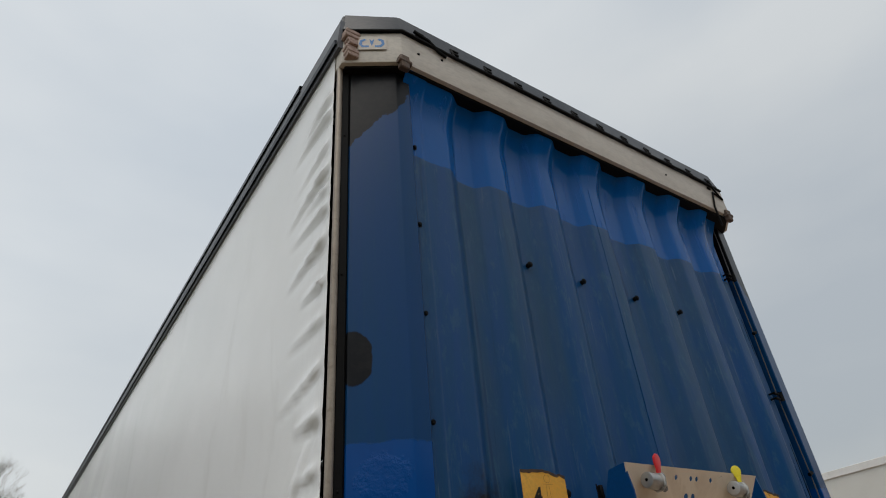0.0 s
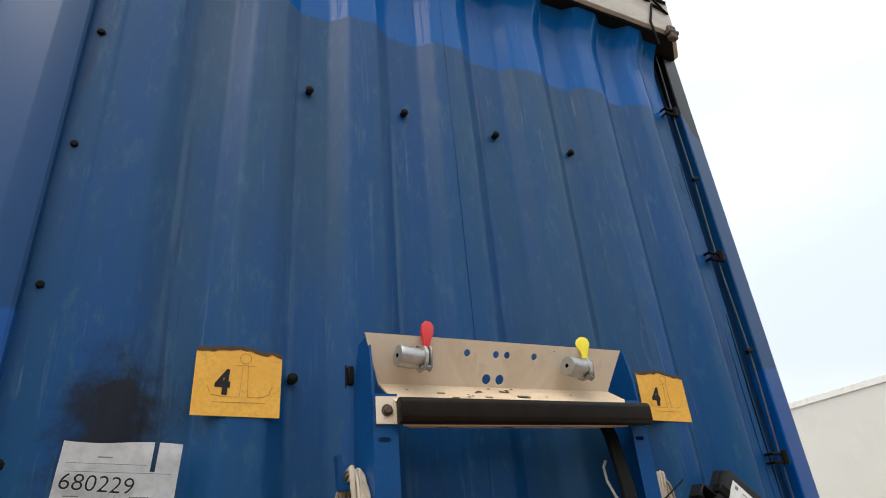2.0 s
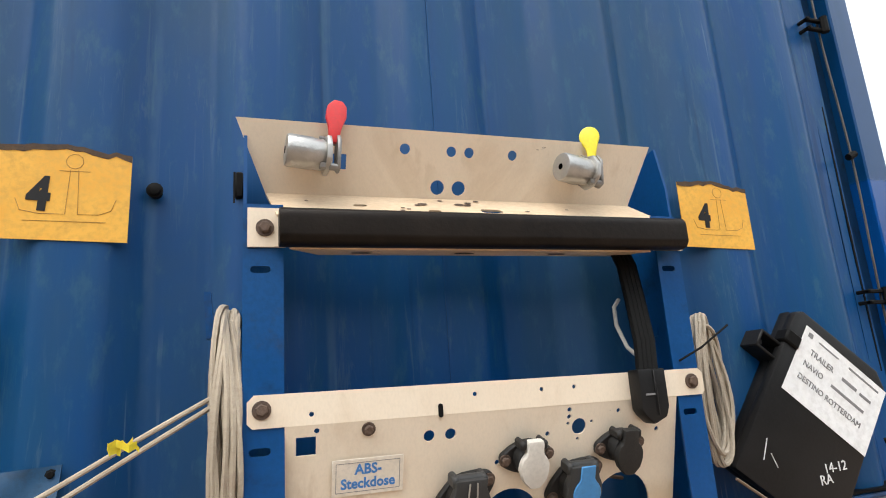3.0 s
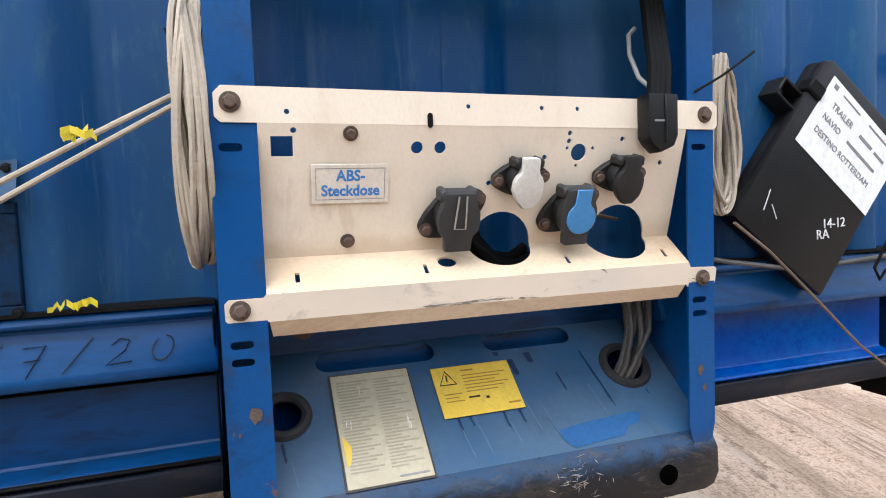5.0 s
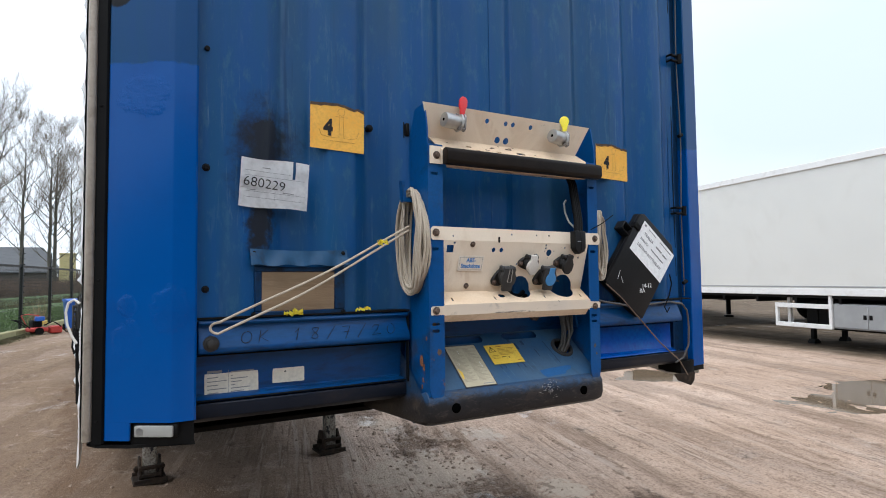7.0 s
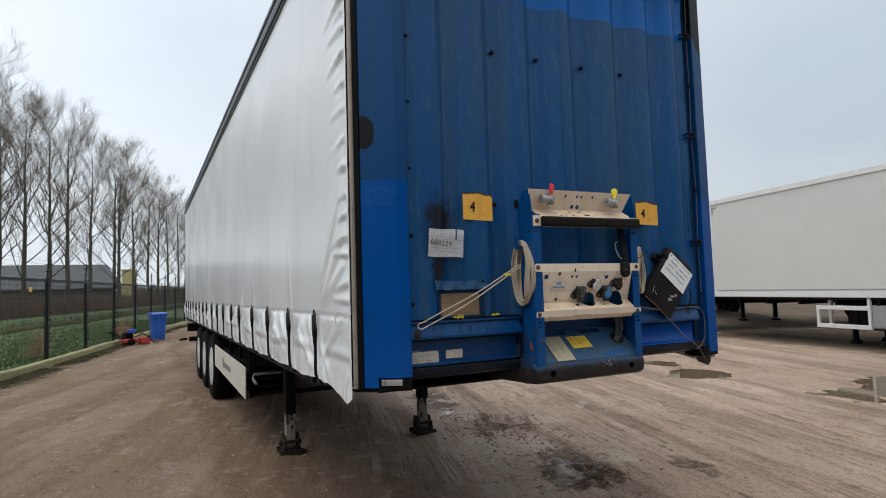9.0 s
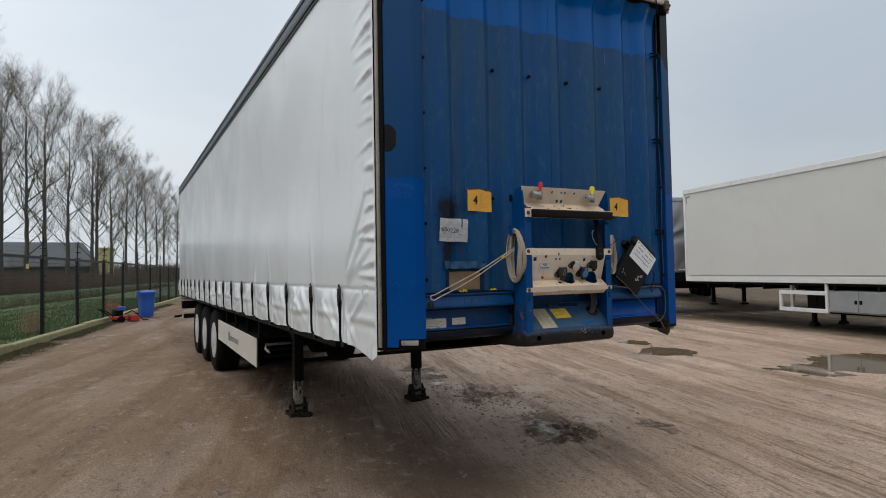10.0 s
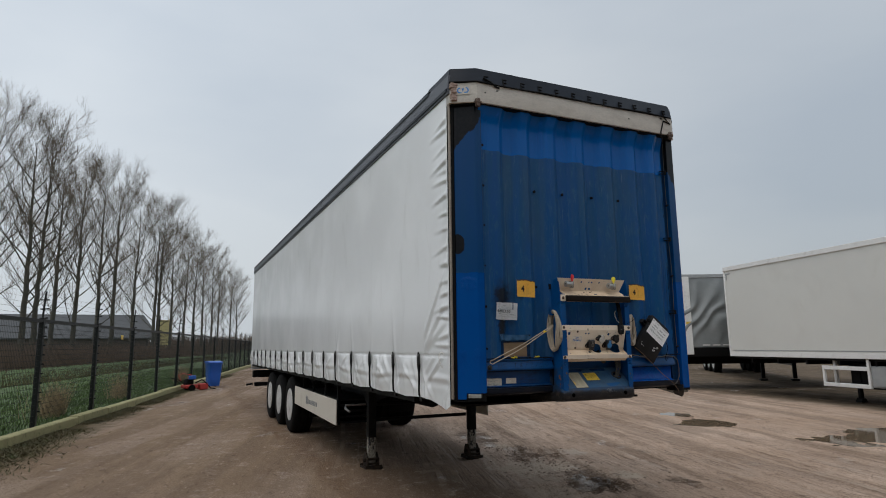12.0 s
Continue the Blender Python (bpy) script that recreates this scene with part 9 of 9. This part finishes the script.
def far_trailer():
    """The dark running gear of one more trailer, seen only beneath the white one."""
    t = thing("parked_trailer", "dark trailer chassis parked behind the white box trailer", "trailer", "", (19.7, 12.9, 0), -38)
    bm = bm_new()
    box(bm, -1.2, 1.2, -2.2, 12.6, 1.12, 1.30, 0.01)
    part("floor", bm, BLACK, t)
    for x in (-0.5, 0.5):
        bm = bm_new()
        prism(bm, [(-2.0, 1.14), (-2.0, 1.0), (1.2, 0.95), (2.4, 0.75), (12.4, 0.75), (12.4, 1.14)], "x", x - 0.06, x + 0.06)
        part("chassis_beam", bm, BLACK, t)
    for x in (-0.6, 0.6):
        bm = bm_new()
        box(bm, x - 0.07, x + 0.07, -0.07, 0.07, 0.1, 1.12, 0.01)
        box(bm, x - 0.14, x + 0.14, -0.14, 0.14, 0, 0.08, 0.015)
        part("landing_leg", bm, BLACK, t)
    for y in (7.4, 8.7, 10.0):
        for x, turn in ((-1.2, 0), (1.2, 180)):
            w = new("tyre", TYRE)
            w.parent, w.matrix_basis = t, pose(x, y, 0.52, 0, 0, turn)
            r = new("rim", RIM)
            r.parent = w
    bm = bm_new()
    box(bm, 1.18, 1.22, 2.2, 5.4, 0.55, 1.0, 0.01)
    part("side_panel", bm, GREY_BOX, t, "pale grey side panel")


white_box_trailer()
grey_curtain_trailer()
far_trailer()

# ---------------------------------------------------------------- wheeled bin and red machine by the kerb
def build_bin():
    b = thing("wheeled_bin", "blue plastic wheeled bin standing by the kerb", "waste bin", "", (-1.78, 22.85, 0), 14)
    bm = bm_new()
    secs = []
    for z, w, d in ((0.06, 0.225, 0.25), (0.10, 0.235, 0.27), (0.55, 0.265, 0.32), (0.93, 0.285, 0.35), (0.95, 0.30, 0.365), (1.0, 0.30, 0.365)):
        secs.append([bm.verts.new((x * w * 0.86, y * d, z)) for x, y in ((-1, -0.9), (-0.9, -1), (0.9, -1), (1, -0.9), (1, 0.9), (0.9, 1), (-0.9, 1), (-1, 0.9))])
    for a, c in zip(secs, secs[1:]):
        for i in range(8):
            bm.faces.new((a[i], a[(i + 1) % 8], c[(i + 1) % 8], c[i]))
    bm.faces.new(secs[0][::-1])
    bm.faces.new(secs[-1])
    part("body", bm, BIN_BLUE, b)
    bm = bm_new()
    prism(bm, [(-0.40, 0.99), (-0.41, 1.02), (-0.36, 1.05), (0.0, 1.085), (0.38, 1.07), (0.40, 1.03), (0.40, 1.0)], "x", -0.267, 0.267, 0.01)
    part("lid", bm, BIN_BLUE, b, "domed blue lid")
    for s in (-1, 1):
        bm = bm_new()
        lathe(bm, ((0.06, 0), (0.10, 0.0), (0.10, 0.05), (0.06, 0.05)), (s * 0.20 - 0.025, 0.30, 0.10), (1, 0, 0), 18)
        part("wheel", bm, RUBBER, b, "black wheel")
    bm = bm_new()
    tube(bm, [(-0.22, 0.36, 0.98), (-0.22, 0.44, 1.0), (0.22, 0.44, 1.0), (0.22, 0.36, 0.98)], 0.014, 8)
    part("handle", bm, BIN_BLUE, b)


build_bin()


def build_machine():
    m = thing("red_machine", "small red motor machine lying by the kerb", "machine", "", (-2.68, 21.1, 0), 20)
    bm = bm_new()
    box(bm, -0.30, 0.22, -0.22, 0.22, 0.10, 0.24, 0.03)
    part("frame", bm, RED_PAINT, m, "chipped red frame")
    bm = bm_new()
    box(bm, -0.22, 0.06, -0.16, 0.16, 0.24, 0.46, 0.03)
    for i in range(5):
        box(bm, -0.21 + 0.05 * i, -0.19 + 0.05 * i, -0.18, 0.18, 0.28, 0.42)
    part("engine", bm, BLACK, m, "dark finned engine")
    bm = bm_new()
    lathe(bm, ((0.02, 0), (0.13, 0.01), (0.15, 0.05), (0.13, 0.14), (0.02, 0.16)), (0.02, 0, 0.42), (0, 0, 1), 18)
    part("tank", bm, RED_PAINT, m, "red tank")
    bm = bm_new()
    box(bm, 0.28, 0.62, -0.2, 0.16, 0.03, 0.26, 0.03)
    part("tray", bm, RED_PAINT, m, "red tray")
    bm = bm_new()
    tube(bm, [(-0.25, -0.18, 0.2), (-0.5, -0.2, 0.42), (-0.68, -0.2, 0.50), (-0.68, 0.2, 0.50), (-0.5, 0.2, 0.42), (-0.25, 0.18, 0.2)], 0.018, 8)
    part("handlebar", bm, BLACK, m)
    for s in (-1, 1):
        bm = bm_new()
        lathe(bm, ((0.05, 0), (0.12, 0), (0.12, 0.06), (0.05, 0.06)), (-0.05, s * 0.27 - 0.03, 0.12), (0, 1, 0), 18)
        part("wheel", bm, RUBBER, m)
    bm = bm_new()
    tube(bm, [(0.1, -0.2, 0.3), (0.3, -0.3, 0.42), (0.5, -0.22, 0.30), (0.75, -0.1, 0.06), (1.0, 0.05, 0.03)], 0.02, 8)
    part("hose", bm, SEAL, m, "black hose")
    bm = bm_new()
    box(bm, -0.16, 0.10, -0.26, -0.14, 0.44, 0.58, 0.02)
    part("cover", bm, BIN_BLUE, m, "blue plastic cover")
    bm = bm_new()
    tube(bm, [(-0.30, 0.1, 0.3), (-0.45, 0.1, 0.62), (-0.30, 0.05, 0.66), (0.0, 0.0, 0.60)], 0.016, 8)
    part("frame_tube", bm, RED_PAINT, m)


build_machine()
bm = bm_new()
box(bm, -0.28, 0.28, -0.08, 0.08, 0.0, 0.14, 0.02)
bk = solid("yellow_block", bm, LABEL_YELLOW, "short yellow concrete block by the kerb", "block")
bk.matrix_basis = pose(kerb_x(23.4) - 0.1, 23.4, 0.19, 0, 0, 78)
